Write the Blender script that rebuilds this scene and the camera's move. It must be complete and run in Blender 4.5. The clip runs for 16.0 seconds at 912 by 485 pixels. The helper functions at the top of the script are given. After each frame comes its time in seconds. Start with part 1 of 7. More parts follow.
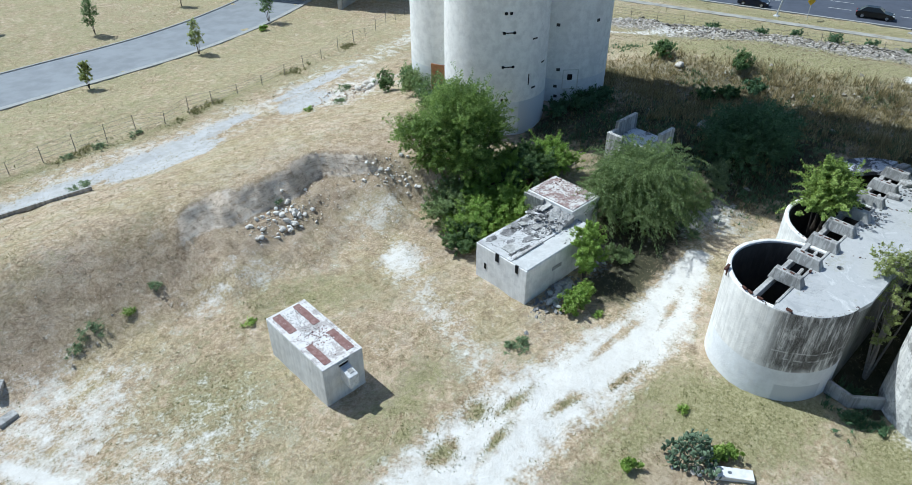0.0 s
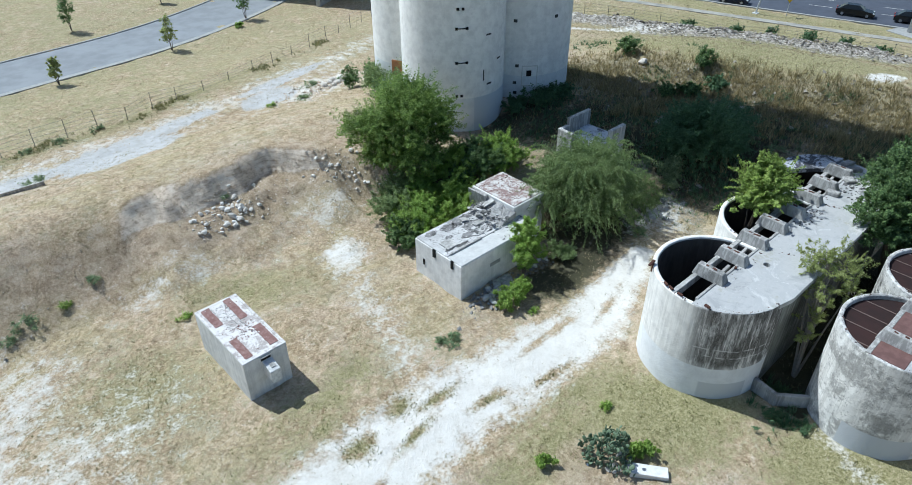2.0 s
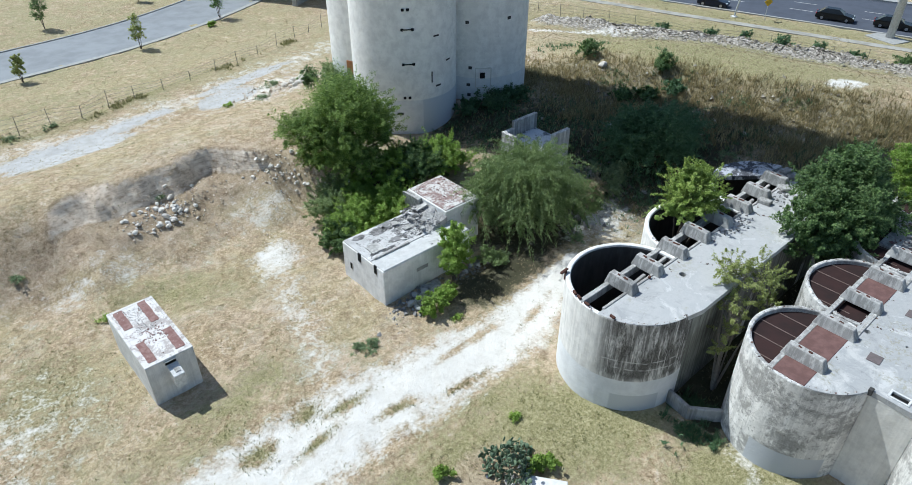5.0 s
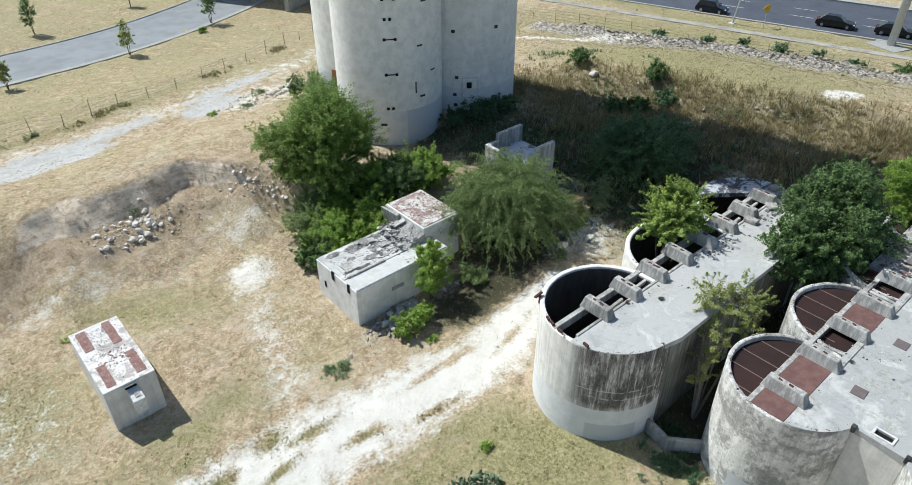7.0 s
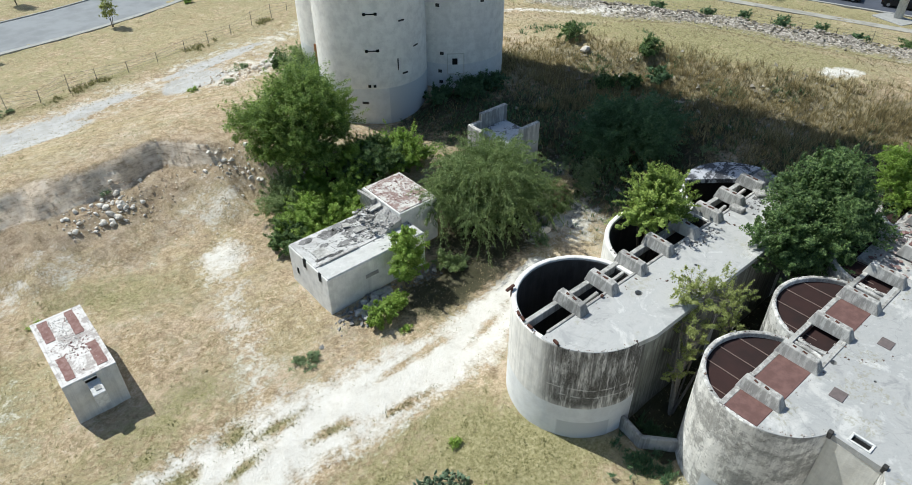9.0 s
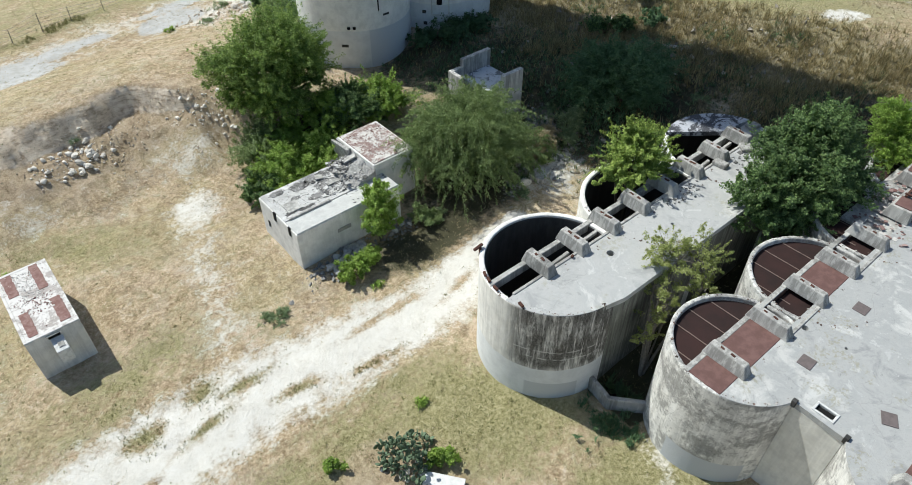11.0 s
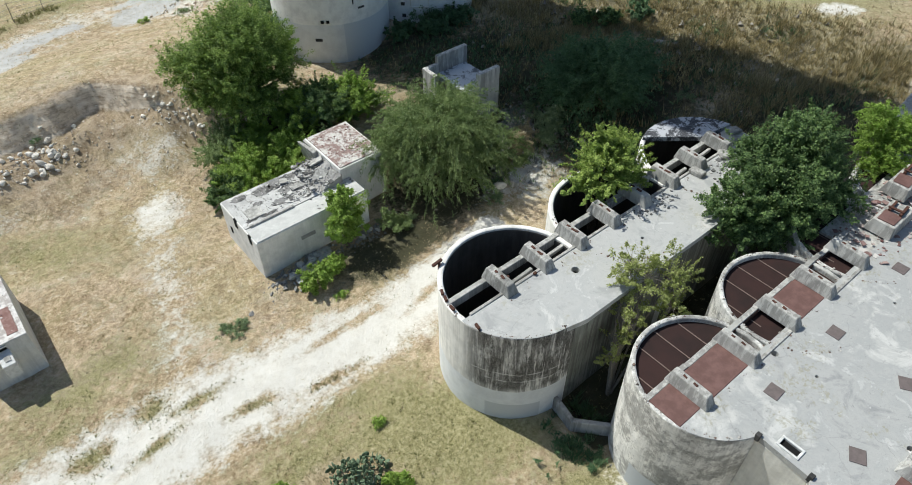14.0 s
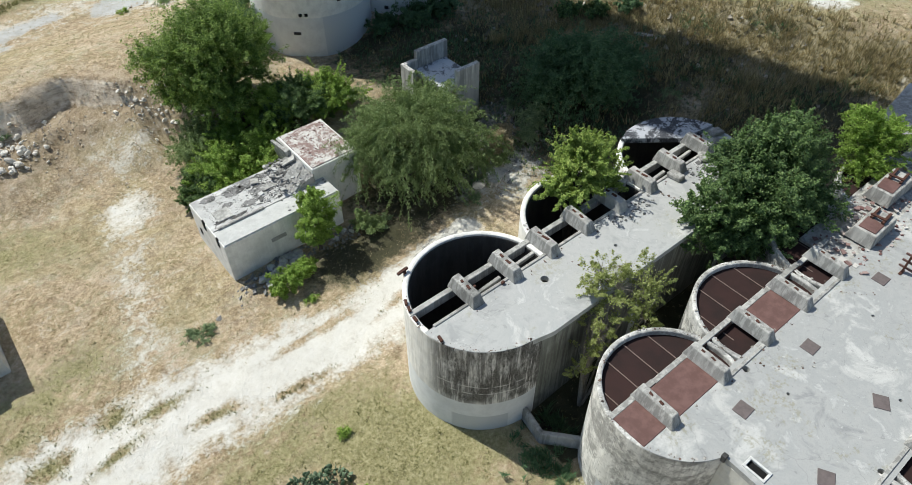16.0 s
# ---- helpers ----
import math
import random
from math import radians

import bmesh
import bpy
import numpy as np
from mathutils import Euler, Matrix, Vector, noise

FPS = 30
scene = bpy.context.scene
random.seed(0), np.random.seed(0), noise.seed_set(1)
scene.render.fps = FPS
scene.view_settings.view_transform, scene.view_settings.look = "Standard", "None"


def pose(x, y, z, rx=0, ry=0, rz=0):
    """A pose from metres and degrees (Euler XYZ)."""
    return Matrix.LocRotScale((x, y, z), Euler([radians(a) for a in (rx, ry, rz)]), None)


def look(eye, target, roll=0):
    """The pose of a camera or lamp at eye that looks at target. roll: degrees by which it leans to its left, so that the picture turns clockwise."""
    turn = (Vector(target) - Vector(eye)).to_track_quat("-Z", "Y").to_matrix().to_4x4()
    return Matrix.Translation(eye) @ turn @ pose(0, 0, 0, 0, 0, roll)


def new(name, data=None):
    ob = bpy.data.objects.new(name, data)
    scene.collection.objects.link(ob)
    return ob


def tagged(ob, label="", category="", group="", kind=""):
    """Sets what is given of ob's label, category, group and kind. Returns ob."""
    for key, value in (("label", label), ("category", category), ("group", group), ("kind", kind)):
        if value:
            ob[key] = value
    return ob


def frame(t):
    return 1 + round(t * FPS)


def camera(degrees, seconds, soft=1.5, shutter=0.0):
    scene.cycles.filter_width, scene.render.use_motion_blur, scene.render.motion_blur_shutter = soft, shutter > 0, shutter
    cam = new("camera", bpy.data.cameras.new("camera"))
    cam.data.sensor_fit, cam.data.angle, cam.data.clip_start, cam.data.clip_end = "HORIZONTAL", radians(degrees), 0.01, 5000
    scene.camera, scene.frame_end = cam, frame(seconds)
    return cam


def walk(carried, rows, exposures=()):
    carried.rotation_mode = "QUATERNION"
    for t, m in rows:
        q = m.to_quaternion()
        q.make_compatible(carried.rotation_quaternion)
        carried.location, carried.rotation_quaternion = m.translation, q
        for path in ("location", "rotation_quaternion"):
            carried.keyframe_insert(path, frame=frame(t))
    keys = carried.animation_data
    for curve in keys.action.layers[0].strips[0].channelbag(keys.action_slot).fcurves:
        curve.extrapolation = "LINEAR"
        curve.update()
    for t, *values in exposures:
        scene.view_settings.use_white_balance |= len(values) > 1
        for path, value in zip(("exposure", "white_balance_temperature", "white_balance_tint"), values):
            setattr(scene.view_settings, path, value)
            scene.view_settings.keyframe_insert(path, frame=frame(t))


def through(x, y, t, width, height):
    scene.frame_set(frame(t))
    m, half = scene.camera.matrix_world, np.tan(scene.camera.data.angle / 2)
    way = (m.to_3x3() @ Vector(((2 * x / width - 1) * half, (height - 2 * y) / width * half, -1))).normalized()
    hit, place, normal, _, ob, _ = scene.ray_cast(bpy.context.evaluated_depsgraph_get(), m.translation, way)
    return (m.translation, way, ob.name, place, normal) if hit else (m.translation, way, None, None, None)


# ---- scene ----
cam = camera(67.7, 16.0, soft=0.4)
METRES, EYE, LEAN, TURN = 21.0, 26.6, 1.75, -44.4
ROWS = [
    (0.0, 0.0, 0.0, 0.0, 0.89, -33.73, -1.33),
    (0.5, 0.0309, -0.0009, -0.0008, 1.07, -33.76, -1.23),
    (1.0, 0.0801, 0.0008, -0.0029, 1.24, -33.78, -1.17),
    (1.5, 0.1401, 0.0021, -0.0055, 1.41, -33.81, -1.16),
    (2.0, 0.2029, 0.0034, -0.0074, 1.56, -33.82, -1.19),
    (2.5, 0.2604, 0.0035, -0.0096, 1.75, -33.81, -1.26),
    (3.0, 0.3103, 0.0043, -0.0099, 1.93, -33.79, -1.31),
    (3.5, 0.3519, 0.0056, -0.0115, 2.14, -33.76, -1.34),
    (4.0, 0.3872, 0.0125, -0.0122, 2.29, -33.78, -1.38),
    (6.5, 0.4977, 0.0992, -0.0043, 3.01, -33.69, -1.34),
    (7.0, 0.513, 0.1222, -0.0018, 3.12, -33.66, -1.34),
    (7.5, 0.5293, 0.1442, -0.0005, 3.22, -33.67, -1.34),
    (8.0, 0.5468, 0.1655, 0.0014, 3.34, -33.95, -1.33),
    (8.5, 0.5658, 0.1845, 0.0015, 3.46, -34.73, -1.32),
    (9.0, 0.5871, 0.2036, 0.0032, 3.61, -36.21, -1.3),
    (9.5, 0.6091, 0.2216, 0.0057, 3.75, -37.72, -1.26),
    (10.0, 0.6306, 0.2375, 0.0064, 3.92, -39.15, -1.26),
    (12.5, 0.7091, 0.3207, 0.0124, 4.43, -42.77, -1.25),
    (13.0, 0.7222, 0.3381, 0.0153, 4.52, -42.77, -1.24),
    (13.5, 0.7362, 0.3549, 0.0168, 4.6, -42.82, -1.24),
    (14.0, 0.7522, 0.3721, 0.019, 4.7, -42.96, -1.21),
    (14.5, 0.7697, 0.389, 0.0206, 4.77, -43.2, -1.2),
    (15.0, 0.7865, 0.4046, 0.0234, 4.85, -43.52, -1.21),
    (15.5, 0.803, 0.4197, 0.0249, 4.94, -43.88, -1.2),
    (16.0, 0.819, 0.438, 0.0247, 5.03, -44.2, -1.2),
]
walk(cam, [(t, pose(0, 0, EYE, 0, LEAN, 0) @ pose(0, 0, 0, 0, 0, TURN) @ pose(METRES * x, METRES * y, METRES * z, 90 + pitch, roll, yaw)) for t, x, y, z, yaw, pitch, roll in ROWS],
     exposures=[(0.0, 0.0, 5550, 3), (4.2, 0.03, 5650, 4), (6.5, 0.08, 6050, 5), (10.0, 0.03, 6250, 4), (12.5, -0.02, 6350, 4), (16.0, -0.04, 6400, 4)])

# ---------------------------------------------------------------- light
SUN = Vector((-0.215, 0.70, 1.0)).normalized()
world = bpy.data.worlds.new("sky")
scene.world = world
world.use_nodes = True
wn = world.node_tree.nodes
sky = wn.new("ShaderNodeTexSky")
sky.sky_type, sky.sun_disc = "NISHITA", False
sky.sun_elevation, sky.sun_rotation = math.asin(SUN.z), math.atan2(SUN.x, SUN.y)
sky.air_density, sky.dust_density = 1.0, 1.2
wn["Background"].inputs["Strength"].default_value = 0.10
world.node_tree.links.new(sky.outputs["Color"], wn["Background"].inputs["Color"])
sun = new("sun", bpy.data.lights.new("sun", "SUN"))
sun.data.energy, sun.data.angle, sun.data.color = 4.6, radians(0.6), (1.0, 0.96, 0.90)
sun.matrix_world = look((0, 0, 80), Vector((0, 0, 80)) - SUN)


# ---------------------------------------------------------------- node helpers
def mat(name, rough=0.85, metal=0.0):
    m = bpy.data.materials.new(name)
    m.use_nodes = True
    b = m.node_tree.nodes["Principled BSDF"]
    b.inputs["Roughness"].default_value, b.inputs["Metallic"].default_value = rough, metal
    b.inputs["Specular IOR Level"].default_value = 0.3
    return m


class Nodes:
    """Short hand for the nodes of one material."""

    def __init__(self, m):
        self.t = m.node_tree
        self.b = self.t.nodes["Principled BSDF"]
        self.geo = self.t.nodes.new("ShaderNodeNewGeometry")
        self.obj = self.t.nodes.new("ShaderNodeTexCoord")
        self.info = self.t.nodes.new("ShaderNodeObjectInfo")
        self.pos = self.geo.outputs["Position"]

    def put(self, socket, v):
        if isinstance(v, bpy.types.NodeSocket):
            self.t.links.new(v, socket)
        elif isinstance(v, (tuple, list)):
            socket.default_value = (*v, 1.0)[: len(socket.default_value)]
        else:
            socket.default_value = v

    def noise(self, scale, detail=4.0, rough=0.55, stretch=None, at=None, distort=0.0):
        n = self.t.nodes.new("ShaderNodeTexNoise")
        n.inputs["Scale"].default_value, n.inputs["Detail"].default_value = scale, detail
        n.inputs["Roughness"].default_value, n.inputs["Distortion"].default_value = rough, distort
        at = at or self.pos
        if stretch:
            mp = self.t.nodes.new("ShaderNodeMapping")
            mp.inputs["Scale"].default_value = stretch
            self.t.links.new(at, mp.inputs["Vector"])
            at = mp.outputs["Vector"]
        self.t.links.new(at, n.inputs["Vector"])
        return n.outputs["Fac"]

    def cells(self, scale, out="Distance", at=None):
        n = self.t.nodes.new("ShaderNodeTexVoronoi")
        n.inputs["Scale"].default_value = scale
        self.t.links.new(at or self.pos, n.inputs["Vector"])
        return n.outputs[out]

    def math(self, op, a, b=0.0, clamp=False):
        n = self.t.nodes.new("ShaderNodeMath")
        n.operation, n.use_clamp = op, clamp
        self.put(n.inputs[0], a), self.put(n.inputs[1], b)
        return n.outputs[0]

    def step(self, v, lo, hi):
        n = self.t.nodes.new("ShaderNodeMapRange")
        n.interpolation_type = "SMOOTHSTEP"
        self.put(n.inputs["Value"], v)
        n.inputs["From Min"].default_value, n.inputs["From Max"].default_value = lo, hi
        return n.outputs["Result"]

    def mix(self, f, a, b, kind="MIX"):
        n = self.t.nodes.new("ShaderNodeMix")
        n.data_type, n.blend_type = "RGBA", kind
        self.put(n.inputs[0], f), self.put(n.inputs[6], a), self.put(n.inputs[7], b)
        return n.outputs[2]

    def ramp(self, f, *stops):
        n = self.t.nodes.new("ShaderNodeValToRGB")
        while len(n.color_ramp.elements) < len(stops):
            n.color_ramp.elements.new(0.5)
        for e, (at, c) in zip(n.color_ramp.elements, stops):
            e.position, e.color = at, (*c, 1.0)
        self.put(n.inputs[0], f)
        return n.outputs[0]

    def attr(self, name):
        n = self.t.nodes.new("ShaderNodeAttribute")
        n.attribute_name = name
        return n.outputs["Fac"]

    def axis(self, k):
        n = self.t.nodes.new("ShaderNodeSeparateXYZ")
        self.t.links.new(self.pos, n.inputs[0])
        return n.outputs[k]

    def bump(self, h, strength=0.4, depth=0.05):
        n = self.t.nodes.new("ShaderNodeBump")
        n.inputs["Strength"].default_value, n.inputs["Distance"].default_value = strength, depth
        self.t.links.new(h, n.inputs["Height"])
        self.t.links.new(n.outputs[0], self.b.inputs["Normal"])

    def colour(self, c):
        self.put(self.b.inputs["Base Color"], c)

    def rough(self, v):
        self.put(self.b.inputs["Roughness"], v)


# ---------------------------------------------------------------- materials
def concrete(name, light, dark, streak=0.0, stain=0.5, low_band=None, band=(0.5, 0.52, 0.54), streak_top=9.0, streak_low=-9.0, streak_y=None, patch=None, boards=0.0, rings=0.0, film=0.0):
    """Weathered concrete; streak: how strong the black runs are; low_band: height to which it is painted over in grey."""
    m = mat(name, 0.9)
    n = Nodes(m)
    big, mid, fine = n.noise(0.35, 5), n.noise(1.7, 6, 0.65), n.noise(14, 5, 0.7)
    c = n.mix(n.step(mid, 0.35, 0.7), light, tuple(0.82 * v for v in light))
    c = n.mix(n.math("MULTIPLY", n.step(big, 0.52, 0.72), stain), c, dark)
    c = n.mix(n.math("MULTIPLY", n.step(fine, 0.55, 0.8), 0.35 * stain), c, dark)
    c = n.mix(n.math("MULTIPLY", n.step(n.noise(0.8, 6, 0.7, distort=0.6), 0.56, 0.66), 0.55 * stain), c, tuple(min(0.85, 1.3 * v) for v in light))
    c = n.mix(n.math("MULTIPLY", n.step(n.noise(2.2, 6, 0.75), 0.60, 0.70), 0.6 * stain), c, tuple(0.6 * v for v in dark))
    lift = n.noise(4.0, 5, 0.6)
    if streak:
        run = n.noise(5.0, 6, 0.7, stretch=(1, 1, 0.06))
        wash = n.math("MULTIPLY", n.step(n.noise(1.6, 5, 0.7, stretch=(1, 1, 0.3)), 0.40, 0.56), n.step(n.axis(2), streak_low - 0.2, streak_low + 0.6))
        if streak_y:
            wash = n.math("MULTIPLY", wash, n.step(n.axis(1), *streak_y))
        c = n.mix(n.math("MULTIPLY", wash, 0.45 * streak), c, (0.20, 0.19, 0.175))
        where = n.noise(0.7, 3, 0.5, stretch=(1, 1, 0.35))
        f = n.math("MULTIPLY", n.step(run, 0.42, 0.55), n.step(where, 0.30, 0.48))
        tide = n.math("ADD", n.axis(2), n.math("MULTIPLY", run, 1.6))
        f = n.math("MULTIPLY", f, n.step(tide, streak_low, streak_low + 0.5))
        f = n.math("MULTIPLY", f, n.math("SUBTRACT", 1.0, n.step(n.axis(2), streak_top, streak_top + 0.3)))
        if streak_y:
            side = n.math("ADD", 0.22, n.math("MULTIPLY", n.step(n.axis(1), *streak_y), 0.78))
            f = n.math("MULTIPLY", f, side)
        c = n.mix(n.math("MULTIPLY", f, streak), c, (0.042, 0.038, 0.034))
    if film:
        # a dark film over the low-y side, washed through by lime runs from the rim
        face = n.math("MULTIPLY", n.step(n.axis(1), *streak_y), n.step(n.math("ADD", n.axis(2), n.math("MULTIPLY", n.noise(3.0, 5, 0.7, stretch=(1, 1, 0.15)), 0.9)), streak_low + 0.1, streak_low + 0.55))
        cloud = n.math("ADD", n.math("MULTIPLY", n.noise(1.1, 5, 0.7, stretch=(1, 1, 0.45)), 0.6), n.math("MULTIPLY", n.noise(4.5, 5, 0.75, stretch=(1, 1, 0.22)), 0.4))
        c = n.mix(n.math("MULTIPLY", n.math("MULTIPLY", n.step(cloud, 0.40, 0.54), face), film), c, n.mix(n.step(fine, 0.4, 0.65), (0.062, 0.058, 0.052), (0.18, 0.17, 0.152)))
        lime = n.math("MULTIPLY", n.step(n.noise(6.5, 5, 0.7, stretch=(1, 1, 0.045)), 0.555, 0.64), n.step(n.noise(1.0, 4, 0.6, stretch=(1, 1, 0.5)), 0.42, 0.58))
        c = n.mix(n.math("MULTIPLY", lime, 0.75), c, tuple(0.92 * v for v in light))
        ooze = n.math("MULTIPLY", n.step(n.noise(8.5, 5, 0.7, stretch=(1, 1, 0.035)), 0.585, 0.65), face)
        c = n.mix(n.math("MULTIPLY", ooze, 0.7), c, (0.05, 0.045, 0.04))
        for level in (3.05, 3.5):
            seam = n.math("ABSOLUTE", n.math("SUBTRACT", n.math("ADD", n.axis(2), n.math("MULTIPLY", n.noise(0.9, 3), 0.25)), level))
            c = n.mix(n.math("MULTIPLY", n.math("MULTIPLY", n.step(seam, 0.05, 0.015), n.step(n.noise(1.7, 4), 0.42, 0.55)), 0.5), c, tuple(0.9 * v for v in light))
    if rings:
        wave = n.math("ADD", n.axis(2), n.math("MULTIPLY", n.noise(0.3, 2), 0.08))
        lift_line = n.math("ABSOLUTE", n.math("SUBTRACT", n.math("FRACT", n.math("MULTIPLY", wave, 0.72)), 0.5))
        c = n.mix(n.math("MULTIPLY", n.math("MULTIPLY", n.step(lift_line, 0.02, 0.005), n.step(n.noise(0.8, 4), 0.40, 0.58)), 0.5 * rings), c, dark)
        c = n.mix(n.math("MULTIPLY", n.step(n.noise(0.5, 5, 0.65, stretch=(1, 1, 0.25)), 0.50, 0.64), 0.6 * rings), c, dark)
        c = n.mix(n.math("MULTIPLY", n.step(n.noise(2.6, 6, 0.75, stretch=(1, 1, 0.5)), 0.63, 0.70), 0.55 * rings), c, tuple(0.55 * v for v in dark))
    if boards:
        blot = n.math("ADD", n.math("MULTIPLY", n.noise(0.55, 5, 0.65, stretch=(1, 1, 1.5), distort=0.3), 0.6), n.math("MULTIPLY", n.noise(4.5, 6, 0.8, stretch=(1, 1, 0.7), distort=0.5), 0.4))
        c = n.mix(n.math("MULTIPLY", n.step(blot, 0.475, 0.575), 0.62 * boards), c, n.mix(n.step(fine, 0.4, 0.65), (0.10, 0.097, 0.09), (0.22, 0.215, 0.20)))
        c = n.mix(n.math("MULTIPLY", n.step(n.noise(5.5, 5, 0.75, stretch=(0.9, 0.9, 1.2)), 0.57, 0.66), 0.6 * boards), c, (0.12, 0.115, 0.11))
        c = n.mix(n.math("MULTIPLY", n.step(n.noise(0.9, 5, 0.7, stretch=(1, 1, 0.8)), 0.57, 0.66), 0.6 * boards), c, (0.82, 0.81, 0.77))
        wave = n.math("ADD", n.axis(2), n.math("MULTIPLY", n.noise(0.8, 2), 0.06))
        line = n.math("ABSOLUTE", n.math("SUBTRACT", n.math("FRACT", n.math("MULTIPLY", wave, 1.65)), 0.5))
        c = n.mix(n.math("MULTIPLY", n.math("MULTIPLY", n.step(line, 0.035, 0.015), n.step(n.noise(2.0, 4), 0.47, 0.58)), 0.22 * boards), c, (0.14, 0.135, 0.13))
        rim = n.math("ADD", n.axis(2), n.math("MULTIPLY", n.noise(2.2, 5, 0.7, stretch=(1, 1, 0.3)), 1.6))
        c = n.mix(n.math("MULTIPLY", n.step(rim, 6.1, 6.6), 0.5 * boards), c, (0.16, 0.155, 0.15))
    if low_band is not None:
        edge = n.math("ADD", n.axis(2), n.math("MULTIPLY", n.math("SUBTRACT", n.noise(0.8, 2), 0.5), 0.25))
        paint = n.mix(n.step(mid, 0.3, 0.75), band, tuple(0.86 * v for v in band))
        c = n.mix(n.math("SUBTRACT", 1.0, n.step(edge, low_band - 0.04, low_band + 0.04)), c, paint)
    if patch:
        (x0, x1), (y0, y1), (z0, z1), tone = patch
        f = n.math("MULTIPLY", n.math("MULTIPLY", n.step(n.axis(0), x0 - 0.03, x0 + 0.03), n.step(n.axis(0), x1 + 0.03, x1 - 0.03)), n.math("MULTIPLY", n.step(n.axis(1), y0 - 0.03, y0 + 0.03), n.step(n.axis(1), y1 + 0.03, y1 - 0.03)))
        f = n.math("MULTIPLY", f, n.math("MULTIPLY", n.step(n.axis(2), z0 - 0.03, z0 + 0.03), n.step(n.axis(2), z1 + 0.03, z1 - 0.03)))
        c = n.mix(f, c, tone)
    n.colour(c)
    n.bump(n.math("ADD", n.math("MULTIPLY", fine, 0.4), lift), 0.35, 0.06)
    return m


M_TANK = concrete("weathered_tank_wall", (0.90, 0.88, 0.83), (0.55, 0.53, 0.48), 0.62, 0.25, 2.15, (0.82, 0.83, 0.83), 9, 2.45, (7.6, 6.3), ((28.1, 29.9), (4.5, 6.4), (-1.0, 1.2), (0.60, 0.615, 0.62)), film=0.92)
M_BLOCK = concrete("stained_tank_wall", (0.91, 0.895, 0.85), (0.42, 0.41, 0.38), 0.22, 0.28, None, streak_low=1.0, boards=1.0, patch=((29.5, 31.7), (-2.6, 0.4), (-1.0, 1.55), (0.52, 0.54, 0.56)))


def deck_material(name="grey_concrete_deck", gain=1.0):
    """Old cast deck: grey cement skin, lime blooms, repairs, algae and cracks."""
    m = mat(name, 0.9)
    n = Nodes(m)
    wide, mid, small, fine = n.noise(0.25, 5, 0.6, distort=0.4), n.noise(0.9, 6, 0.7, distort=0.7), n.noise(3.2, 6, 0.75, distort=0.4), n.noise(20, 4, 0.7)
    c = n.ramp(n.math("ADD", n.math("MULTIPLY", wide, 0.55), n.math("MULTIPLY", mid, 0.45)), (0.40, (0.30, 0.305, 0.305)), (0.47, (0.42, 0.42, 0.41)), (0.53, (0.375, 0.38, 0.375)), (0.60, (0.53, 0.525, 0.505)))
    c = n.mix(n.math("MULTIPLY", n.step(mid, 0.57, 0.65), 0.4), c, (0.60, 0.60, 0.585))
    c = n.mix(n.math("MULTIPLY", n.step(small, 0.60, 0.70), 0.4), c, (0.74, 0.735, 0.71))
    c = n.mix(n.math("MULTIPLY", n.step(small, 0.40, 0.34), 0.5), c, (0.22, 0.225, 0.22))
    c = n.mix(n.math("MULTIPLY", n.math("MULTIPLY", n.step(n.noise(0.5, 5, 0.7), 0.54, 0.62), n.step(n.noise(6, 5, 0.7), 0.48, 0.58)), 0.6), c, (0.30, 0.285, 0.20))
    c = n.mix(n.math("MULTIPLY", n.step(fine, 0.52, 0.70), 0.25), c, (0.22, 0.22, 0.22))
    c = n.mix(gain - 1.0, c, (0.80, 0.79, 0.76))
    crack = n.t.nodes.new("ShaderNodeTexVoronoi")
    crack.feature = "DISTANCE_TO_EDGE"
    crack.inputs["Scale"].default_value = 0.45
    shift = n.t.nodes.new("ShaderNodeVectorMath")
    shift.operation = "ADD"
    jog = n.t.nodes.new("ShaderNodeTexNoise")
    jog.inputs["Scale"].default_value, jog.inputs["Detail"].default_value = 1.4, 5
    n.t.links.new(n.pos, shift.inputs[0]), n.t.links.new(jog.outputs["Color"], shift.inputs[1]), n.t.links.new(n.pos, jog.inputs["Vector"])
    n.t.links.new(shift.outputs[0], crack.inputs["Vector"])
    c = n.mix(n.math("MULTIPLY", n.math("MULTIPLY", n.step(crack.outputs["Distance"], 0.012, 0.004), n.step(n.noise(0.4, 3), 0.47, 0.55)), 0.22), c, (0.16, 0.16, 0.155))
    n.colour(c)
    n.bump(n.math("ADD", n.math("MULTIPLY", fine, 0.3), small), 0.3, 0.05)
    return m


def patched(name, a, b, scale, lo, hi, speck=0.4):
    """Two skins that show through each other in ragged patches."""
    m = mat(name, 0.9)
    n = Nodes(m)
    f = n.math("ADD", n.math("MULTIPLY", n.noise(scale, 6, 0.7, distort=0.5), 0.7), n.math("MULTIPLY", n.noise(scale * 7, 5, 0.7), 0.3))
    c = n.mix(n.step(f, lo, hi), a, b)
    c = n.mix(n.math("MULTIPLY", n.step(n.noise(scale * 3, 6, 0.75), 0.56, 0.64), speck), c, tuple(0.45 * v for v in b))
    n.colour(n.mix(n.math("MULTIPLY", n.step(n.noise(scale * 16, 4, 0.7), 0.5, 0.7), 0.3), c, tuple(min(0.8, 1.5 * v) for v in a)))
    n.bump(n.noise(9, 5, 0.6), 0.3, 0.04)
    return m


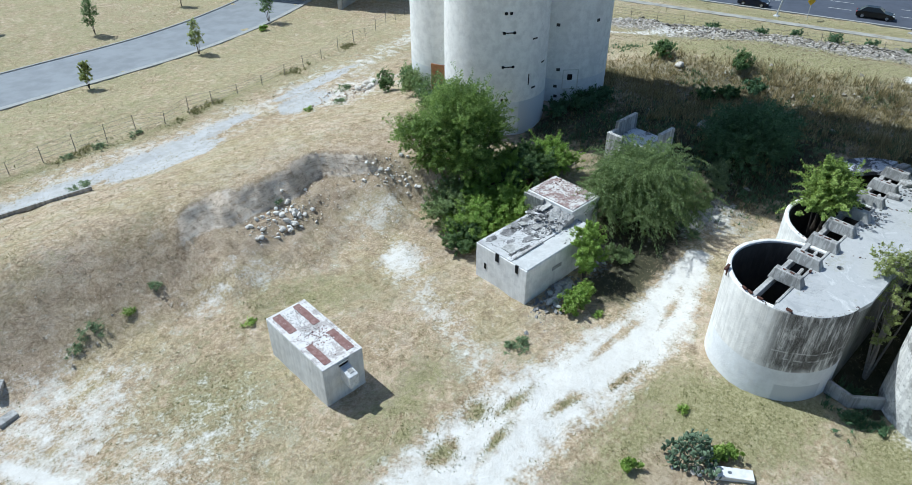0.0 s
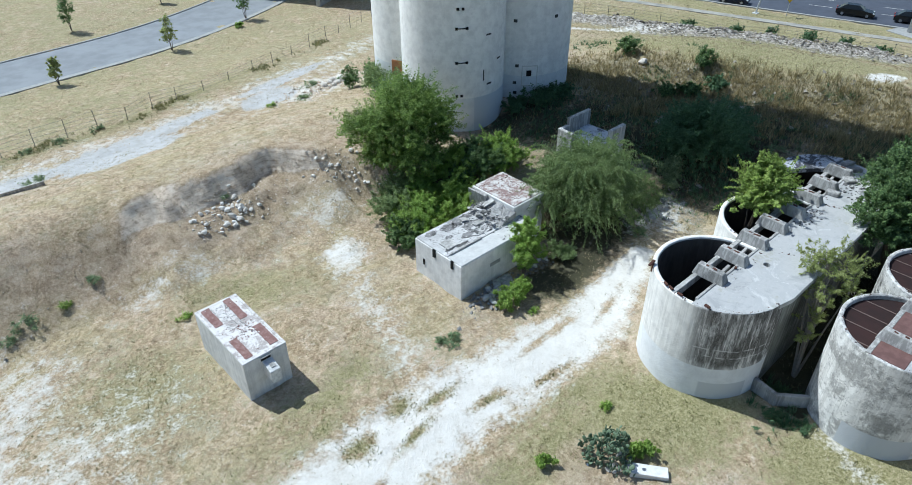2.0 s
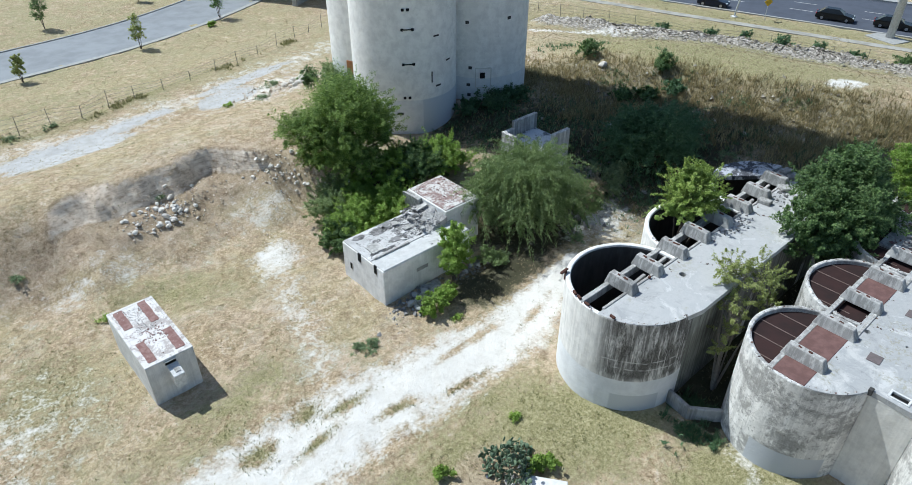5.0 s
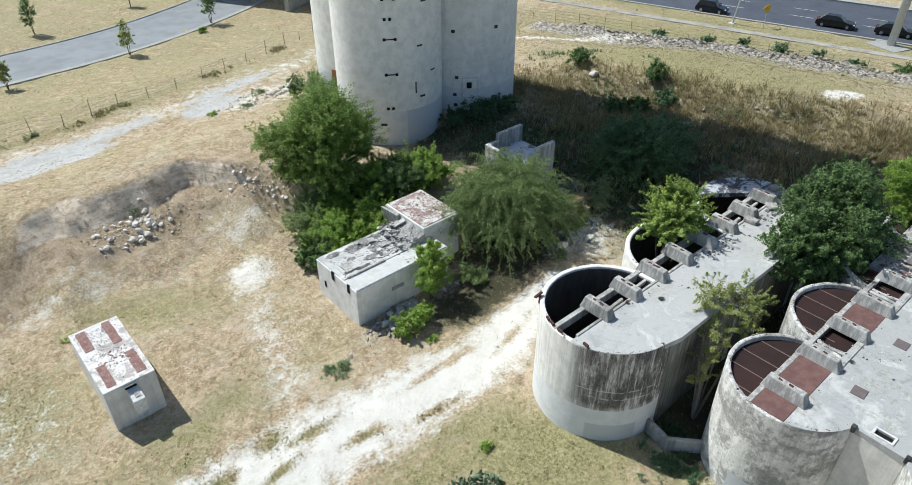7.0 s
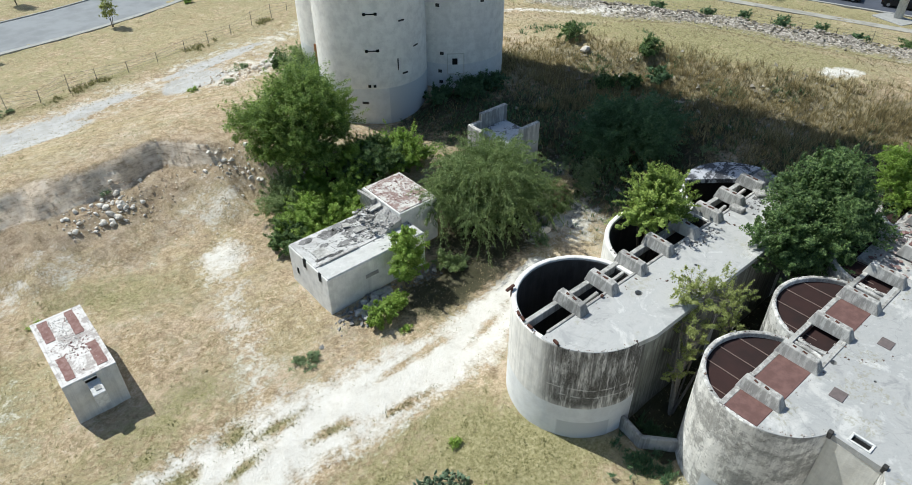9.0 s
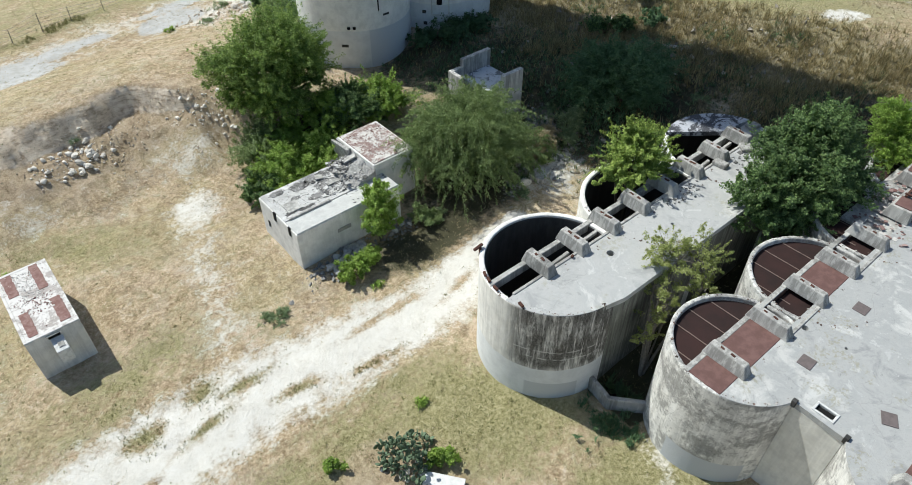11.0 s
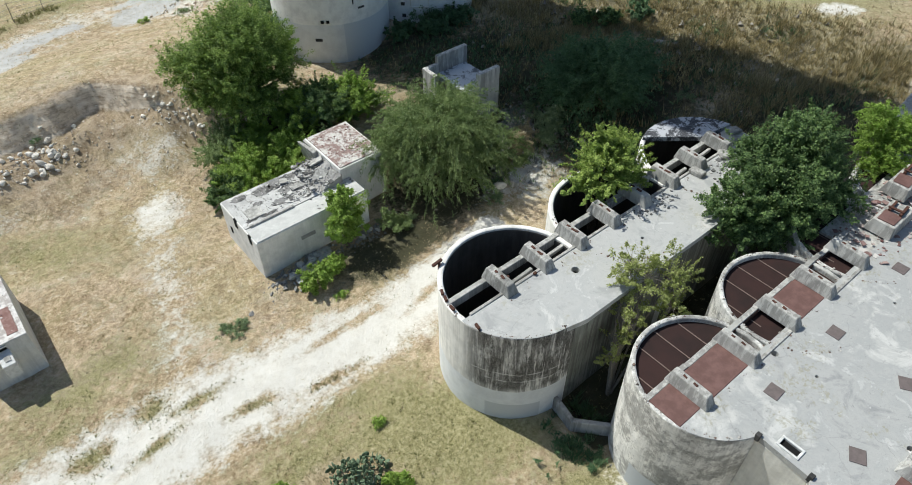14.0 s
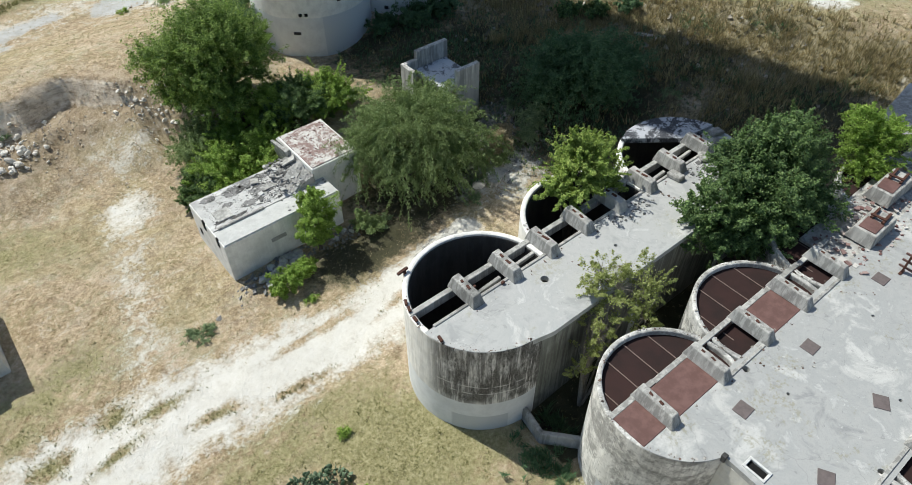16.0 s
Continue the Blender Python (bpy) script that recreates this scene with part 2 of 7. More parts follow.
M_DECK = deck_material()
M_TAR = patched("torn_tar_felt", (0.25, 0.245, 0.24), (0.085, 0.083, 0.08), 1.6, 0.45, 0.56)
M_PEEL = patched("peeling_roof", (0.68, 0.655, 0.63), (0.40, 0.36, 0.335), 1.1, 0.49, 0.57, 0.25)
M_ROWDECK = deck_material("bleached_concrete_deck", 1.13)
M_CURB = concrete("lichen_concrete", (0.55, 0.54, 0.51), (0.20, 0.20, 0.19), 0.4, 0.7)
M_TOWER = concrete("silo_concrete", (0.90, 0.89, 0.85), (0.74, 0.73, 0.69), 0.0, 0.10, 4.5, (0.77, 0.785, 0.785), patch=((39.2, 44.2), (32.5, 34.95), (0.5, 4.45), (0.60, 0.63, 0.655)), rings=0.6)
# near black to hold the shade inside the tanks; also for dark scars and stubs
M_INNER = concrete("dark_and_shade_concrete", (0.055, 0.055, 0.055), (0.025, 0.025, 0.025), 0.3, 0.6)
M_HUT = concrete("whitewashed_concrete", (0.78, 0.77, 0.73), (0.48, 0.47, 0.44), 0.12, 0.45)
M_RUIN = concrete("crumbling_concrete", (0.85, 0.84, 0.81), (0.42, 0.41, 0.39), 0.06, 0.4)

M_ROOFING = concrete("broken_roofing_felt", (0.60, 0.595, 0.58), (0.075, 0.075, 0.075), 0, 1.0)
M_FACE = concrete("painted_concrete", (0.76, 0.75, 0.70), (0.50, 0.49, 0.45), 0.08, 0.35)


def plain(name, c, rough=0.6, metal=0.0, vary=0.25, scale=6.0, c2=None):
    m = mat(name, rough, metal)
    n = Nodes(m)
    v = n.noise(scale, 5, 0.6)
    n.colour(n.mix(n.step(v, 0.35, 0.7), c, c2 or tuple(k * (1 - vary) for k in c)))
    n.bump(n.noise(scale * 4, 4), 0.2, 0.02)
    return m


M_RUST = plain("rusted_steel_plate", (0.135, 0.074, 0.065), 0.75, 0.0, 0.3, 2.5, (0.185, 0.105, 0.093))
M_RUSTPALE = plain("faded_red_plate", (0.20, 0.105, 0.092), 0.8, 0.0, 0.3, 5.0, (0.29, 0.185, 0.165))
M_RUSTDARK = plain("dark_rusted_floor", (0.038, 0.018, 0.016), 0.85, 0.0, 0.3, 0.8, (0.022, 0.013, 0.012))
M_RUSTBIT = plain("flaking_rust", (0.11, 0.05, 0.036), 0.85, 0.0, 0.5, 12)
M_SEAM = plain("pale_weld_seam", (0.20, 0.15, 0.13), 0.8)
# black for vent bars, and for shade in holes, shafts and tank floors
M_BLACK = plain("black_and_hollow_shade", (0.012, 0.012, 0.012), 0.95)
M_WOODORANGE = plain("orange_plywood", (0.42, 0.20, 0.09), 0.8, 0.0, 0.2, 4)
M_ASPHALT = plain("grey_asphalt", (0.27, 0.285, 0.295), 0.8, 0.0, 0.2, 0.5)
M_ASPHALT_DARK = plain("dark_asphalt", (0.085, 0.095, 0.12), 0.75, 0.0, 0.2, 0.6)
M_KERB = plain("kerb_concrete", (0.38, 0.38, 0.36), 0.85, 0.0, 0.2, 2)
M_WALK = plain("worn_walkway_concrete", (0.40, 0.385, 0.34), 0.9, 0.0, 0.35, 0.6)
M_LINE = plain("road_paint", (0.6, 0.6, 0.58), 0.7)
M_POST = plain("rusty_fence_post", (0.27, 0.245, 0.21), 0.8)
M_WIRE = plain("fence_wire", (0.18, 0.17, 0.16), 0.6)
M_STEELPOLE = plain("pale_steel_pole", (0.55, 0.57, 0.58), 0.5)
M_YELLOW = plain("yellow_sign", (0.62, 0.40, 0.03), 0.5)
M_WHITE = plain("white_paint", (0.72, 0.72, 0.70), 0.6)
M_CAR = plain("black_car_paint", (0.012, 0.014, 0.018), 0.2, 0.0, 0.2)
M_CARNAVY = plain("navy_car_paint", (0.012, 0.018, 0.035), 0.2, 0.0, 0.2)
M_GLASS = plain("car_window", (0.02, 0.025, 0.03), 0.08)
M_TYRE = plain("tyre_rubber", (0.02, 0.02, 0.02), 0.9)
M_RIM = plain("alloy_rim", (0.45, 0.45, 0.46), 0.4, 0.6)
M_LAMP = plain("tail_lamp", (0.30, 0.02, 0.02), 0.3)
M_HEADLAMP = plain("head_lamp", (0.6, 0.62, 0.64), 0.2)
M_BARK = plain("tree_bark", (0.15, 0.125, 0.10), 0.95, 0.0, 0.4, 8)
M_PALEBARK = plain("pale_bark", (0.30, 0.27, 0.23), 0.95, 0.0, 0.3, 8)


def leafy(name, dark, mid, light, rough=0.55, through=0.35):
    m = mat(name, rough)
    n = Nodes(m)
    c = n.ramp(n.geo.outputs["Random Per Island"], (0.0, dark), (0.55, mid), (1.0, light))
    c = n.mix(n.step(n.noise(0.9, 3), 0.35, 0.7), c, n.mix(0.35, c, dark))
    n.colour(c)
    tr = n.t.nodes.new("ShaderNodeBsdfTranslucent")
    n.put(tr.inputs["Color"], c)
    mixer = n.t.nodes.new("ShaderNodeMixShader")
    mixer.inputs[0].default_value = through
    out = n.t.nodes["Material Output"]
    n.t.links.new(n.b.outputs[0], mixer.inputs[1]), n.t.links.new(tr.outputs[0], mixer.inputs[2])
    n.t.links.new(mixer.outputs[0], out.inputs["Surface"])
    return m


L_OAK = leafy("deep_green_leaves", (0.065, 0.115, 0.042), (0.16, 0.26, 0.09), (0.32, 0.44, 0.165), 0.5, 0.45)
L_SPARSE = leafy("pale_olive_leaves", (0.24, 0.28, 0.085), (0.40, 0.45, 0.16), (0.58, 0.61, 0.28), 0.5, 0.5)
L_BANK = leafy("mid_green_leaves", (0.10, 0.17, 0.04), (0.25, 0.37, 0.085), (0.46, 0.58, 0.17), 0.5, 0.5)
L_BRIGHT = leafy("bright_green_leaves", (0.18, 0.27, 0.05), (0.34, 0.50, 0.10), (0.54, 0.68, 0.19), 0.5, 0.5)
L_LIME = leafy("yellow_green_leaves", (0.167, 0.254, 0.052), (0.317, 0.42, 0.094), (0.5, 0.591, 0.171))
L_FEATHER = leafy("feathery_olive_leaves", (0.14, 0.20, 0.07), (0.26, 0.345, 0.135), (0.42, 0.51, 0.23), 0.55, 0.45)
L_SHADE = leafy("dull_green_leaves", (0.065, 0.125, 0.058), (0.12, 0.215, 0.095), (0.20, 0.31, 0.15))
L_CACTUS = leafy("grey_green_pads", (0.08, 0.125, 0.075), (0.145, 0.205, 0.125), (0.24, 0.31, 0.20), 0.6, 0.0)
L_DRY = leafy("dry_grass_blades", (0.34, 0.28, 0.165), (0.47, 0.40, 0.255), (0.62, 0.55, 0.39), 0.8, 0.4)
L_GREENGRASS = leafy("green_grass_blades", (0.15, 0.155, 0.06), (0.28, 0.275, 0.12), (0.45, 0.415, 0.21), 0.8, 0.3)
L_BRUSH = leafy("brown_brush_blades", (0.17, 0.15, 0.07), (0.40, 0.335, 0.17), (0.70, 0.58, 0.33), 0.8, 0.35)

L_WEED = leafy("grey_green_weeds", (0.156, 0.221, 0.111), (0.247, 0.325, 0.163), (0.39, 0.468, 0.26), 0.7, 0.35)


def rock_material(name, a, b):
    m = mat(name, 0.92)
    n = Nodes(m)
    c = n.mix(n.info.outputs["Random"], a, b)
    c = n.mix(n.step(n.noise(5, 5, 0.65), 0.45, 0.75), c, tuple(0.6 * v for v in b))
    n.colour(c)
    n.bump(n.noise(9, 5, 0.6), 0.5, 0.06)
    return m


M_ROCK = rock_material("pale_limestone", (0.81, 0.78, 0.72), (0.63, 0.58, 0.51))
M_RUBBLE = rock_material("grey_rubble", (0.52, 0.52, 0.50), (0.34, 0.34, 0.33))
M_FLAKE = rock_material("dark_felt_flakes", (0.16, 0.155, 0.15), (0.36, 0.35, 0.33))


# ---------------------------------------------------------------- building helpers
ORIGIN = {}


def part(name, data, material, parent=None, label="", smooth=False):
    """One mesh object from (verts, faces) in world coordinates or a bmesh, under a thing or a part."""
    me = bpy.data.meshes.new(name)
    o = ORIGIN.get(parent, Vector((0, 0, 0)))
    if isinstance(data, bmesh.types.BMesh):
        bmesh.ops.translate(data, verts=data.verts, vec=-o)
        data.to_mesh(me)
        data.free()
    else:
        v = np.asarray(data[0], float) - np.array(o)
        me.from_pydata(v.tolist(), [], [tuple(int(i) for i in f) for f in data[1]])
    me.materials.append(material)
    if smooth:
        me.shade_smooth()
    ob = new(name, me)
    ob.parent = parent
    ORIGIN[ob] = o
    if label:
        tagged(ob, label)
    return ob


def thing(name, at, label, category, group="", kind=""):
    ob = new(name)
    ob.location = at
    ob.empty_display_size = 0.2
    ORIGIN[ob] = Vector(at)
    return tagged(ob, label, category, group, kind)


def solid(name, data, material, label, category, group="", kind="", at=None, smooth=False):
    """A thing of one mesh; at: its base point."""
    me = bpy.data.meshes.new(name)
    o = Vector(at) if at is not None else Vector((0, 0, 0))
    if isinstance(data, bmesh.types.BMesh):
        bmesh.ops.translate(data, verts=data.verts, vec=-o)
        data.to_mesh(me)
        data.free()
    else:
        me.from_pydata((np.asarray(data[0], float) - np.array(o)).tolist(), [], [tuple(int(i) for i in f) for f in data[1]])
    me.materials.append(material)
    if smooth:
        me.shade_smooth()
    ob = new(name, me)
    ob.location = o
    ORIGIN[ob] = o
    return tagged(ob, label, category, group, kind)


def box(x0, x1, y0, y1, z0, z1, bevel=0.02, rz=0.0, jag=0.0):
    bm = bmesh.new()
    bmesh.ops.create_cube(bm, size=1.0)
    bmesh.ops.scale(bm, vec=(x1 - x0, y1 - y0, z1 - z0), verts=bm.verts)
    if rz:
        bmesh.ops.rotate(bm, cent=(0, 0, 0), matrix=Matrix.Rotation(rz, 3, "Z"), verts=bm.verts)
    if jag:
        for v in bm.verts:
            v.co += Vector([random.uniform(-jag, jag) for _ in range(3)])
    if bevel:
        bmesh.ops.bevel(bm, geom=bm.edges, offset=bevel, segments=1, affect="EDGES")
    bmesh.ops.translate(bm, vec=((x0 + x1) / 2, (y0 + y1) / 2, (z0 + z1) / 2), verts=bm.verts)
    return bm


def prism(profile, x0, x1, taper=0.0, axis="x"):
    """A profile in (y, z) drawn along x; taper: how much narrower it is at the profile's highest points."""
    zs = [p[1] for p in profile]
    lo, hi = min(zs), max(zs)
    v = []
    for s, x in ((1, x0), (-1, x1)):
        v += [(x + s * taper * (z - lo) / (hi - lo), y, z) for y, z in profile]
    k = len(profile)
    f = [tuple(range(k))[::-1], tuple(range(k, 2 * k))] + [(i, (i + 1) % k, k + (i + 1) % k, k + i) for i in range(k)]
    bm = bmesh.new()
    bv = [bm.verts.new(p) for p in v]
    for face in f:
        bm.faces.new([bv[i] for i in face])
    bmesh.ops.recalc_face_normals(bm, faces=bm.faces)
    bmesh.ops.bevel(bm, geom=bm.edges, offset=0.025, segments=1, affect="EDGES")
    return bm


def arc(cx, cy, rx, ry, a0, a1, n):
    return [(cx + rx * math.cos(radians(a0 + (a1 - a0) * i / n)), cy + ry * math.sin(radians(a0 + (a1 - a0) * i / n))) for i in range(n + 1)]


def plate(outline, z0, z1, holes=()):
    """A slab with holes through it."""
    from mathutils.geometry import tessellate_polygon
    loops = [outline, *holes]
    flat = [Vector((x, y, 0)) for lp in loops for x, y in lp]
    tris = tessellate_polygon([[Vector((x, y, 0)) for x, y in lp] for lp in loops])
    k = len(flat)
    v = [(p.x, p.y, z1) for p in flat] + [(p.x, p.y, z0) for p in flat]
    f = [tuple(t) for t in tris] + [tuple(i + k for i in reversed(t)) for t in tris]
    s = 0
    for lp in loops:
        m = len(lp)
        f += [(s + i, s + (i + 1) % m, k + s + (i + 1) % m, k + s + i) for i in range(m)]
        s += m
    bm = bmesh.new()
    bv = [bm.verts.new(p) for p in v]
    for face in f:
        try:
            bm.faces.new([bv[i] for i in face])
        except ValueError:
            pass
    bmesh.ops.recalc_face_normals(bm, faces=bm.faces)
    return bm


def shell(cx, cy, rx, ry, thick, z0, z1, a0=0.0, a1=360.0, n=72, chip=0.0):
    """A standing ring of wall, or an arc of one, with a slightly worn rim."""
    full = abs(a1 - a0) >= 359.9
    cols = n if full else n + 1
    v, f = [], []
    rng = random.Random(int(cx * 100))
    for i in range(cols):
        a = radians(a0 + (a1 - a0) * i / n)
        c, s = math.cos(a), math.sin(a)
        top = z1 - chip * rng.random() ** 3
        rows = ((0, z0), (0, z0 + 0.04), (0, top - 0.07), (0, top - 0.03), (0.03, top), (thick - 0.03, top), (thick, top - 0.03), (thick, top - 0.07), (thick, z0 + 0.04), (thick, z0))
        for r, z in rows:
            v.append((cx + (rx - r) * c, cy + (ry - r) * s, z))
    m = len(rows)
    for i in range(n):
        j = (i + 1) % cols
        for k in range(m):
            f.append((m * i + k, m * j + k, m * j + (k + 1) % m, m * i + (k + 1) % m))
    if not full:
        f += [tuple(range(m))[::-1], tuple(m * n + k for k in range(m))]
    return v, f


def tube(points, radii, sides=6):
    """A tapered limb through points."""
    v, f = [], []
    up = Vector((0.13, 0.27, 0.95))
    for i, (p, r) in enumerate(zip(points, radii)):
        p = Vector(p)
        d = (Vector(points[min(i + 1, len(points) - 1)]) - Vector(points[max(i - 1, 0)])).normalized()
        a = d.cross(up if abs(d.dot(up)) < 0.95 else Vector((1, 0, 0))).normalized()
        b = d.cross(a)
        v += [tuple(p + r * (math.cos(2 * math.pi * k / sides) * a + math.sin(2 * math.pi * k / sides) * b)) for k in range(sides)]
    for i in range(len(points) - 1):
        f += [(i * sides + k, i * sides + (k + 1) % sides, (i + 1) * sides + (k + 1) % sides, (i + 1) * sides + k) for k in range(sides)]
    f += [tuple(range(sides))[::-1], tuple((len(points) - 1) * sides + k for k in range(sides))]
    return v, f


def merged(pieces):
    v, f = [], []
    for pv, pf in pieces:
        k = len(v)
        v += list(pv)
        f += [tuple(i + k for i in face) for face in pf]
    return v, f


def disc_points(cx, cy, r, n=16):
    return [(cx + r * math.cos(2 * math.pi * i / n), cy + r * math.sin(2 * math.pi * i / n)) for i in range(n)]


# ---------------------------------------------------------------- shape of the land
def ss(a, b, v):
    k = np.clip((v - a) / (b - a), 0.0, 1.0)
    return k * k * (3 - 2 * k)


def lattice(x, y, size, seed):
    """Smooth random patches of about that size, 0 to 1."""
    g = np.random.default_rng(seed).random((256, 256))
    u, w = np.asarray(x, float) / size + 500.3, np.asarray(y, float) / size + 500.7
    i, j = np.floor(u).astype(int), np.floor(w).astype(int)
    a, b = u - i, w - j
    a, b = a * a * (3 - 2 * a), b * b * (3 - 2 * b)
    return (g[i % 256, j % 256] * (1 - a) + g[(i + 1) % 256, j % 256] * a) * (1 - b) + (g[i % 256, (j + 1) % 256] * (1 - a) + g[(i + 1) % 256, (j + 1) % 256] * a) * b


def cut_rim(x, y):
    """How far behind the lip of the raw cut a place lies, and how fully the bank is cut there."""
    rim = y - np.interp(x, [11, 13, 16.5, 19.3, 22, 24.5, 25.8], [38.2, 38.6, 39.3, 39.7, 39.7, 38.9, 37.4])
    rim = rim + 2.0 * (lattice(x, y, 2.3, 21) - 0.5) + 0.5 * (lattice(x, y, 0.8, 22) - 0.5)
    return rim, ss(10.8, 13.2, x) * ss(26.8, 25.4, x)


def height(x, y):
    """Height of the ground at x, y (numbers or arrays)."""
    x, y = np.asarray(x, float), np.asarray(y, float)
    yard = -0.32 + 0.028 * (np.clip(x, -10, 45) - 12) - 0.35 * ss(10, 0, x) * ss(20, 30, y)
    # the bank that closes the yard to the north and east: its line, its width, its crest
    line = np.interp(x, [-20, 8, 16, 20, 24, 26, 28.5, 33, 38, 46, 60], [38.0, 37.2, 36.9, 37.8, 38.4, 35.4, 31.2, 26.5, 23.0, 18.5, 12.0])
    wide = np.interp(x, [0, 12, 19, 23, 26, 30, 38, 50], [8.5, 7.5, 4.0, 2.4, 4.6, 7.5, 13.0, 13.0])
    high = np.interp(x, [0, 10, 18, 23, 30, 36, 42, 52], [3.2, 3.3, 3.4, 3.6, 3.2, 2.6, 2.4, 2.4])
    z = yard + (high - yard) * ss(-0.5, 0.5, (y - line) / wide)
    # the raw cut in the bank: scree below, a steep face above
    rim, cut = cut_rim(x, y)
    steep = np.interp(x, [12, 17, 19.5, 24, 26], [0.40, 0.46, 0.50, 0.46, 0.34])
    face = yard + (high - yard) * ((1 - steep) * ss(-8.5, -1.2, rim) + steep * np.clip((rim + 1.45) / 1.45, 0.0, 1.0) ** 1.1)
    z = z + (face - z) * cut * ss(2.5, 1.0, rim)
    # a hollow at the foot of the silos
    z = z - 0.95 * ss(7.5, 1.5, np.hypot(x - 37.5, y - 33.6))
    # its far side falls to the fence and the field
    z = z + (0.15 - 0.012 * (y - 44) - z) * ss(40.8, 54, y) * ss(75, 50, x)
    # the grassy bank to the east, then the slope down to the road
    d = (x - 53.5) * 0.9 + (y - 23) * 0.35
    z = z + (2.55 - z) * ss(49, 57, x) * ss(26, 18, y)
    z = z + 2.0 * ss(2.0, 8.5, d) * ss(41, 29, y)
    road = (x - 103) * 0.957 + (y - 23) * 0.29
    z = z + (-1.0 - z) * ss(-37, -12, road)
    return z + (-1.25 - z) * ss(64, 76, y) * ss(90, 60, x)


# ---------------------------------------------------------------- ground
def near_line(x, y, pts, widths):
    """1 in the middle of a band along a line, 0 at its edge and below outside."""
    best = np.full(np.shape(x), -9.0)
    for (ax, ay), (bx, by), wa, wb in zip(pts, pts[1:], widths, widths[1:]):
        dx, dy = bx - ax, by - ay
        k = np.clip(((x - ax) * dx + (y - ay) * dy) / (dx * dx + dy * dy), 0, 1)
        d = np.hypot(x - ax - k * dx, y - ay - k * dy)
        best = np.maximum(best, 1 - d / (wa + (wb - wa) * k))
    return best


def patchy(x, y, size=2.5):
    return np.clip(1.6 * (0.55 * lattice(x, y, size, 1) + 0.3 * lattice(x, y, size * 0.43, 2) + 0.15 * lattice(x, y, size * 0.19, 3)) - 0.3, 0, 1)


def blob(x, y, cx, cy, rx, ry, turn=0.0):
    c, s = math.cos(radians(turn)), math.sin(radians(turn))
    u, w = (x - cx) * c + (y - cy) * s, (y - cy) * c - (x - cx) * s
    return 1 - np.hypot(u / rx, w / ry)


def white_dirt(x, y):
    m = near_line(x, y, [(-4, 10.5), (6, 12.2), (12.5, 13.9), (17, 14.5), (22, 13.8), (28, 13.3), (32, 14.2), (36.5, 15.2)], [3, 3, 2.9, 2.7, 2.4, 2.0, 1.5, 0.9])
    for cx, cy, rx, ry, turn in ((13.9, 15.6, 1.5, 1.0, 0), (13.2, 17.6, 0.9, 0.7, 0), (16.9, 16.2, 1.3, 0.9, 10), (18.6, 15.3, 2.2, 0.5, -4), (16.4, 14.3, 2.2, 0.45, 12), (20.5, 13.4, 1.8, 0.45, -10), (26.5, 14.4, 3.4, 0.42, -2), (24.0, 12.3, 2.5, 0.35, -6), (30.5, 13.6, 2.6, 0.4, 12), (10.2, 14.0, 2.4, 0.45, 10), (13.0, 13.2, 1.6, 0.4, 14), (8.4, 12.0, 2.4, 0.5, 12)):
        m = np.minimum(m, 0.40 - 0.75 * blob(x, y, cx, cy, rx, ry, turn))
    m = np.maximum(m, 0.55 * blob(x, y, 22.2, 28.6, 1.6, 2.4, -35) - 0.08)
    m = np.maximum(m, 0.25 * near_line(x, y, [(22.4, 28), (20.8, 24), (20, 20), (18.5, 17)], [1.6, 2.0, 1.6, 1.6]) - 0.24)
    m = np.maximum(m, 0.40 * blob(x, y, 0.5, 30, 8, 6.5, 20) - 0.22)
    m = np.maximum(m, 0.40 * blob(x, y, 4, 24.5, 8, 6, 10) - 0.24)
    m = np.maximum(m, 0.7 * near_line(x, y, [(-1.6, 30.0), (-0.6, 28.2), (0.4, 26.0), (0.8, 23.0)], [0.5, 0.5, 0.6, 0.8]))
    m = np.maximum(m, 0.25 * blob(x, y, 12, 33.5, 8, 2.2, -8) - 0.24)
    m = np.maximum(m, 0.25 * blob(x, y, 24.5, 33, 4.5, 3.6, -40) - 0.26)
    m = np.maximum(m, 0.20 * near_line(x, y, [(-10, 52.5), (4, 53.5), (12, 54.5), (20, 55), (26, 56.3), (33, 58), (42, 60), (52, 62.5), (70, 70)], [2.6, 2.6, 2.6, 2.4, 2.2, 2.0, 1.7, 1.6, 1.5]) - 0.10)
    m = np.maximum(m, 0.25 * blob(x, y, 36, 54, 6, 3.0, 10) - 0.06)
    m = np.maximum(m, 0.2 * blob(x, y, 41, 17.5, 3, 1.6, 20))
    m = np.maximum(m, 0.35 * near_line(x, y, [(60, 50), (68.4, 45.1), (77, 39.1), (80, 33)], [0.9, 0.9, 0.8, 0.6]))
    m = np.maximum(m, 0.8 * blob(x, y, 67.6, 12.9, 1.9, 1.0, -40))
    m = np.maximum(m, 0.2 * near_line(x, y, [(31, 1), (28.6, -2.5), (27, -6)], [0.6, 0.7, 0.8]) - 0.14)
    return m


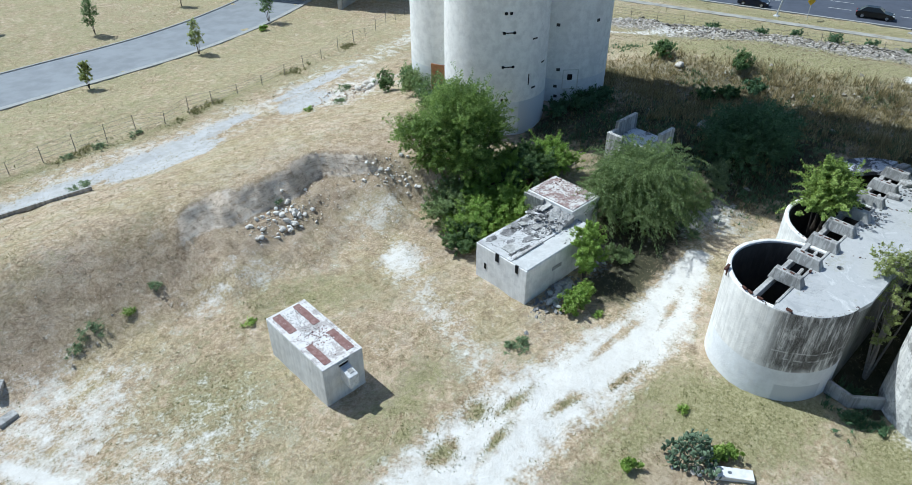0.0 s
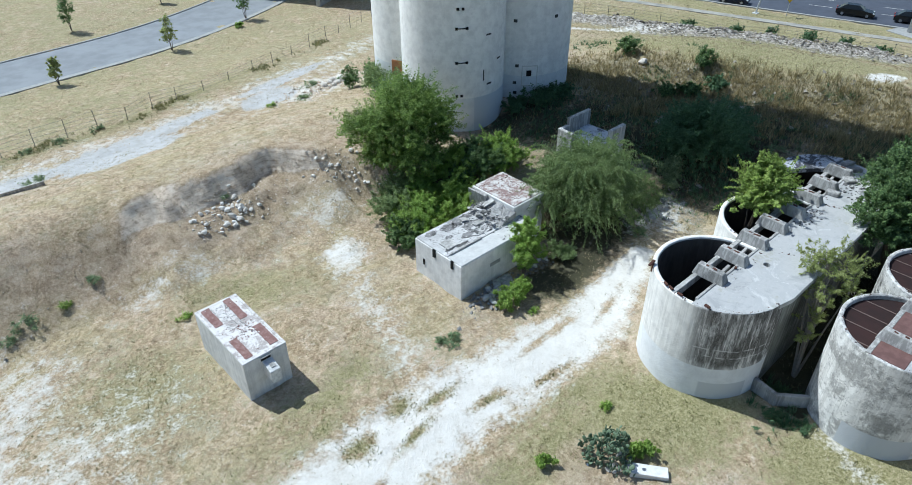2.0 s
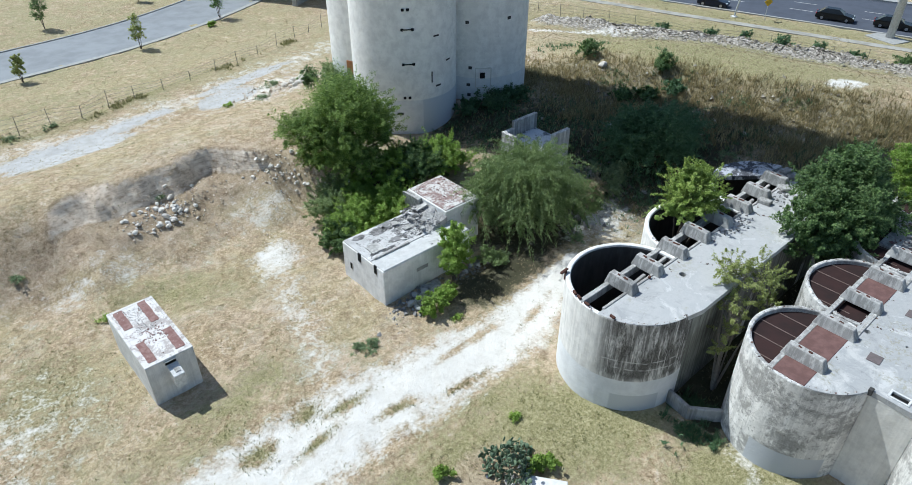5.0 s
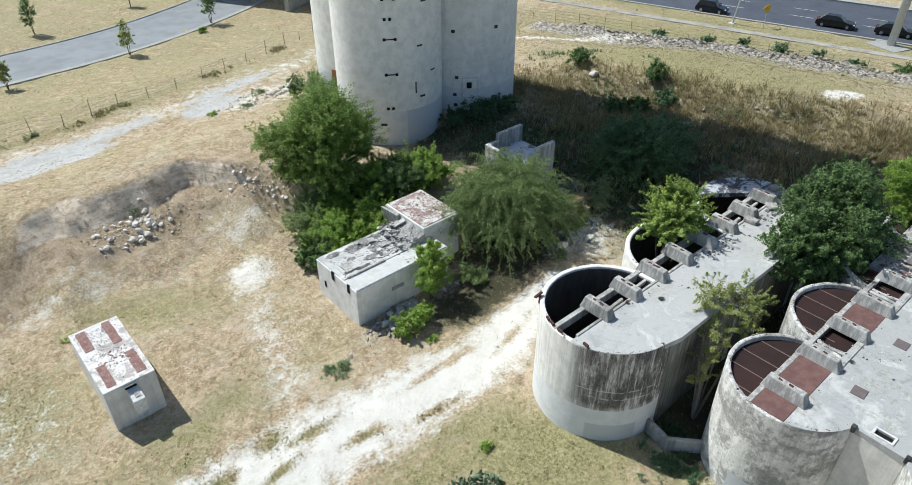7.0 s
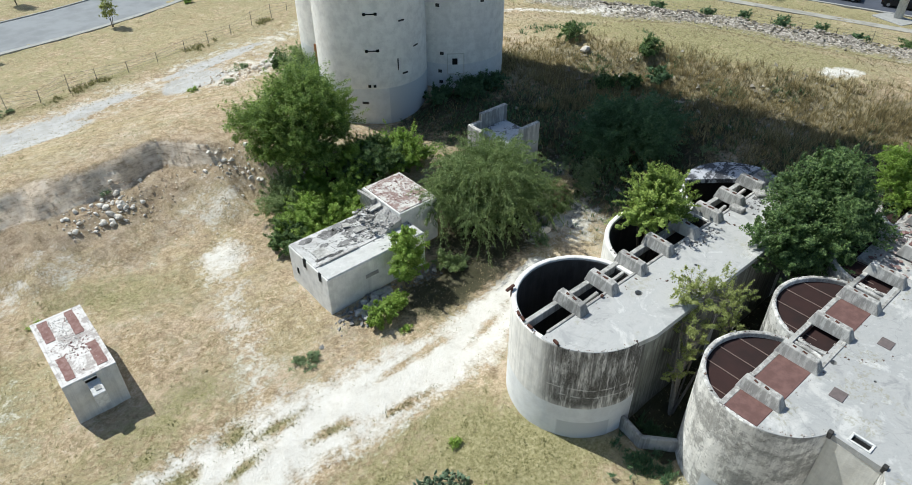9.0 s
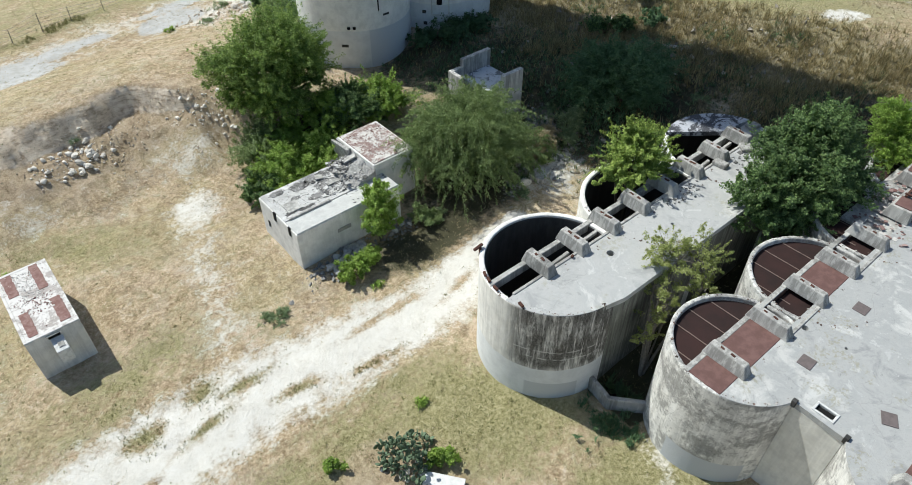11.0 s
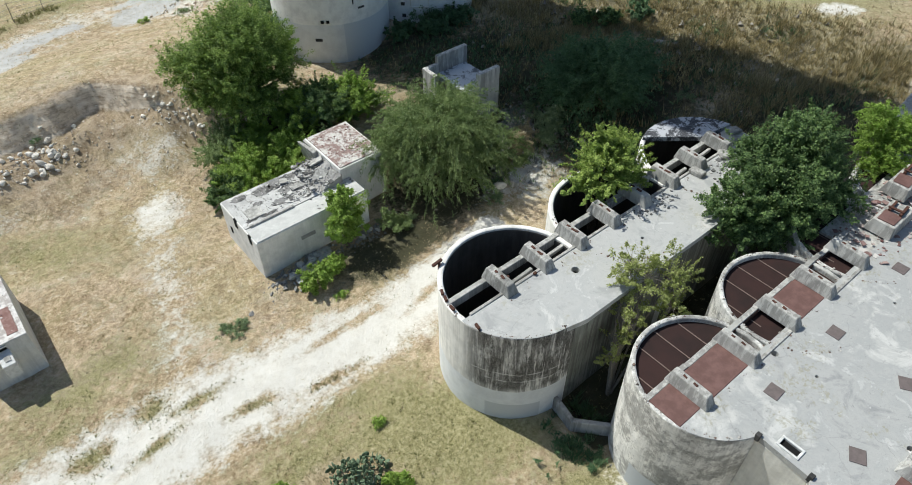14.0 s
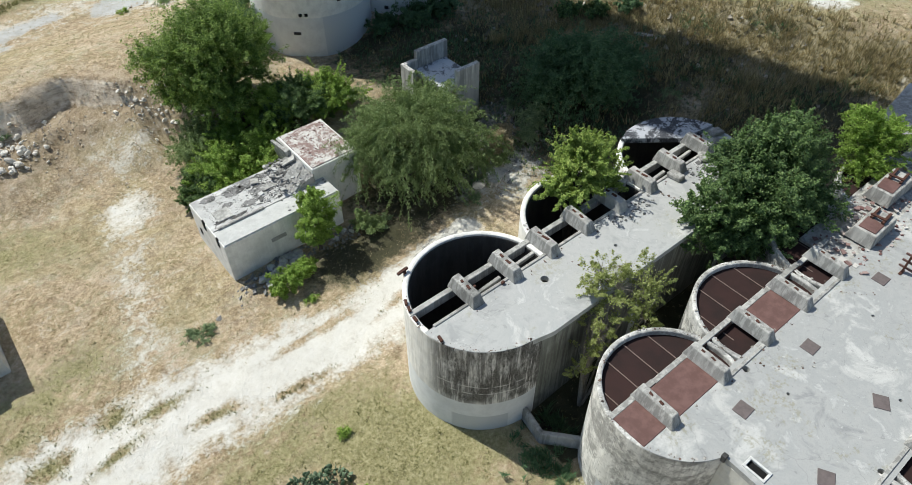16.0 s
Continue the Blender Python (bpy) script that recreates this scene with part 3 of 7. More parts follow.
def green_grass(x, y):
    m = 0.42 * blob(x, y, 15.5, 30.0, 6, 2.6, -25)
    m = np.maximum(m, 0.35 * blob(x, y, 16.5, 20.0, 3.0, 1.8, 10))
    for cx, cy, rx, ry, turn in ((13.9, 15.6, 1.5, 1.0, 0), (13.2, 17.6, 1.0, 0.8, 0), (16.9, 16.2, 1.3, 0.9, 10), (18.6, 15.3, 2.2, 0.5, -4), (16.4, 14.3, 2.2, 0.45, 12), (20.5, 13.4, 1.8, 0.45, -10), (10.2, 14.0, 2.4, 0.5, 10), (24.5, 10.6, 4.0, 1.2, -8)):
        m = np.maximum(m, 0.5 * blob(x, y, cx, cy, rx, ry, turn))
    m = np.maximum(m, 0.55 * blob(x, y, 20.5, 9.5, 6.5, 2.6, 5))
    m = np.maximum(m, 0.85 * blob(x, y, 82, 32, 18, 36, 15))
    m = np.maximum(m, 0.22 * ss(57, 61, y) * ss(62, 50, x))
    m = np.maximum(m, 1.0 * blob(x, y, 26.2, 6.8, 5.8, 4.2, -35))
    m = np.maximum(m, 0.95 * blob(x, y, 28.5, -1, 5, 4.5))
    m = np.maximum(m, 0.45 * blob(x, y, 7, 26, 6, 6))
    m = np.maximum(m, 0.35 * blob(x, y, 14, 19, 8, 3, 10))
    m = np.maximum(m, 0.9 * blob(x, y, 66, 25, 9, 20, 15))
    m = np.maximum(m, 0.6 * near_line(x, y, [(93, 60), (94, 42), (101, 20), (108, -3)], [4, 4, 4, 4]))
    return np.maximum(m, 0.4 * near_line(x, y, [(0, 57.5), (20, 59), (34, 63)], [1.6, 1.6, 1.6]))


def brown_brush(x, y):
    d = (x - 53.5) * 0.9 + (y - 23) * 0.35
    m = (1 - abs(d - 4.0) / 4.6) * ss(41, 34, y)
    m = np.maximum(m, 0.7 * blob(x, y, 47, 24, 17, 12))
    m = np.maximum(m, 0.6 * blob(x, y, 56, 13, 9, 8))
    return m


def bare_cut(x, y):
    """The raw faces of the bank, where the earth shows."""
    rim, cut = cut_rim(x, y)
    return cut * (1.15 - np.abs(rim + 0.72) / 0.8)


def brown_soil(x, y):
    """Reddish brown loose soil with dead twigs."""
    m = 0.8 * (1 - np.abs(y - np.interp(x, [-20, 10, 16, 24, 27], [37.2, 36.6, 37.0, 37.6, 35.0])) / 3.2) * ss(30, 26, x)
    m = np.maximum(m, 0.7 * blob(x, y, 27.5, 36.5, 3.5, 4.5, -30))
    m = np.maximum(m, 0.6 * blob(x, y, 26.5, 27.0, 3.5, 3.0))
    m = np.maximum(m, 0.45 * blob(x, y, 17.5, 34.5, 2.0, 1.5))
    m = np.maximum(m, 0.8 * blob(x, y, 40.0, 17.6, 3.0, 1.8, 30))
    return np.maximum(m, 1.4 * blob(x, y, 21.4, 7.2, 2.8, 1.9, -20))


def undergrowth_shade(x, y):
    """Dark soil and leaf litter round the trees, with the shade there and between the tanks painted in."""
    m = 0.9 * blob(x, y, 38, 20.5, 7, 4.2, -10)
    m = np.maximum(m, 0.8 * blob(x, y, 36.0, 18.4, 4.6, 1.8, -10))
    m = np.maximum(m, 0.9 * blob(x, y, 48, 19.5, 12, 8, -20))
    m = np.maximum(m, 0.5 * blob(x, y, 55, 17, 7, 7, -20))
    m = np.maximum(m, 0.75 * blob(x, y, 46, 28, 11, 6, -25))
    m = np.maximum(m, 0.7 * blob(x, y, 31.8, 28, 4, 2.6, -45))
    # floor of the gap between the tank groups: its shade as soil colour
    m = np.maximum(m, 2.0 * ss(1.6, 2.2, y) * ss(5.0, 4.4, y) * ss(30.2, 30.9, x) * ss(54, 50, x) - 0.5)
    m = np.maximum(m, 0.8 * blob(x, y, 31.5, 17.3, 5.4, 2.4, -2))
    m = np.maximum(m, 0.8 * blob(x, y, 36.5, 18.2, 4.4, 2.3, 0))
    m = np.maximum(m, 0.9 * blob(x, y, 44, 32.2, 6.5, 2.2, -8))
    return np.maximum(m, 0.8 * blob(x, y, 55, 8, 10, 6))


def concrete_pad(x, y):
    """Old grey paving that shows through on the track."""
    m = 0.9 * blob(x, y, 16.6, 52.2, 6.5, 3.4, 12)
    m = np.maximum(m, 0.38 * near_line(x, y, [(-10, 52.5), (4, 53.0), (12, 53.4), (20, 54.6), (26, 56.0)], [2.2, 2.2, 2.4, 2.0, 1.4]))
    m = np.maximum(m, 0.8 * blob(x, y, 35.5, 58.3, 7.5, 1.1, 13))
    return np.maximum(m, 0.75 * blob(x, y, 32, 55.0, 4.2, 2.4, 15))


def gravel(x, y):
    m = near_line(x, y, [(72, 49), (75.5, 43.5), (79, 36.5), (82.5, 29.5), (86, 20.5), (90, 8)], [3.2, 4.6, 4.6, 4.0, 3.6, 3.2])
    m = np.maximum(m, 0.6 * blob(x, y, 42.5, 19.6, 3.5, 2.5, 40))
    return m


def axis_steps(lo, hi, step, far, grow=1.065):
    mid = list(np.arange(lo, hi + step / 2, step))
    out, s = [], step
    a, b = lo, hi
    left, right = [], []
    while b < far:
        s *= grow
        a, b = a - s, b + s
        left.append(a), right.append(b)
    return np.array(left[::-1] + mid + right)


def curved(pts, n=8):
    """A smooth line through the points."""
    out = []
    p = [pts[0], *pts, pts[-1]]
    for i in range(1, len(p) - 2):
        for k in range(n):
            t = k / n
            a, b, c, d = (np.array(q, float) for q in p[i - 1 : i + 3])
            out.append(tuple(0.5 * (2 * b + (c - a) * t + (2 * a - 5 * b + 4 * c - d) * t * t + (3 * b - a - 3 * c + d) * t**3)))
    return out + [tuple(map(float, pts[-1]))]


NORTH_ROAD = curved([(-120, 70), (-40, 77), (0, 81), (16, 82.6), (30, 84.2), (42, 88), (55, 95), (75, 110), (110, 140)])
ROAD_X, ROAD_Y = [p[0] for p in NORTH_ROAD], [p[1] for p in NORTH_ROAD]


def rough_ground(x, y):
    """Small unevenness of the ground."""
    z = 0.14 * (lattice(x, y, 1.7, 5) - 0.5) + 0.09 * (lattice(x, y, 0.7, 6) - 0.5)
    bank = np.clip(brown_brush(x, y), 0, 1)
    z += bank * (0.5 * lattice(x, y, 1.3, 7) + 0.25 * lattice(x, y, 0.6, 8) - 0.35)
    ridge = near_line(x, y, [(72, 49), (75.5, 43.5), (79, 36.5), (82.5, 29.5), (86, 20.5), (90, 8)], [3.0, 4.2, 4.2, 3.8, 3.2, 2.8])
    z += np.clip(ridge, 0, 1) * (1.0 + 0.5 * lattice(x, y, 1.6, 9) + 0.25 * lattice(x, y, 0.6, 10))
    road = (x - 103) * 0.957 + (y - 23) * 0.29
    z -= 0.25 * ss(0.2, 1.6, road) * ss(15.3, 14.0, road)
    mid = np.interp(x, ROAD_X, ROAD_Y)
    return z - 0.25 * ss(4.4, 3.2, np.abs(y - mid) * 0.95) * ss(110, 90, x)


def ground_z(x, y):
    return float(height(x, y) + rough_ground(np.asarray(float(x)), np.asarray(float(y))))


gx, gy = axis_steps(-4, 68, 0.27, 2600), axis_steps(-6, 63, 0.27, 2600)
X, Y = np.meshgrid(gx, gy, indexing="ij")
Z = height(X, Y) + rough_ground(X, Y)
rng = np.random.default_rng(4)
inner = (np.abs(X - 33) < 40) & (np.abs(Y - 28) < 37)
Z = Z + inner * rng.normal(0, 0.012, Z.shape)
nx, ny = X.shape
ground_me = bpy.data.meshes.new("ground")
idx = np.arange(nx * ny).reshape(nx, ny)
quads = np.stack([idx[:-1, :-1], idx[1:, :-1], idx[1:, 1:], idx[:-1, 1:]], -1).reshape(-1, 4)
ground_me.from_pydata(np.stack([X, Y, Z], -1).reshape(-1, 3).tolist(), [], quads.tolist())
for key, fn in (("white_dirt", white_dirt), ("green_grass", green_grass), ("brown_brush", brown_brush), ("bare_cut", bare_cut), ("gravel", gravel), ("brown_soil", brown_soil), ("undergrowth_shade", undergrowth_shade), ("concrete_pad", concrete_pad)):
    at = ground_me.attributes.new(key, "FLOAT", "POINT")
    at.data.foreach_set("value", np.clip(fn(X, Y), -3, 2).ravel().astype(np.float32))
ground_me.shade_smooth()
ground = tagged(new("ground", ground_me), "dry straw-coloured grass over pale caliche soil", "ground", kind="structure")


def ground_material():
    m = mat("dry_grass_soil", 0.95)
    n = Nodes(m)
    n.b.inputs["Specular IOR Level"].default_value = 0.1
    huge, big, mid, fine, grain = n.noise(0.06, 3), n.noise(0.28, 5, 0.6), n.noise(1.3, 6, 0.65), n.noise(6.0, 6, 0.7), n.noise(26, 4, 0.7)
    straw = n.ramp(n.math("ADD", n.math("MULTIPLY", fine, 0.55), n.math("MULTIPLY", grain, 0.45)), (0.38, (0.235, 0.17, 0.10)), (0.46, (0.41, 0.315, 0.20)), (0.54, (0.55, 0.44, 0.30)), (0.62, (0.72, 0.595, 0.455)))
    soil = n.ramp(n.math("ADD", n.math("MULTIPLY", mid, 0.5), n.math("MULTIPLY", grain, 0.5)), (0.38, (0.45, 0.345, 0.25)), (0.5, (0.60, 0.485, 0.375)), (0.62, (0.76, 0.655, 0.555)))
    c = n.mix(n.step(n.math("ADD", n.math("MULTIPLY", big, 0.6), n.math("MULTIPLY", mid, 0.4)), 0.47, 0.60), straw, soil)
    c = n.mix(n.math("MULTIPLY", n.step(n.noise(0.16, 5, 0.65), 0.47, 0.60), 0.55), c, n.mix(0.5, c, (0.42, 0.39, 0.20)))
    c = n.mix(n.math("MULTIPLY", n.step(n.noise(0.22, 5, 0.7, distort=0.5), 0.50, 0.62), 0.6), c, n.mix(0.5, c, (0.66, 0.53, 0.40)))
    tufts = n.step(n.math("ADD", n.math("MULTIPLY", n.noise(2.6, 5, 0.7, distort=0.4), 0.6), n.math("MULTIPLY", n.noise(11, 4, 0.7), 0.4)), 0.47, 0.57)
    c = n.mix(n.math("MULTIPLY", tufts, 0.55), c, n.mix(n.step(n.noise(0.35, 4, 0.6), 0.42, 0.58), (0.22, 0.165, 0.11), (0.235, 0.215, 0.105)))
    mottle = n.noise(1.5, 8, 0.78, distort=0.8)
    c = n.mix(n.math("MULTIPLY", n.step(mottle, 0.50, 0.36), 0.75), c, n.mix(1.0, c, (0.60, 0.565, 0.52), "MULTIPLY"))
    c = n.mix(n.math("MULTIPLY", n.step(mottle, 0.54, 0.66), 0.5), c, (0.72, 0.65, 0.54))
    chips = n.math("MULTIPLY", n.step(n.cells(7.0), 0.24, 0.14), n.step(n.noise(0.7, 5, 0.7), 0.50, 0.62))
    c = n.mix(n.math("MULTIPLY", chips, 0.6), c, (0.76, 0.70, 0.60))
    ragged = n.math("ADD", n.math("MULTIPLY", n.math("SUBTRACT", mid, 0.5), 2.2), n.math("MULTIPLY", n.math("SUBTRACT", fine, 0.5), 1.6))
    ragged = n.math("ADD", ragged, n.math("MULTIPLY", n.math("SUBTRACT", big, 0.5), 1.4))
    olive = n.ramp(n.math("ADD", n.math("MULTIPLY", fine, 0.5), n.math("MULTIPLY", grain, 0.5)), (0.38, (0.14, 0.13, 0.055)), (0.5, (0.31, 0.285, 0.145)), (0.64, (0.52, 0.47, 0.29)))
    g = n.step(n.math("ADD", n.attr("green_grass"), n.math("MULTIPLY", ragged, 0.55)), -0.05, 0.5)
    c = n.mix(g, c, olive)
    earth = n.ramp(n.math("ADD", n.math("MULTIPLY", mid, 0.4), n.math("ADD", n.math("MULTIPLY", fine, 0.35), n.math("MULTIPLY", grain, 0.25))), (0.38, (0.22, 0.16, 0.105)), (0.5, (0.46, 0.355, 0.25)), (0.63, (0.70, 0.57, 0.44)))
    e = n.step(n.math("ADD", n.attr("brown_soil"), n.math("MULTIPLY", ragged, 0.5)), 0.0, 0.55)
    c = n.mix(n.math("MULTIPLY", e, 0.6), c, n.mix(n.math("MULTIPLY", n.step(mottle, 0.52, 0.40), 0.7), earth, n.mix(1.0, earth, (0.55, 0.50, 0.46), "MULTIPLY")))
    brush = n.ramp(n.math("ADD", n.math("MULTIPLY", mid, 0.4), n.math("MULTIPLY", grain, 0.6)), (0.36, (0.12, 0.105, 0.06)), (0.5, (0.27, 0.235, 0.145)), (0.66, (0.50, 0.44, 0.30)))
    b = n.step(n.math("ADD", n.attr("brown_brush"), n.math("MULTIPLY", ragged, 0.4)), 0.1, 0.6)
    c = n.mix(n.math("MULTIPLY", b, 0.85), c, brush)
    lime_patch = n.math("MULTIPLY", n.step(n.noise(0.55, 6, 0.7, distort=0.5), 0.56, 0.63), n.step(n.noise(3.5, 5, 0.7), 0.42, 0.56))
    c = n.mix(n.math("MULTIPLY", n.math("MULTIPLY", lime_patch, b), 0.75), c, (0.60, 0.56, 0.47))
    cut = n.step(n.math("ADD", n.attr("bare_cut"), n.math("MULTIPLY", ragged, 0.25)), 0.15, 0.45)
    c = n.mix(cut, c, n.ramp(n.math("ADD", n.math("MULTIPLY", n.noise(2.2, 6, 0.7, distort=0.4), 0.5), n.math("MULTIPLY", n.noise(1.4, 6, 0.75, stretch=(0.5, 0.5, 3.5)), 0.5)), (0.40, (0.42, 0.325, 0.235)), (0.5, (0.72, 0.60, 0.465)), (0.60, (0.86, 0.76, 0.63))))
    # soil colour darkened to hold the shade under trees and beside walls
    shaded_soil = n.ramp(n.math("ADD", n.math("MULTIPLY", mid, 0.5), n.math("MULTIPLY", grain, 0.5)), (0.36, (0.022, 0.024, 0.013)), (0.52, (0.050, 0.052, 0.030)), (0.70, (0.15, 0.135, 0.09)))
    c = n.mix(n.math("MULTIPLY", n.step(n.math("ADD", n.attr("undergrowth_shade"), n.math("MULTIPLY", ragged, 0.45)), 0.0, 0.45), 0.95), c, shaded_soil)
    stones = n.ramp(n.cells(5.0, "Color"), (0.15, (0.17, 0.155, 0.13)), (0.5, (0.34, 0.31, 0.265)), (0.9, (0.60, 0.56, 0.50)))
    c = n.mix(n.step(n.math("ADD", n.attr("gravel"), n.math("MULTIPLY", ragged, 0.4)), 0.1, 0.5), c, stones)
    pale = n.ramp(n.math("ADD", n.math("MULTIPLY", mid, 0.45), n.math("ADD", n.math("MULTIPLY", fine, 0.3), n.math("MULTIPLY", grain, 0.25))), (0.34, (0.60, 0.565, 0.50)), (0.5, (0.74, 0.71, 0.645)), (0.66, (0.82, 0.795, 0.745)))
    ruts = n.math("SUBTRACT", n.noise(1.0, 5, 0.6, stretch=(0.32, 2.0, 1.0), distort=0.3), 0.5)
    w = n.math("ADD", n.math("ADD", n.attr("white_dirt"), n.math("MULTIPLY", ragged, 0.5)), n.math("MULTIPLY", n.math("MULTIPLY", ruts, n.step(n.attr("white_dirt"), 0.0, 0.3)), 0.75))
    w = n.math("MULTIPLY", n.math("ADD", n.step(w, -0.10, 0.14), n.step(w, 0.04, 0.42)), 0.5)
    c = n.mix(w, c, pale)
    paving = n.mix(n.step(mid, 0.35, 0.7), (0.55, 0.545, 0.53), (0.46, 0.45, 0.42))
    c = n.mix(n.step(n.math("ADD", n.attr("concrete_pad"), n.math("MULTIPLY", ragged, 0.22)), 0.1, 0.25), c, paving)
    n.colour(c)
    n.bump(n.math("ADD", n.math("MULTIPLY", fine, 1.0), n.math("MULTIPLY", grain, 0.6)), 0.75, 0.10)
    return m


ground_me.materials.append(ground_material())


# ---------------------------------------------------------------- roads
def ribbon(pts, w0, w1, lift, thick=0.0):
    """A strip along a line on the ground, from w0 to w1 sideways of it."""
    fine = []
    for (ax, ay), (bx, by) in zip(pts, pts[1:]):
        k = max(1, int(math.hypot(bx - ax, by - ay) / 2.0))
        fine += [(ax + (bx - ax) * i / k, ay + (by - ay) * i / k) for i in range(k)]
    fine.append(pts[-1])
    v, f = [], []
    for i, (x, y) in enumerate(fine):
        dx, dy = np.subtract(fine[min(i + 1, len(fine) - 1)], fine[max(i - 1, 0)])
        s = math.hypot(dx, dy)
        px, py = -dy / s, dx / s
        for w in (w0, w1):
            xx, yy = x + px * w, y + py * w
            v.append((xx, yy, float(height(xx, yy)) + lift))
        for w in (w1, w0):
            xx, yy = x + px * w, y + py * w
            v.append((xx, yy, float(height(xx, yy)) + lift - 0.3 - thick))
    for i in range(len(fine) - 1):
        for k in range(4):
            f.append((4 * i + k, 4 * i + (k + 1) % 4, 4 * i + 4 + (k + 1) % 4, 4 * i + 4 + k))
    f += [(3, 2, 1, 0), tuple(4 * (len(fine) - 1) + k for k in range(4))]
    return v, f


solid("road_north", ribbon(NORTH_ROAD, -5.0, 4.6, 0.03), M_ASPHALT, "grey asphalt side road curving past the field", "road", kind="structure")
solid("kerb_north_far", ribbon(NORTH_ROAD, 4.6, 4.85, 0.14), M_KERB, "low concrete kerb along the side road", "kerb", kind="structure")
solid("kerb_north_near", ribbon(NORTH_ROAD, -5.7, -5.0, 0.09), M_KERB, "pale concrete gutter along the side road", "kerb", kind="structure")
bridge = thing("overpass", (56.0, 91.5, -1.2), "concrete overpass spanning the side road", "bridge")
for name, cx, cy, w, d, z0, z1, label in (("deck", 56.0, 91.5, 9.0, 34.0, 4.2, 5.2, "concrete bridge deck"), ("abutment", 59.2, 83.8, 9.5, 0.7, -2.2, 0.6, "pale concrete abutment wall"), ("pier", 52.0, 99.0, 1.2, 5.0, -2.2, 4.196, "concrete pier")):
    bm = box(-w / 2, w / 2, -d / 2, d / 2, z0, z1, 0.04)
    bmesh.ops.rotate(bm, cent=(0, 0, 0), matrix=Matrix.Rotation(radians(28), 3, "Z"), verts=bm.verts)
    bmesh.ops.translate(bm, vec=(cx, cy, 0), verts=bm.verts)
    part(name, bm, M_KERB, bridge, label)
EAST_ROAD = [(103 - 0.29 * 230, 23 + 0.957 * 230), (103, 23), (103 + 0.29 * 200, 23 - 0.957 * 200)]
solid("road_east", ribbon(EAST_ROAD, 0.0, 15.5, 0.04), M_ASPHALT_DARK, "dark asphalt highway with faint lane marks", "road", kind="structure")
solid("kerb_east", ribbon(EAST_ROAD, -0.4, 0.0, 0.12), M_KERB, "concrete kerb beside the highway", "kerb", kind="structure")
solid("pavement_east", ribbon(EAST_ROAD, -6.2, -4.9, 0.07), M_WALK, "pale concrete walkway between fence and highway", "pavement", kind="structure")


# ---------------------------------------------------------------- tall silos
def tall_silo(x, y, z0, top, label):
    t = thing("silo", (x, y, z0), label, "silo", "tall silos")
    part("wall", shell(x, y, 4.27, 4.27, 0.35, z0 - 1.2, top, n=96), M_TOWER, t, smooth=False).data.shade_smooth()
    part("roof", plate(disc_points(x, y, 4.0, 48), top - 0.5, top - 0.2), M_DECK, t)
    return t


def on_silo(x, y, ang, out=0.0):
    return x + (4.27 + out) * math.cos(radians(ang)), y + (4.27 + out) * math.sin(radians(ang))


def fixed_box(cx, cy, ang, z, w, h, d):
    """A box on a round wall, turned to its face."""
    bm = bmesh.new()
    bmesh.ops.create_cube(bm, size=1.0)
    bmesh.ops.scale(bm, vec=(d, w, h), verts=bm.verts)
    bmesh.ops.bevel(bm, geom=bm.edges, offset=min(w, h, d) * 0.15, segments=1, affect="EDGES")
    bmesh.ops.rotate(bm, cent=(0, 0, 0), matrix=Matrix.Rotation(radians(ang), 3, "Z"), verts=bm.verts)
    x, y = on_silo(cx, cy, ang, 0.0)
    bmesh.ops.translate(bm, vec=(x, y, z), verts=bm.verts)
    return bm


SILO_TOP = 49.5
mid_silo = tall_silo(40.59, 37.94, 2.2, SILO_TOP, "tall cream concrete silo with paired vents and grey base")
right_silo = tall_silo(48.44, 37.39, 2.2, SILO_TOP, "tall cream concrete silo with a boarded hatch")
left_silo = tall_silo(43.24, 45.43, 2.2, SILO_TOP, "tall cream concrete silo with an orange boarded opening")
# paired vents: dark stubs joined by a bar
for z, ang, kind in ((4.75, 234, 0), (7.46, 236.5, 1), (10.13, 236.5, 1), (11.6, 235, 0), (13.0, 236.5, 1), (15.8, 236, 1), (18.6, 236, 1), (21.4, 236, 1)):
    for s in (-1, 1):
        part("vent", fixed_box(40.59, 37.94, ang + s * (5.4 if kind else 2.6), z, 0.21, 0.20, 0.16), M_BLACK, mid_silo, "dark square vent stub")
    if kind:
        part("vent_bar", fixed_box(40.59, 37.94, ang, z, 0.62, 0.07, 0.12), M_BLACK, mid_silo, "dark bar between vents")
for ang, z, h in ((262, 6.2, 0.9), (268, 9.4, 0.12), (274, 12.6, 0.12), (286, 7.2, 0.12), (270, 5.4, 0.14), (226, 3.4, 0.2)):
    part("scar", fixed_box(40.59, 37.94, ang, z, 0.10 if h > 0.5 else 0.5, h, 0.05), M_INNER, mid_silo, "dark scar in the concrete")
for w, h, dz, da in ((1.35, 0.08, 0.95, 0), (1.35, 0.08, -0.75, 0), (0.08, 1.7, 0.1, -8.9), (0.08, 1.7, 0.1, 8.9)):
    part("hatch_frame", fixed_box(48.44, 37.39, 233 + da, 4.45 + dz, w, h, 0.10), M_FACE, right_silo, "concrete hatch surround")
part("hatch_hole", fixed_box(48.44, 37.39, 232, 4.75, 0.42, 0.5, 0.14), M_BLACK, right_silo, "dark broken opening")
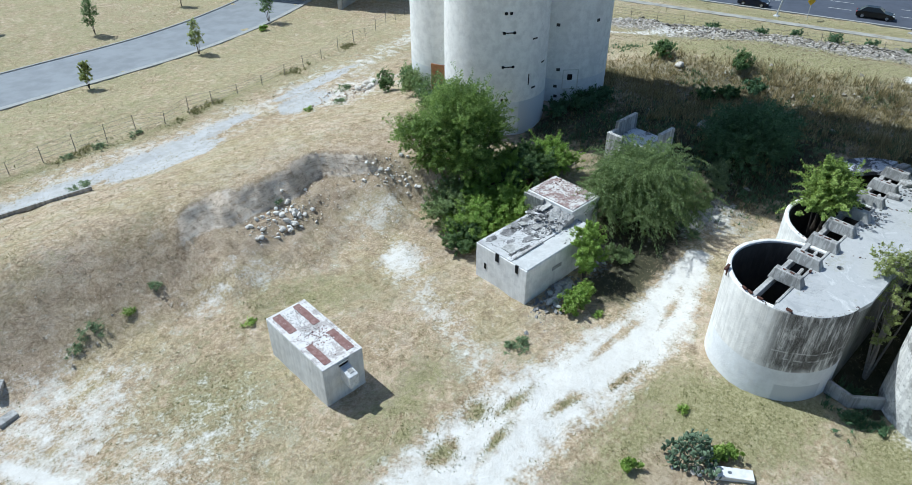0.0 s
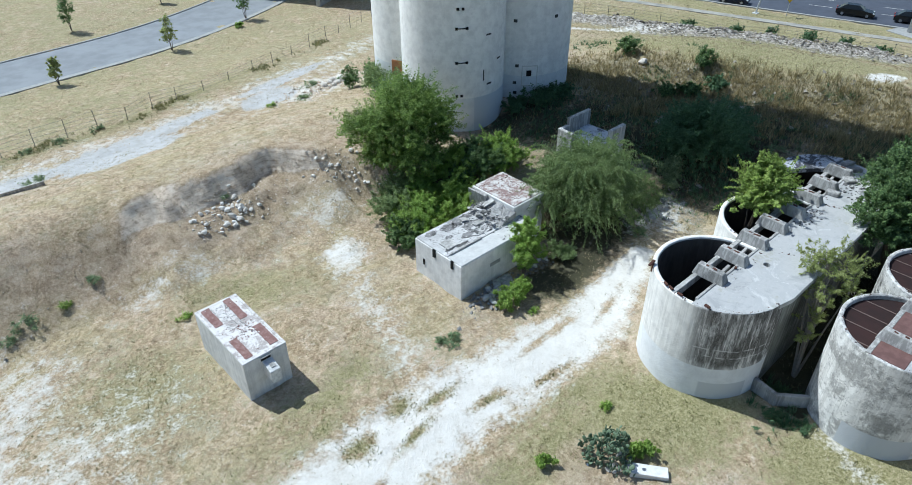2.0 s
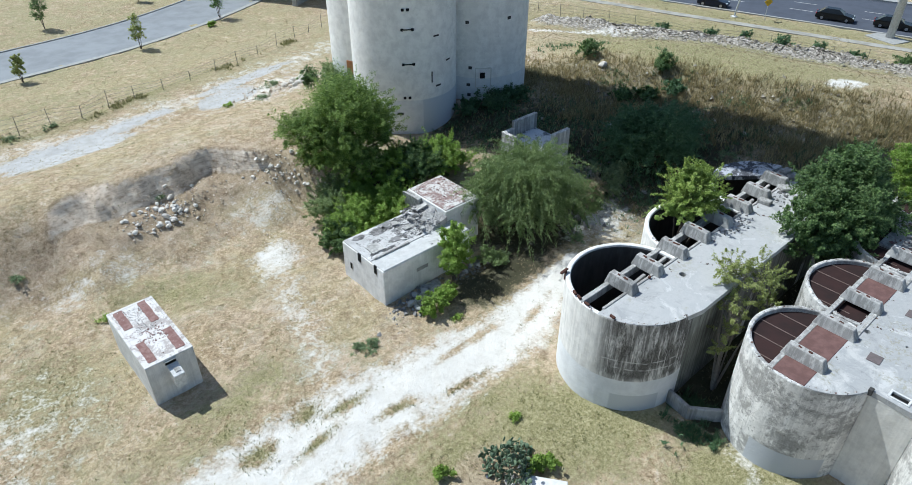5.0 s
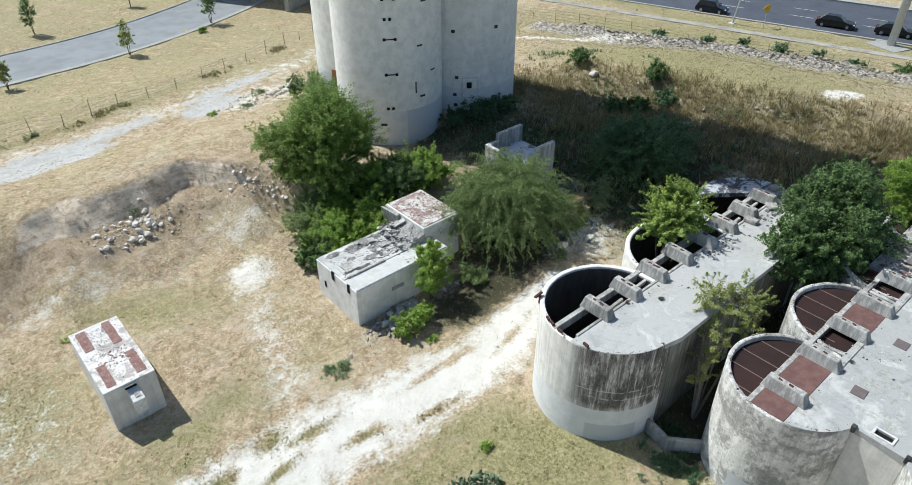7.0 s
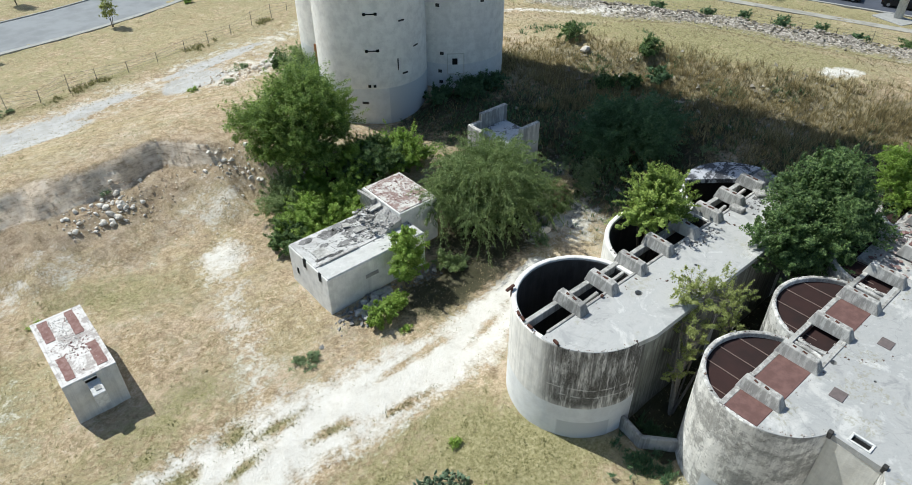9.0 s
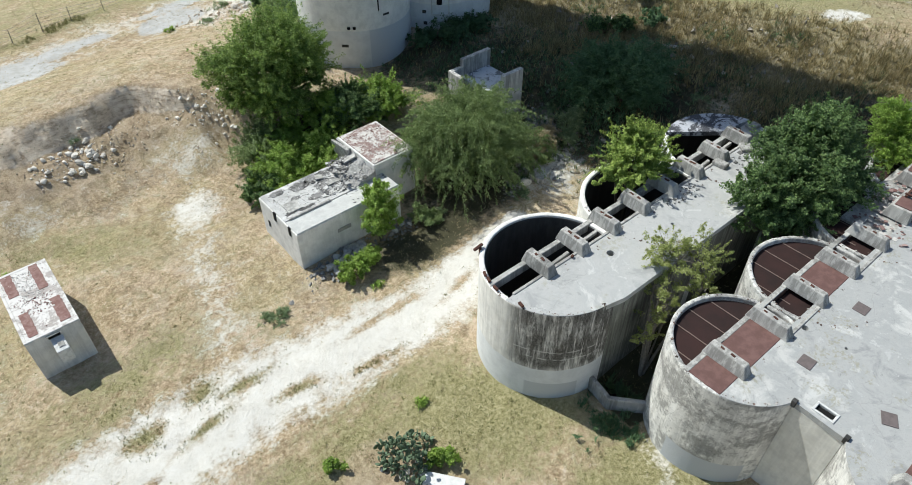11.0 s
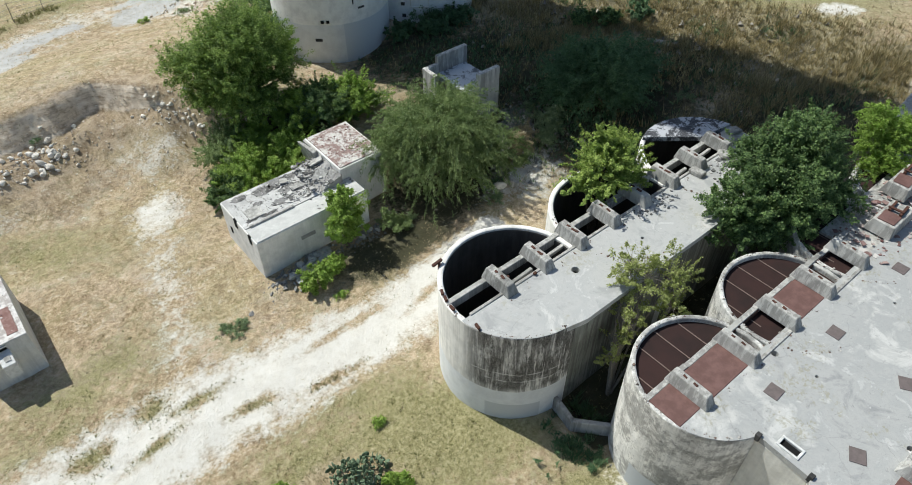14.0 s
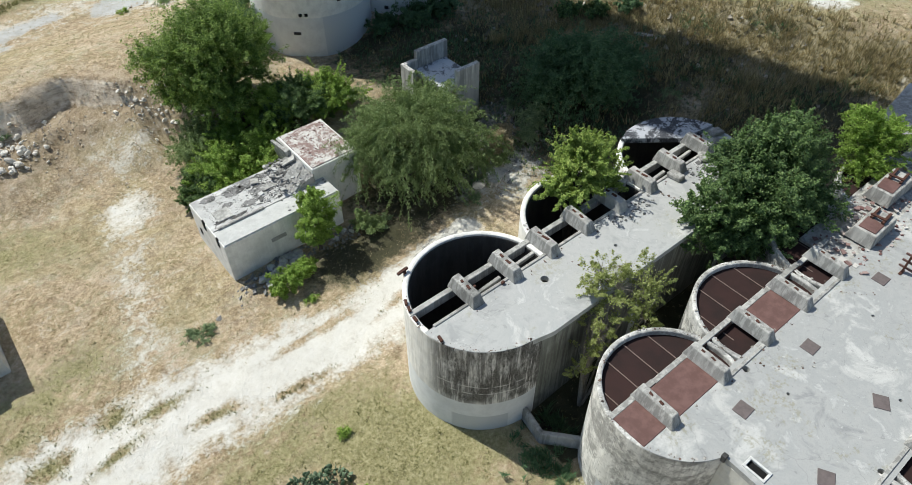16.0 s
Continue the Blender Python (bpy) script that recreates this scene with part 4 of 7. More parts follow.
for ang, z in ((214, 9.2), (218, 5.4), (216, 3.9), (217, 3.0), (262, 9.4)):
    part("bolt_plate", fixed_box(48.44, 37.39, ang, z, 0.3, 0.25, 0.1), M_INNER, right_silo, "rusted bolt plate")
part("boarded_opening", fixed_box(43.24, 45.43, 203, 3.6, 1.3, 2.6, 0.12), M_WOODORANGE, left_silo, "orange plywood board over an opening")


# ---------------------------------------------------------------- row of three open tanks
def wedge(x, y0, y1, z, h=0.62, w=0.62):
    """A concrete saddle between two bin mouths, sloped at both ends."""
    return prism([(y0, z), (y1, z), (y1 - 0.16, z + h), (y0 + 0.22, z + h * 0.92)], x - w / 2, x + w / 2, 0.13)


DECK = 5.75
ROW_Y = 7.87
row = thing("open_tank_row", (37.5, ROW_Y, 0.1), "row of three roofless concrete tanks streaked black under a grey deck", "tank")
for k in range(3):
    cx = 30.98 + 6.56 * k
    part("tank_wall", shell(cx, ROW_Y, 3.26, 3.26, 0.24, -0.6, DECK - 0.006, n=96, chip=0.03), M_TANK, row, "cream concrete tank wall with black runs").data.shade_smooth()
    # the lining's near-black colour stands for the shade inside
    part("tank_lining", shell(cx, ROW_Y, 3.005, 3.005, 0.03, -0.2, DECK - 0.12, n=64), M_INNER, row, "concrete lining with the tank's shade in its colour").data.shade_smooth()
    part("tank_floor", plate(disc_points(cx, ROW_Y, 3.0, 32), 0.1, 0.2), M_BLACK, row, "tank floor coloured black for the shade inside")
outline = arc(30.98, ROW_Y, 3.24, 3.24, 186.5, 262, 28) + [(31.6, 4.42), (44.4, 4.42)] + arc(44.1, ROW_Y, 3.24, 3.24, 280, 360, 20) + [(47.3, 8.55), (45.3, 8.55), (45.3, 7.5)]
holes = [disc_points(33.2, 6.55, 0.18), disc_points(36.9, 6.0, 0.08, 10), disc_points(39.4, 6.5, 0.08, 10)]
part("deck", plate(outline, DECK - 0.28, DECK, holes), M_ROWDECK, row, "grey concrete deck with small round holes")
part("deck_cap", plate([(42.7, 10.75), (43.4, 11.02)] + arc(44.1, ROW_Y, 3.2, 3.2, 95, 12, 18) + [(45.7, 8.75), (45.2, 8.75)], DECK - 0.1, DECK + 0.16), patched("stained_slab", (0.46, 0.47, 0.50), (0.055, 0.057, 0.065), 0.9, 0.49, 0.53), row, "stained slab over part of the last tank")
# wall colour darkened to hold the shade of the gap
part("side_wall", box(31.2, 45.5, 4.62, 4.86, -0.4, DECK - 0.284, 0.0), concrete("shade_tinted_side_wall", (0.30, 0.31, 0.275), (0.10, 0.105, 0.09), 0.5, 0.8), row, "plain grey side wall darkened for the gap's shade")
part("beam", box(27.85, 45.4, 8.45, 8.70, DECK - 0.42, DECK + 0.03, 0.02), M_CURB, row, "narrow concrete beam across the mouths")
part("ledge", box(28.2, 45.3, 7.46, 7.60, DECK - 0.30, DECK + 0.05, 0.02), M_CURB, row, "raised deck edge")
for k in range(8):
    part("divider", wedge(30.2 + 2.145 * k, 7.12, 8.82, DECK - 0.05), M_CURB, row, "lichen-grey concrete saddle")
    for y0, y1 in ((7.72, 7.95 + 0.05 * (k % 3)), (8.16, 8.34 + 0.04 * (k % 2))):
        part("rust_flake", box(30.2 + 2.145 * k - 0.06, 30.2 + 2.145 * k + 0.06, y0, y1, DECK + 0.522, DECK + 0.565, 0.01, 0.15 * (k % 3 - 1), 0.018), M_RUSTBIT, row, "rusted steel flake on the saddle")
for k, (x, y) in enumerate(((31.2, 7.85), (33.3, 8.0), (41.9, 7.9), (44.2, 8.1))):
    part("crossbar", box(x - 0.75, x + 0.75, y - 0.08, y + 0.08, DECK - 0.28, DECK - 0.1, 0.02, 0.05), M_CURB, row, "thin concrete bar over the bin mouth")
for x, y, rz, w in ((28.0, 6.85, 1.4, 0.3), (27.84, 8.2, 1.5, 0.3), (27.95, 8.75, 1.2, 0.3), (28.05, 9.1, 1.1, 0.3), (30.6, 8.0, 0.2, 0.28), (32.5, 8.1, 0.3, 0.3), (31.7, 7.45, 0.2, 0.16), (34.6, 7.95, 0.1, 0.2), (45.9, 8.3, 0.5, 0.5), (45.2, 8.1, 0.4, 0.4)):
    part("rusty_bracket", box(x - w / 2, x + w / 2, y - 0.06, y + 0.06, DECK + 0.03, DECK + 0.14, 0.02, rz), M_RUSTBIT, row, "rusted steel bracket")
part("rusty_arm", box(28.62, 29.18, 10.42, 10.56, DECK + 0.10, DECK + 0.2, 0.02, 0.12), M_RUSTBIT, row, "rusted arm on the rim")
part("rusty_arm_post", box(28.93, 29.03, 10.40, 10.50, DECK - 0.4, DECK + 0.14, 0.01), M_RUSTBIT, row, "rusted post on the rim")
for x in (42.5, 44.8, 46.4, 46.9):
    part("rubble_lump", box(x - 0.35, x + 0.35, 7.4 + 0.5 * math.sin(x * 5), 7.9 + 0.5 * math.sin(x * 5), DECK - 0.02, DECK + 0.22, 0.05, x, 0.06), M_CURB, row, "loose concrete lump")


# ---------------------------------------------------------------- block of covered tanks
TOP = 5.64
MIDY = -3.70
block = thing("covered_tank_block", (38, MIDY, 0.1), "broad block of concrete tanks with grey deck and rusted plates", "tank")


def flipped(y, side):
    return y if side > 0 else 2 * MIDY - y


def drift(x):
    return -0.014 * (x - 33.0)


DIV_X = (32.0, 34.88, 37.6, 40.2, 42.85)
for side in (1, -1):
    for k in range(4 if side > 0 else 2):
        cx, cy = 33.18 + 5.57 * k, flipped(-0.08, side)
        part("tank_wall", shell(cx, cy, 2.78, 2.78, 0.2, -0.6, TOP - 0.006, n=96, chip=0.04), M_BLOCK, block, "cream concrete tank wall with black stains").data.shade_smooth()
        part("tank_cover", plate(disc_points(cx, cy, 2.6, 48), TOP - 0.30, TOP - 0.24), M_RUSTDARK, block, "dark rusted steel cover inside the tank")
        for dx in (-1.95, -0.85, 0.2, 1.25):
            reach = 2.57 * math.sqrt(max(0.05, 1 - (dx / 2.6) ** 2))
            yy = sorted((flipped(cy if side < 0 else cy, 1), cy + side * reach))
            part("seam", box(cx + dx - 0.02, cx + dx + 0.02, yy[0], yy[1], TOP - 0.238, TOP - 0.21, 0.0), M_SEAM, block, "pale weld seam on the cover")
# deck with vent, and square holes shut by rusted hatches
south = [(2 * 0 + x, 2 * MIDY - y) for x, y in arc(33.18, -0.08, 2.77, 2.77, 193, 252, 18)][::-1]
north = arc(33.18, -0.08, 2.77, 2.77, 193, 252, 18)
outline = [(58.0, -0.95), (30.5, -0.70)] + north[1:] + [(32.34, -2.78), (32.28, -4.62)] + south[:-1] + [(30.5, 2 * MIDY + 0.70), (58.0, 2 * MIDY + 0.95)]
vent = [(32.60, -3.36), (32.60, -4.00), (32.92, -4.00), (32.92, -3.36)]
block_holes = [vent, disc_points(35.85, -1.19, 0.14), disc_points(35.8, -6.3, 0.14), disc_points(36.1, -2.75, 0.07, 8), disc_points(38.9, -5.4, 0.07, 8), disc_points(41.8, -2.9, 0.07, 8)]
part("deck", plate(outline, TOP - 0.26, TOP, block_holes), M_DECK, block, "pale grey concrete deck with patches and small holes")
for x0, x1, y0, y1 in ((32.51, 32.6, -4.09, -3.27), (32.92, 33.01, -4.09, -3.27), (32.6, 32.92, -3.36, -3.27), (32.6, 32.92, -4.09, -4.0)):
    part("vent_kerb", box(x0, x1, y0, y1, TOP - 0.01, TOP + 0.05, 0.012), M_WHITE, block, "white raised vent kerb")
# solid black just below the deck, in place of the shaft's shade
part("vent_shaft", box(32.58, 32.94, -4.02, -3.34, TOP - 0.9, TOP - 0.06, 0.0), M_BLACK, block, "black block for the shade in the vent shaft")
part("front_wall", box(32.32, 32.56, -4.66, -2.74, -0.5, TOP - 0.264, 0.0), M_FACE, block, "smooth cream end wall between tanks")
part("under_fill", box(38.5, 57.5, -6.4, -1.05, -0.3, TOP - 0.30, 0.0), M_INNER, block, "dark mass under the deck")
for y in (-2.74, -4.68):
    part("corner_stub", box(32.22, 32.42, y - 0.09, y + 0.09, TOP - 0.2, TOP + 0.13, 0.02), M_INNER, block, "dark broken corner stub")
for x, y, rz in ((34.32, -2.1, 0.05), (38.55, -2.14, 0.02), (43.9, -2.14, 0.0), (49.0, -2.2, 0.0), (34.2, -5.27, 0.5), (38.3, -5.0, 0.55), (43.5, -5.3, 0.2)):
    part("hatch", box(x - 0.3, x + 0.3, y - 0.27, y + 0.27, TOP + 0.004, TOP + 0.03, 0.008, rz), plain("hatch_steel", (0.17, 0.14, 0.135), 0.7, 0.0, 0.2, 5), block, "small rusty grey steel hatch")
for side in (1, -1):
    def band(x0, x1, ya, yb, z0, z1, name, m, label, bev=0.015):
        dy = drift((x0 + x1) / 2)
        a, b = sorted((flipped(ya + dy, side), flipped(yb + dy, side)))
        return part(name, box(x0, x1, a, b, z0, z1, bev), m, block, label)
    for k in range(6 if side > 0 else 3):
        band(30.52 + 2.3 * k, 32.82 + 2.3 * k, 0.50, 0.72, TOP - 0.35, TOP + 0.04, "beam", M_CURB, "narrow concrete beam across the mouths")
    plates = ((30.55, 31.72), (32.28, 34.6), (37.9, 39.9))
    for x0, x1 in plates:
        band(x0, x1, -0.86, 0.50, TOP - 0.04, TOP + 0.025, "cover_plate", M_RUST, "flat rust-brown steel plate")
    for x0, x1 in ((35.16, 37.3), (40.5, 42.55)):
        band(x0, x1, -0.9, 0.50, TOP - 0.62, TOP - 0.55, "bin_floor", M_RUSTDARK, "dark rusted bin floor")
        band(x0 + 0.1, x0 + 0.9, -0.35, -0.1, TOP - 0.5, TOP - 0.36, "bin_bar", M_CURB, "pale bar across the bin")
        band(x0, x1, 0.44, 0.496, TOP - 0.55, TOP - 0.02, "bin_lining", M_RUSTDARK, "dark rusted lining")
        band(x0, x1, -0.876, -0.82, TOP - 0.55, TOP - 0.02, "bin_lining", M_RUSTDARK, "dark rusted lining")
        band(x0, x1, -1.02, -0.88, TOP - 0.55, TOP + 0.05, "bin_edge", M_CURB, "raised deck edge")
    for x in DIV_X[: 5 if side > 0 else 3]:
        dy = drift(x)
        bm = wedge(x, -1.10 + dy, 0.78 + dy, TOP - 0.02, 0.58, 0.56)
        if side < 0:
            for v in bm.verts:
                v.co.y = 2 * MIDY - v.co.y
            bmesh.ops.reverse_faces(bm, faces=bm.faces)
        part("divider", bm, M_CURB, block, "lichen-grey concrete saddle")
        yy = sorted((flipped(0.35 + dy, side), flipped(-0.45 + dy, side)))
        for f0, f1 in ((0.1, 0.34), (0.66, 0.88)):
            part("rust_flake", box(x - 0.05, x + 0.05, yy[0] + f0 * (yy[1] - yy[0]), yy[0] + f1 * (yy[1] - yy[0]), TOP + 0.52, TOP + 0.56, 0.01, 0.12 * math.sin(7 * x), 0.018), M_RUSTBIT, block, "rusted steel flake on the saddle")
# broken curbs with rusted lids further along the block
for x, y, w in ((46.2, -0.42, 2.1), (49.4, 0.38, 2.3)):
    part("bin_curb", prism([(y - 0.62, TOP - 0.02), (y + 0.62, TOP - 0.02), (y + 0.42, TOP + 0.62), (y - 0.55, TOP + 0.62)], x - w / 2, x + w / 2, 0.12), M_CURB, block, "stained concrete bin curb")
    part("rusty_lid", box(x - w / 2 + 0.25, x + 0.05, y - 0.42, y + 0.32, TOP + 0.622, TOP + 0.66, 0.01, 0.05, 0.02), M_RUST, block, "rusted steel lid")
    for dy in (-0.28, 0.22):
        part("rusty_rail", box(x, x + w / 2 - 0.2, y + dy - 0.06, y + dy + 0.06, TOP + 0.622, TOP + 0.76, 0.012, 0.06, 0.015), M_RUSTBIT, block, "rusted steel rail")
    part("rusty_crosspiece", box(x + 0.1, x + 0.24, y - 0.36, y + 0.3, TOP + 0.762, TOP + 0.83, 0.012, 0.1, 0.015), M_RUSTBIT, block, "rusted steel crosspiece")
rack = thing("steel_rack", (44.9, -2.9, TOP), "rusted steel rack with three rails on the deck", "rack")
for y in (-3.5, -2.5):
    part("post", box(44.86, 44.94, y - 0.04, y + 0.04, TOP + 0.001, TOP + 0.95, 0.01), M_RUSTBIT, rack)
    part("foot", box(44.7, 45.1, y - 0.06, y + 0.06, TOP + 0.0, TOP + 0.04, 0.01), M_RUSTBIT, rack)
for z in (0.2, 0.52, 0.86):
    part("rail", box(44.95, 45.01, -3.75, -2.25, TOP + z, TOP + z + 0.1, 0.012), M_RUST, rack)
part("inner_fill", box(43.6, 57.0, -0.95, 1.3, -0.3, TOP - 0.1, 0.0), M_CURB, block, "broken concrete between bins")

# low wall that shuts the gap between the two tank groups
low = [(30.75, 4.75), (30.45, 3.35), (31.55, 2.1)]
gap = thing("gap_wall", (30.5, 3.35, 0.0), "low whitewashed wall shutting the gap between tanks", "wall")
for (ax, ay), (bx, by) in zip(low, low[1:]):
    length, ang = math.hypot(bx - ax, by - ay), math.atan2(by - ay, bx - ax)
    bm = box(-length / 2 - 0.05, length / 2 + 0.05, -0.11, 0.11, -0.5, 0.95, 0.03)
    bmesh.ops.rotate(bm, cent=(0, 0, 0), matrix=Matrix.Rotation(ang, 3, "Z"), verts=bm.verts)
    bmesh.ops.translate(bm, vec=((ax + bx) / 2, (ay + by) / 2, 0), verts=bm.verts)
    part("wall_panel", bm, M_CURB, gap)


# flakes and rust along the rims of the tanks
def rim_bits(cx, cy, r, z, a0, a1, count, seed):
    rg = np.random.default_rng(seed)
    pieces = []
    for _ in range(count):
        a = radians(rg.uniform(a0, a1))
        s = 0.015 + 0.06 * rg.random() ** 3
        x, y = cx + (r - rg.uniform(-0.01, 0.2)) * math.cos(a), cy + (r - rg.uniform(-0.01, 0.2)) * math.sin(a)
        pts = [(math.cos(a + 1.571 * k + rg.normal() * 0.3) * s * rg.uniform(0.5, 1.2), math.sin(a + 1.571 * k) * s * rg.uniform(0.5, 1.2)) for k in range(4)]
        h = rg.uniform(0.008, 0.03)
        v = [(x + px, y + py, z + dz) for dz in (0, h) for px, py in pts]
        pieces.append((v, [(3, 2, 1, 0), (4, 5, 6, 7)] + [(k, (k + 1) % 4, 4 + (k + 1) % 4, 4 + k) for k in range(4)]))
    return merged(pieces)


M_RIMBIT = mat("rim_flakes", 0.9)
_n = Nodes(M_RIMBIT)
_n.colour(_n.ramp(_n.geo.outputs["Random Per Island"], (0.0, (0.05, 0.04, 0.035)), (0.45, (0.16, 0.10, 0.08)), (0.8, (0.30, 0.28, 0.25)), (1.0, (0.55, 0.53, 0.50))))
for k in range(3):
    tagged(part("rim_rust", rim_bits(30.98 + 6.56 * k, ROW_Y, 3.26, DECK - 0.004, 150, 265, 70, 300 + k), M_RIMBIT, row, "dark flakes along the rim"), kind="stuff")
for k in range(4):
    tagged(part("rim_rust", rim_bits(33.18 + 5.57 * k, -0.08, 2.78, TOP - 0.004, 0, 255, 90, 310 + k), M_RIMBIT, block, "dark flakes along the rim"), kind="stuff")
tagged(part("edge_grit", merged([rim_bits(x, -0.9, 0.3, TOP + 0.0, 0, 360, 5, 330 + int(x)) for x in range(32, 44)]), M_RIMBIT, block, "crumbs along the deck edge"), kind="stuff")
tagged(part("edge_grit", merged([rim_bits(x, 7.2, 0.25, DECK + 0.0, 0, 360, 3, 350 + int(x)) for x in range(30, 46)]), M_RIMBIT, row, "crumbs along the deck edge"), kind="stuff")


# ---------------------------------------------------------------- small hut
hut = thing("hut", (12.85, 24.4, -0.25), "small whitewashed concrete hut with rusted roof strips", "hut")
HX0, HX1, HY0, HY1, HZ = 11.62, 14.06, 21.75, 27.1, 2.22
part("body", box(HX0, HX1, HY0, HY1, -0.7, HZ, 0.03), M_HUT, hut, "whitewashed concrete walls")
for x0, x1, y0, y1 in ((HX0, HX1, HY0, HY0 + 0.16), (HX0, HX1, HY1 - 0.16, HY1), (HX0, HX0 + 0.14, HY0 + 0.16, HY1 - 0.16), (HX1 - 0.14, HX1, HY0 + 0.16, HY1 - 0.16)):
    part("roof_edge", box(x0, x1, y0, y1, HZ + 0.004, HZ + 0.04, 0.012), M_PEEL, hut, "pale crumbling roof edge")
part("roof_felt", box(HX0 + 0.145, HX1 - 0.145, HY0 + 0.165, HY1 - 0.165, HZ + 0.004, HZ + 0.03, 0.0), M_PEEL, hut, "peeling pale roof skin")
for x0, x1, y0, y1 in ((11.92, 12.34, 22.0, 23.75), (13.36, 13.82, 22.1, 23.95), (11.9, 12.35, 25.15, 26.9), (13.2, 13.62, 24.9, 26.95)):
    edge = random.Random(int(100 * x0 + y0))
    jag = [(x0 + edge.uniform(-0.03, 0.02), y0 + (y1 - y0) * i / 27) for i in range(28)][::-1] + [(x1 + edge.uniform(-0.02, 0.03), y0 + (y1 - y0) * i / 27) for i in range(28)]
    part("roof_strip", plate(jag, HZ + 0.034, HZ + 0.055), M_RUSTPALE, hut, "rust-brown steel roof strip with flaking edges")
hopper = part("hopper", prism([(HY0 - 0.80, 0.86), (HY0 + 0.02, 0.98), (HY0 + 0.02, 1.86), (HY0 - 0.80, 1.64)], 12.60, 13.16, 0.0), M_WHITE, hut, "white sheet-metal hopper on the wall")
flap = box(-0.13, 0.13, -0.14, 0.14, -0.02, 0.03, 0.008)
bmesh.ops.rotate(flap, cent=(0, 0, 0), matrix=Matrix.Rotation(math.atan2(0.22, 0.82), 3, "X"), verts=flap.verts)
bmesh.ops.translate(flap, vec=(12.92, HY0 - 0.46, 1.735), verts=flap.verts)
part("hopper_hatch", flap, M_CURB, hopper, "grey flap on the hopper")
part("wall_slot", box(12.56, 13.10, HY0 - 0.02, HY0 + 0.05, 1.88, 2.08, 0.0), M_BLACK, hut, "dark slot above the hopper")
part("slot_lintel", box(12.50, 13.12, HY0 - 0.10, HY0 - 0.004, 2.09, 2.14, 0.01), M_CURB, hut, "thin ledge over the slot")


# ---------------------------------------------------------------- ruined long building
ruin = thing("ruined_building", (28, 22.2, 0.0), "long whitewashed concrete building under rubble and broken roofing", "building")
RZ = 2.5
part("body", box(24.68, 31.38, 19.98, 24.15, -0.6, RZ, 0.03), M_RUIN, ruin, "whitewashed concrete walls")
part("roof_slab", box(24.74, 31.3, 21.3, 24.1, RZ + 0.004, RZ + 0.07, 0.01), M_ROOFING, ruin, "black and white broken roofing")
part("front_strip", box(24.74, 31.32, 20.02, 21.25, RZ + 0.004, RZ + 0.05, 0.01), concrete("pale_roof_screed", (0.60, 0.60, 0.58), (0.38, 0.38, 0.37), 0, 0.6), ruin, "pale roof screed")
part("upper_body", box(30.75, 33.62, 21.5, 25.35, -0.3, 3.3, 0.03), M_RUIN, ruin, "taller whitewashed block")
part("upper_roof", box(30.85, 33.5, 21.62, 25.25, 3.304, 3.36, 0.01), patched("reddish_roof", (0.60, 0.58, 0.55), (0.27, 0.185, 0.165), 0.9, 0.46, 0.54, 0.5), ruin, "reddish stained roof")
part("upper_curb", box(30.62, 30.75, 23.9, 25.3, 1.5, 3.3, 0.02), M_CURB, ruin, "dark broken roof curb")
for y, w in ((22.35, 0.26), (20.75, 0.22)):
    part("wall_notch", box(24.64, 24.72, y - w / 2, y + w / 2, RZ - 0.5, RZ + 0.055, 0.0), M_BLACK, ruin, "dark notch in the wall top")
part("wall_notch", box(24.64, 24.70, 23.25, 23.4, 0.95, 1.35, 0.0), M_BLACK, ruin, "small dark slot in the wall")
part("sign_patch", box(27.1, 27.95, 19.94, 19.99, 1.35, 1.58, 0.0), plain("grey_patch", (0.36, 0.35, 0.34), 0.8), ruin, "faded grey patch on the wall")
# broken roofing heaped against the taller block
def heap(x0, x1, y0, y1, z, tall, seed, step=0.09):
    rg = np.random.default_rng(seed)
    nx, ny = int((x1 - x0) / step), int((y1 - y0) / step)
    u, w = np.meshgrid(np.linspace(0, 1, nx), np.linspace(0, 1, ny), indexing="ij")
    gx, gy = x0 + (x1 - x0) * u, y0 + (y1 - y0) * w
    h = tall * u**1.3 * (0.55 + 0.45 * np.sin(np.pi * np.clip(w * 0.9 + 0.1, 0, 1))) * (0.6 + 0.8 * lattice(gx, gy, 0.5, seed)) + rg.normal(0, 0.035, u.shape) * (u > 0.05)
    v = np.stack([gx, gy, z + np.clip(h, -0.02, tall * 1.2)], -1).reshape(-1, 3).tolist()
    i = np.arange(nx * ny).reshape(nx, ny)
    f = np.stack([i[:-1, :-1], i[1:, :-1], i[1:, 1:], i[:-1, 1:]], -1).reshape(-1, 4).tolist()
    edge = list(i[:, 0]) + list(i[-1, 1:]) + list(i[-2::-1, -1]) + list(i[0, -2:0:-1])
    k = len(v)
    v += [(*v[e][:2], z - 0.03) for e in edge]
    n = len(edge)
    f += [(edge[(j + 1) % n], edge[j], k + j, k + (j + 1) % n) for j in range(n)] + [tuple(range(k, k + n))]
    return v, f


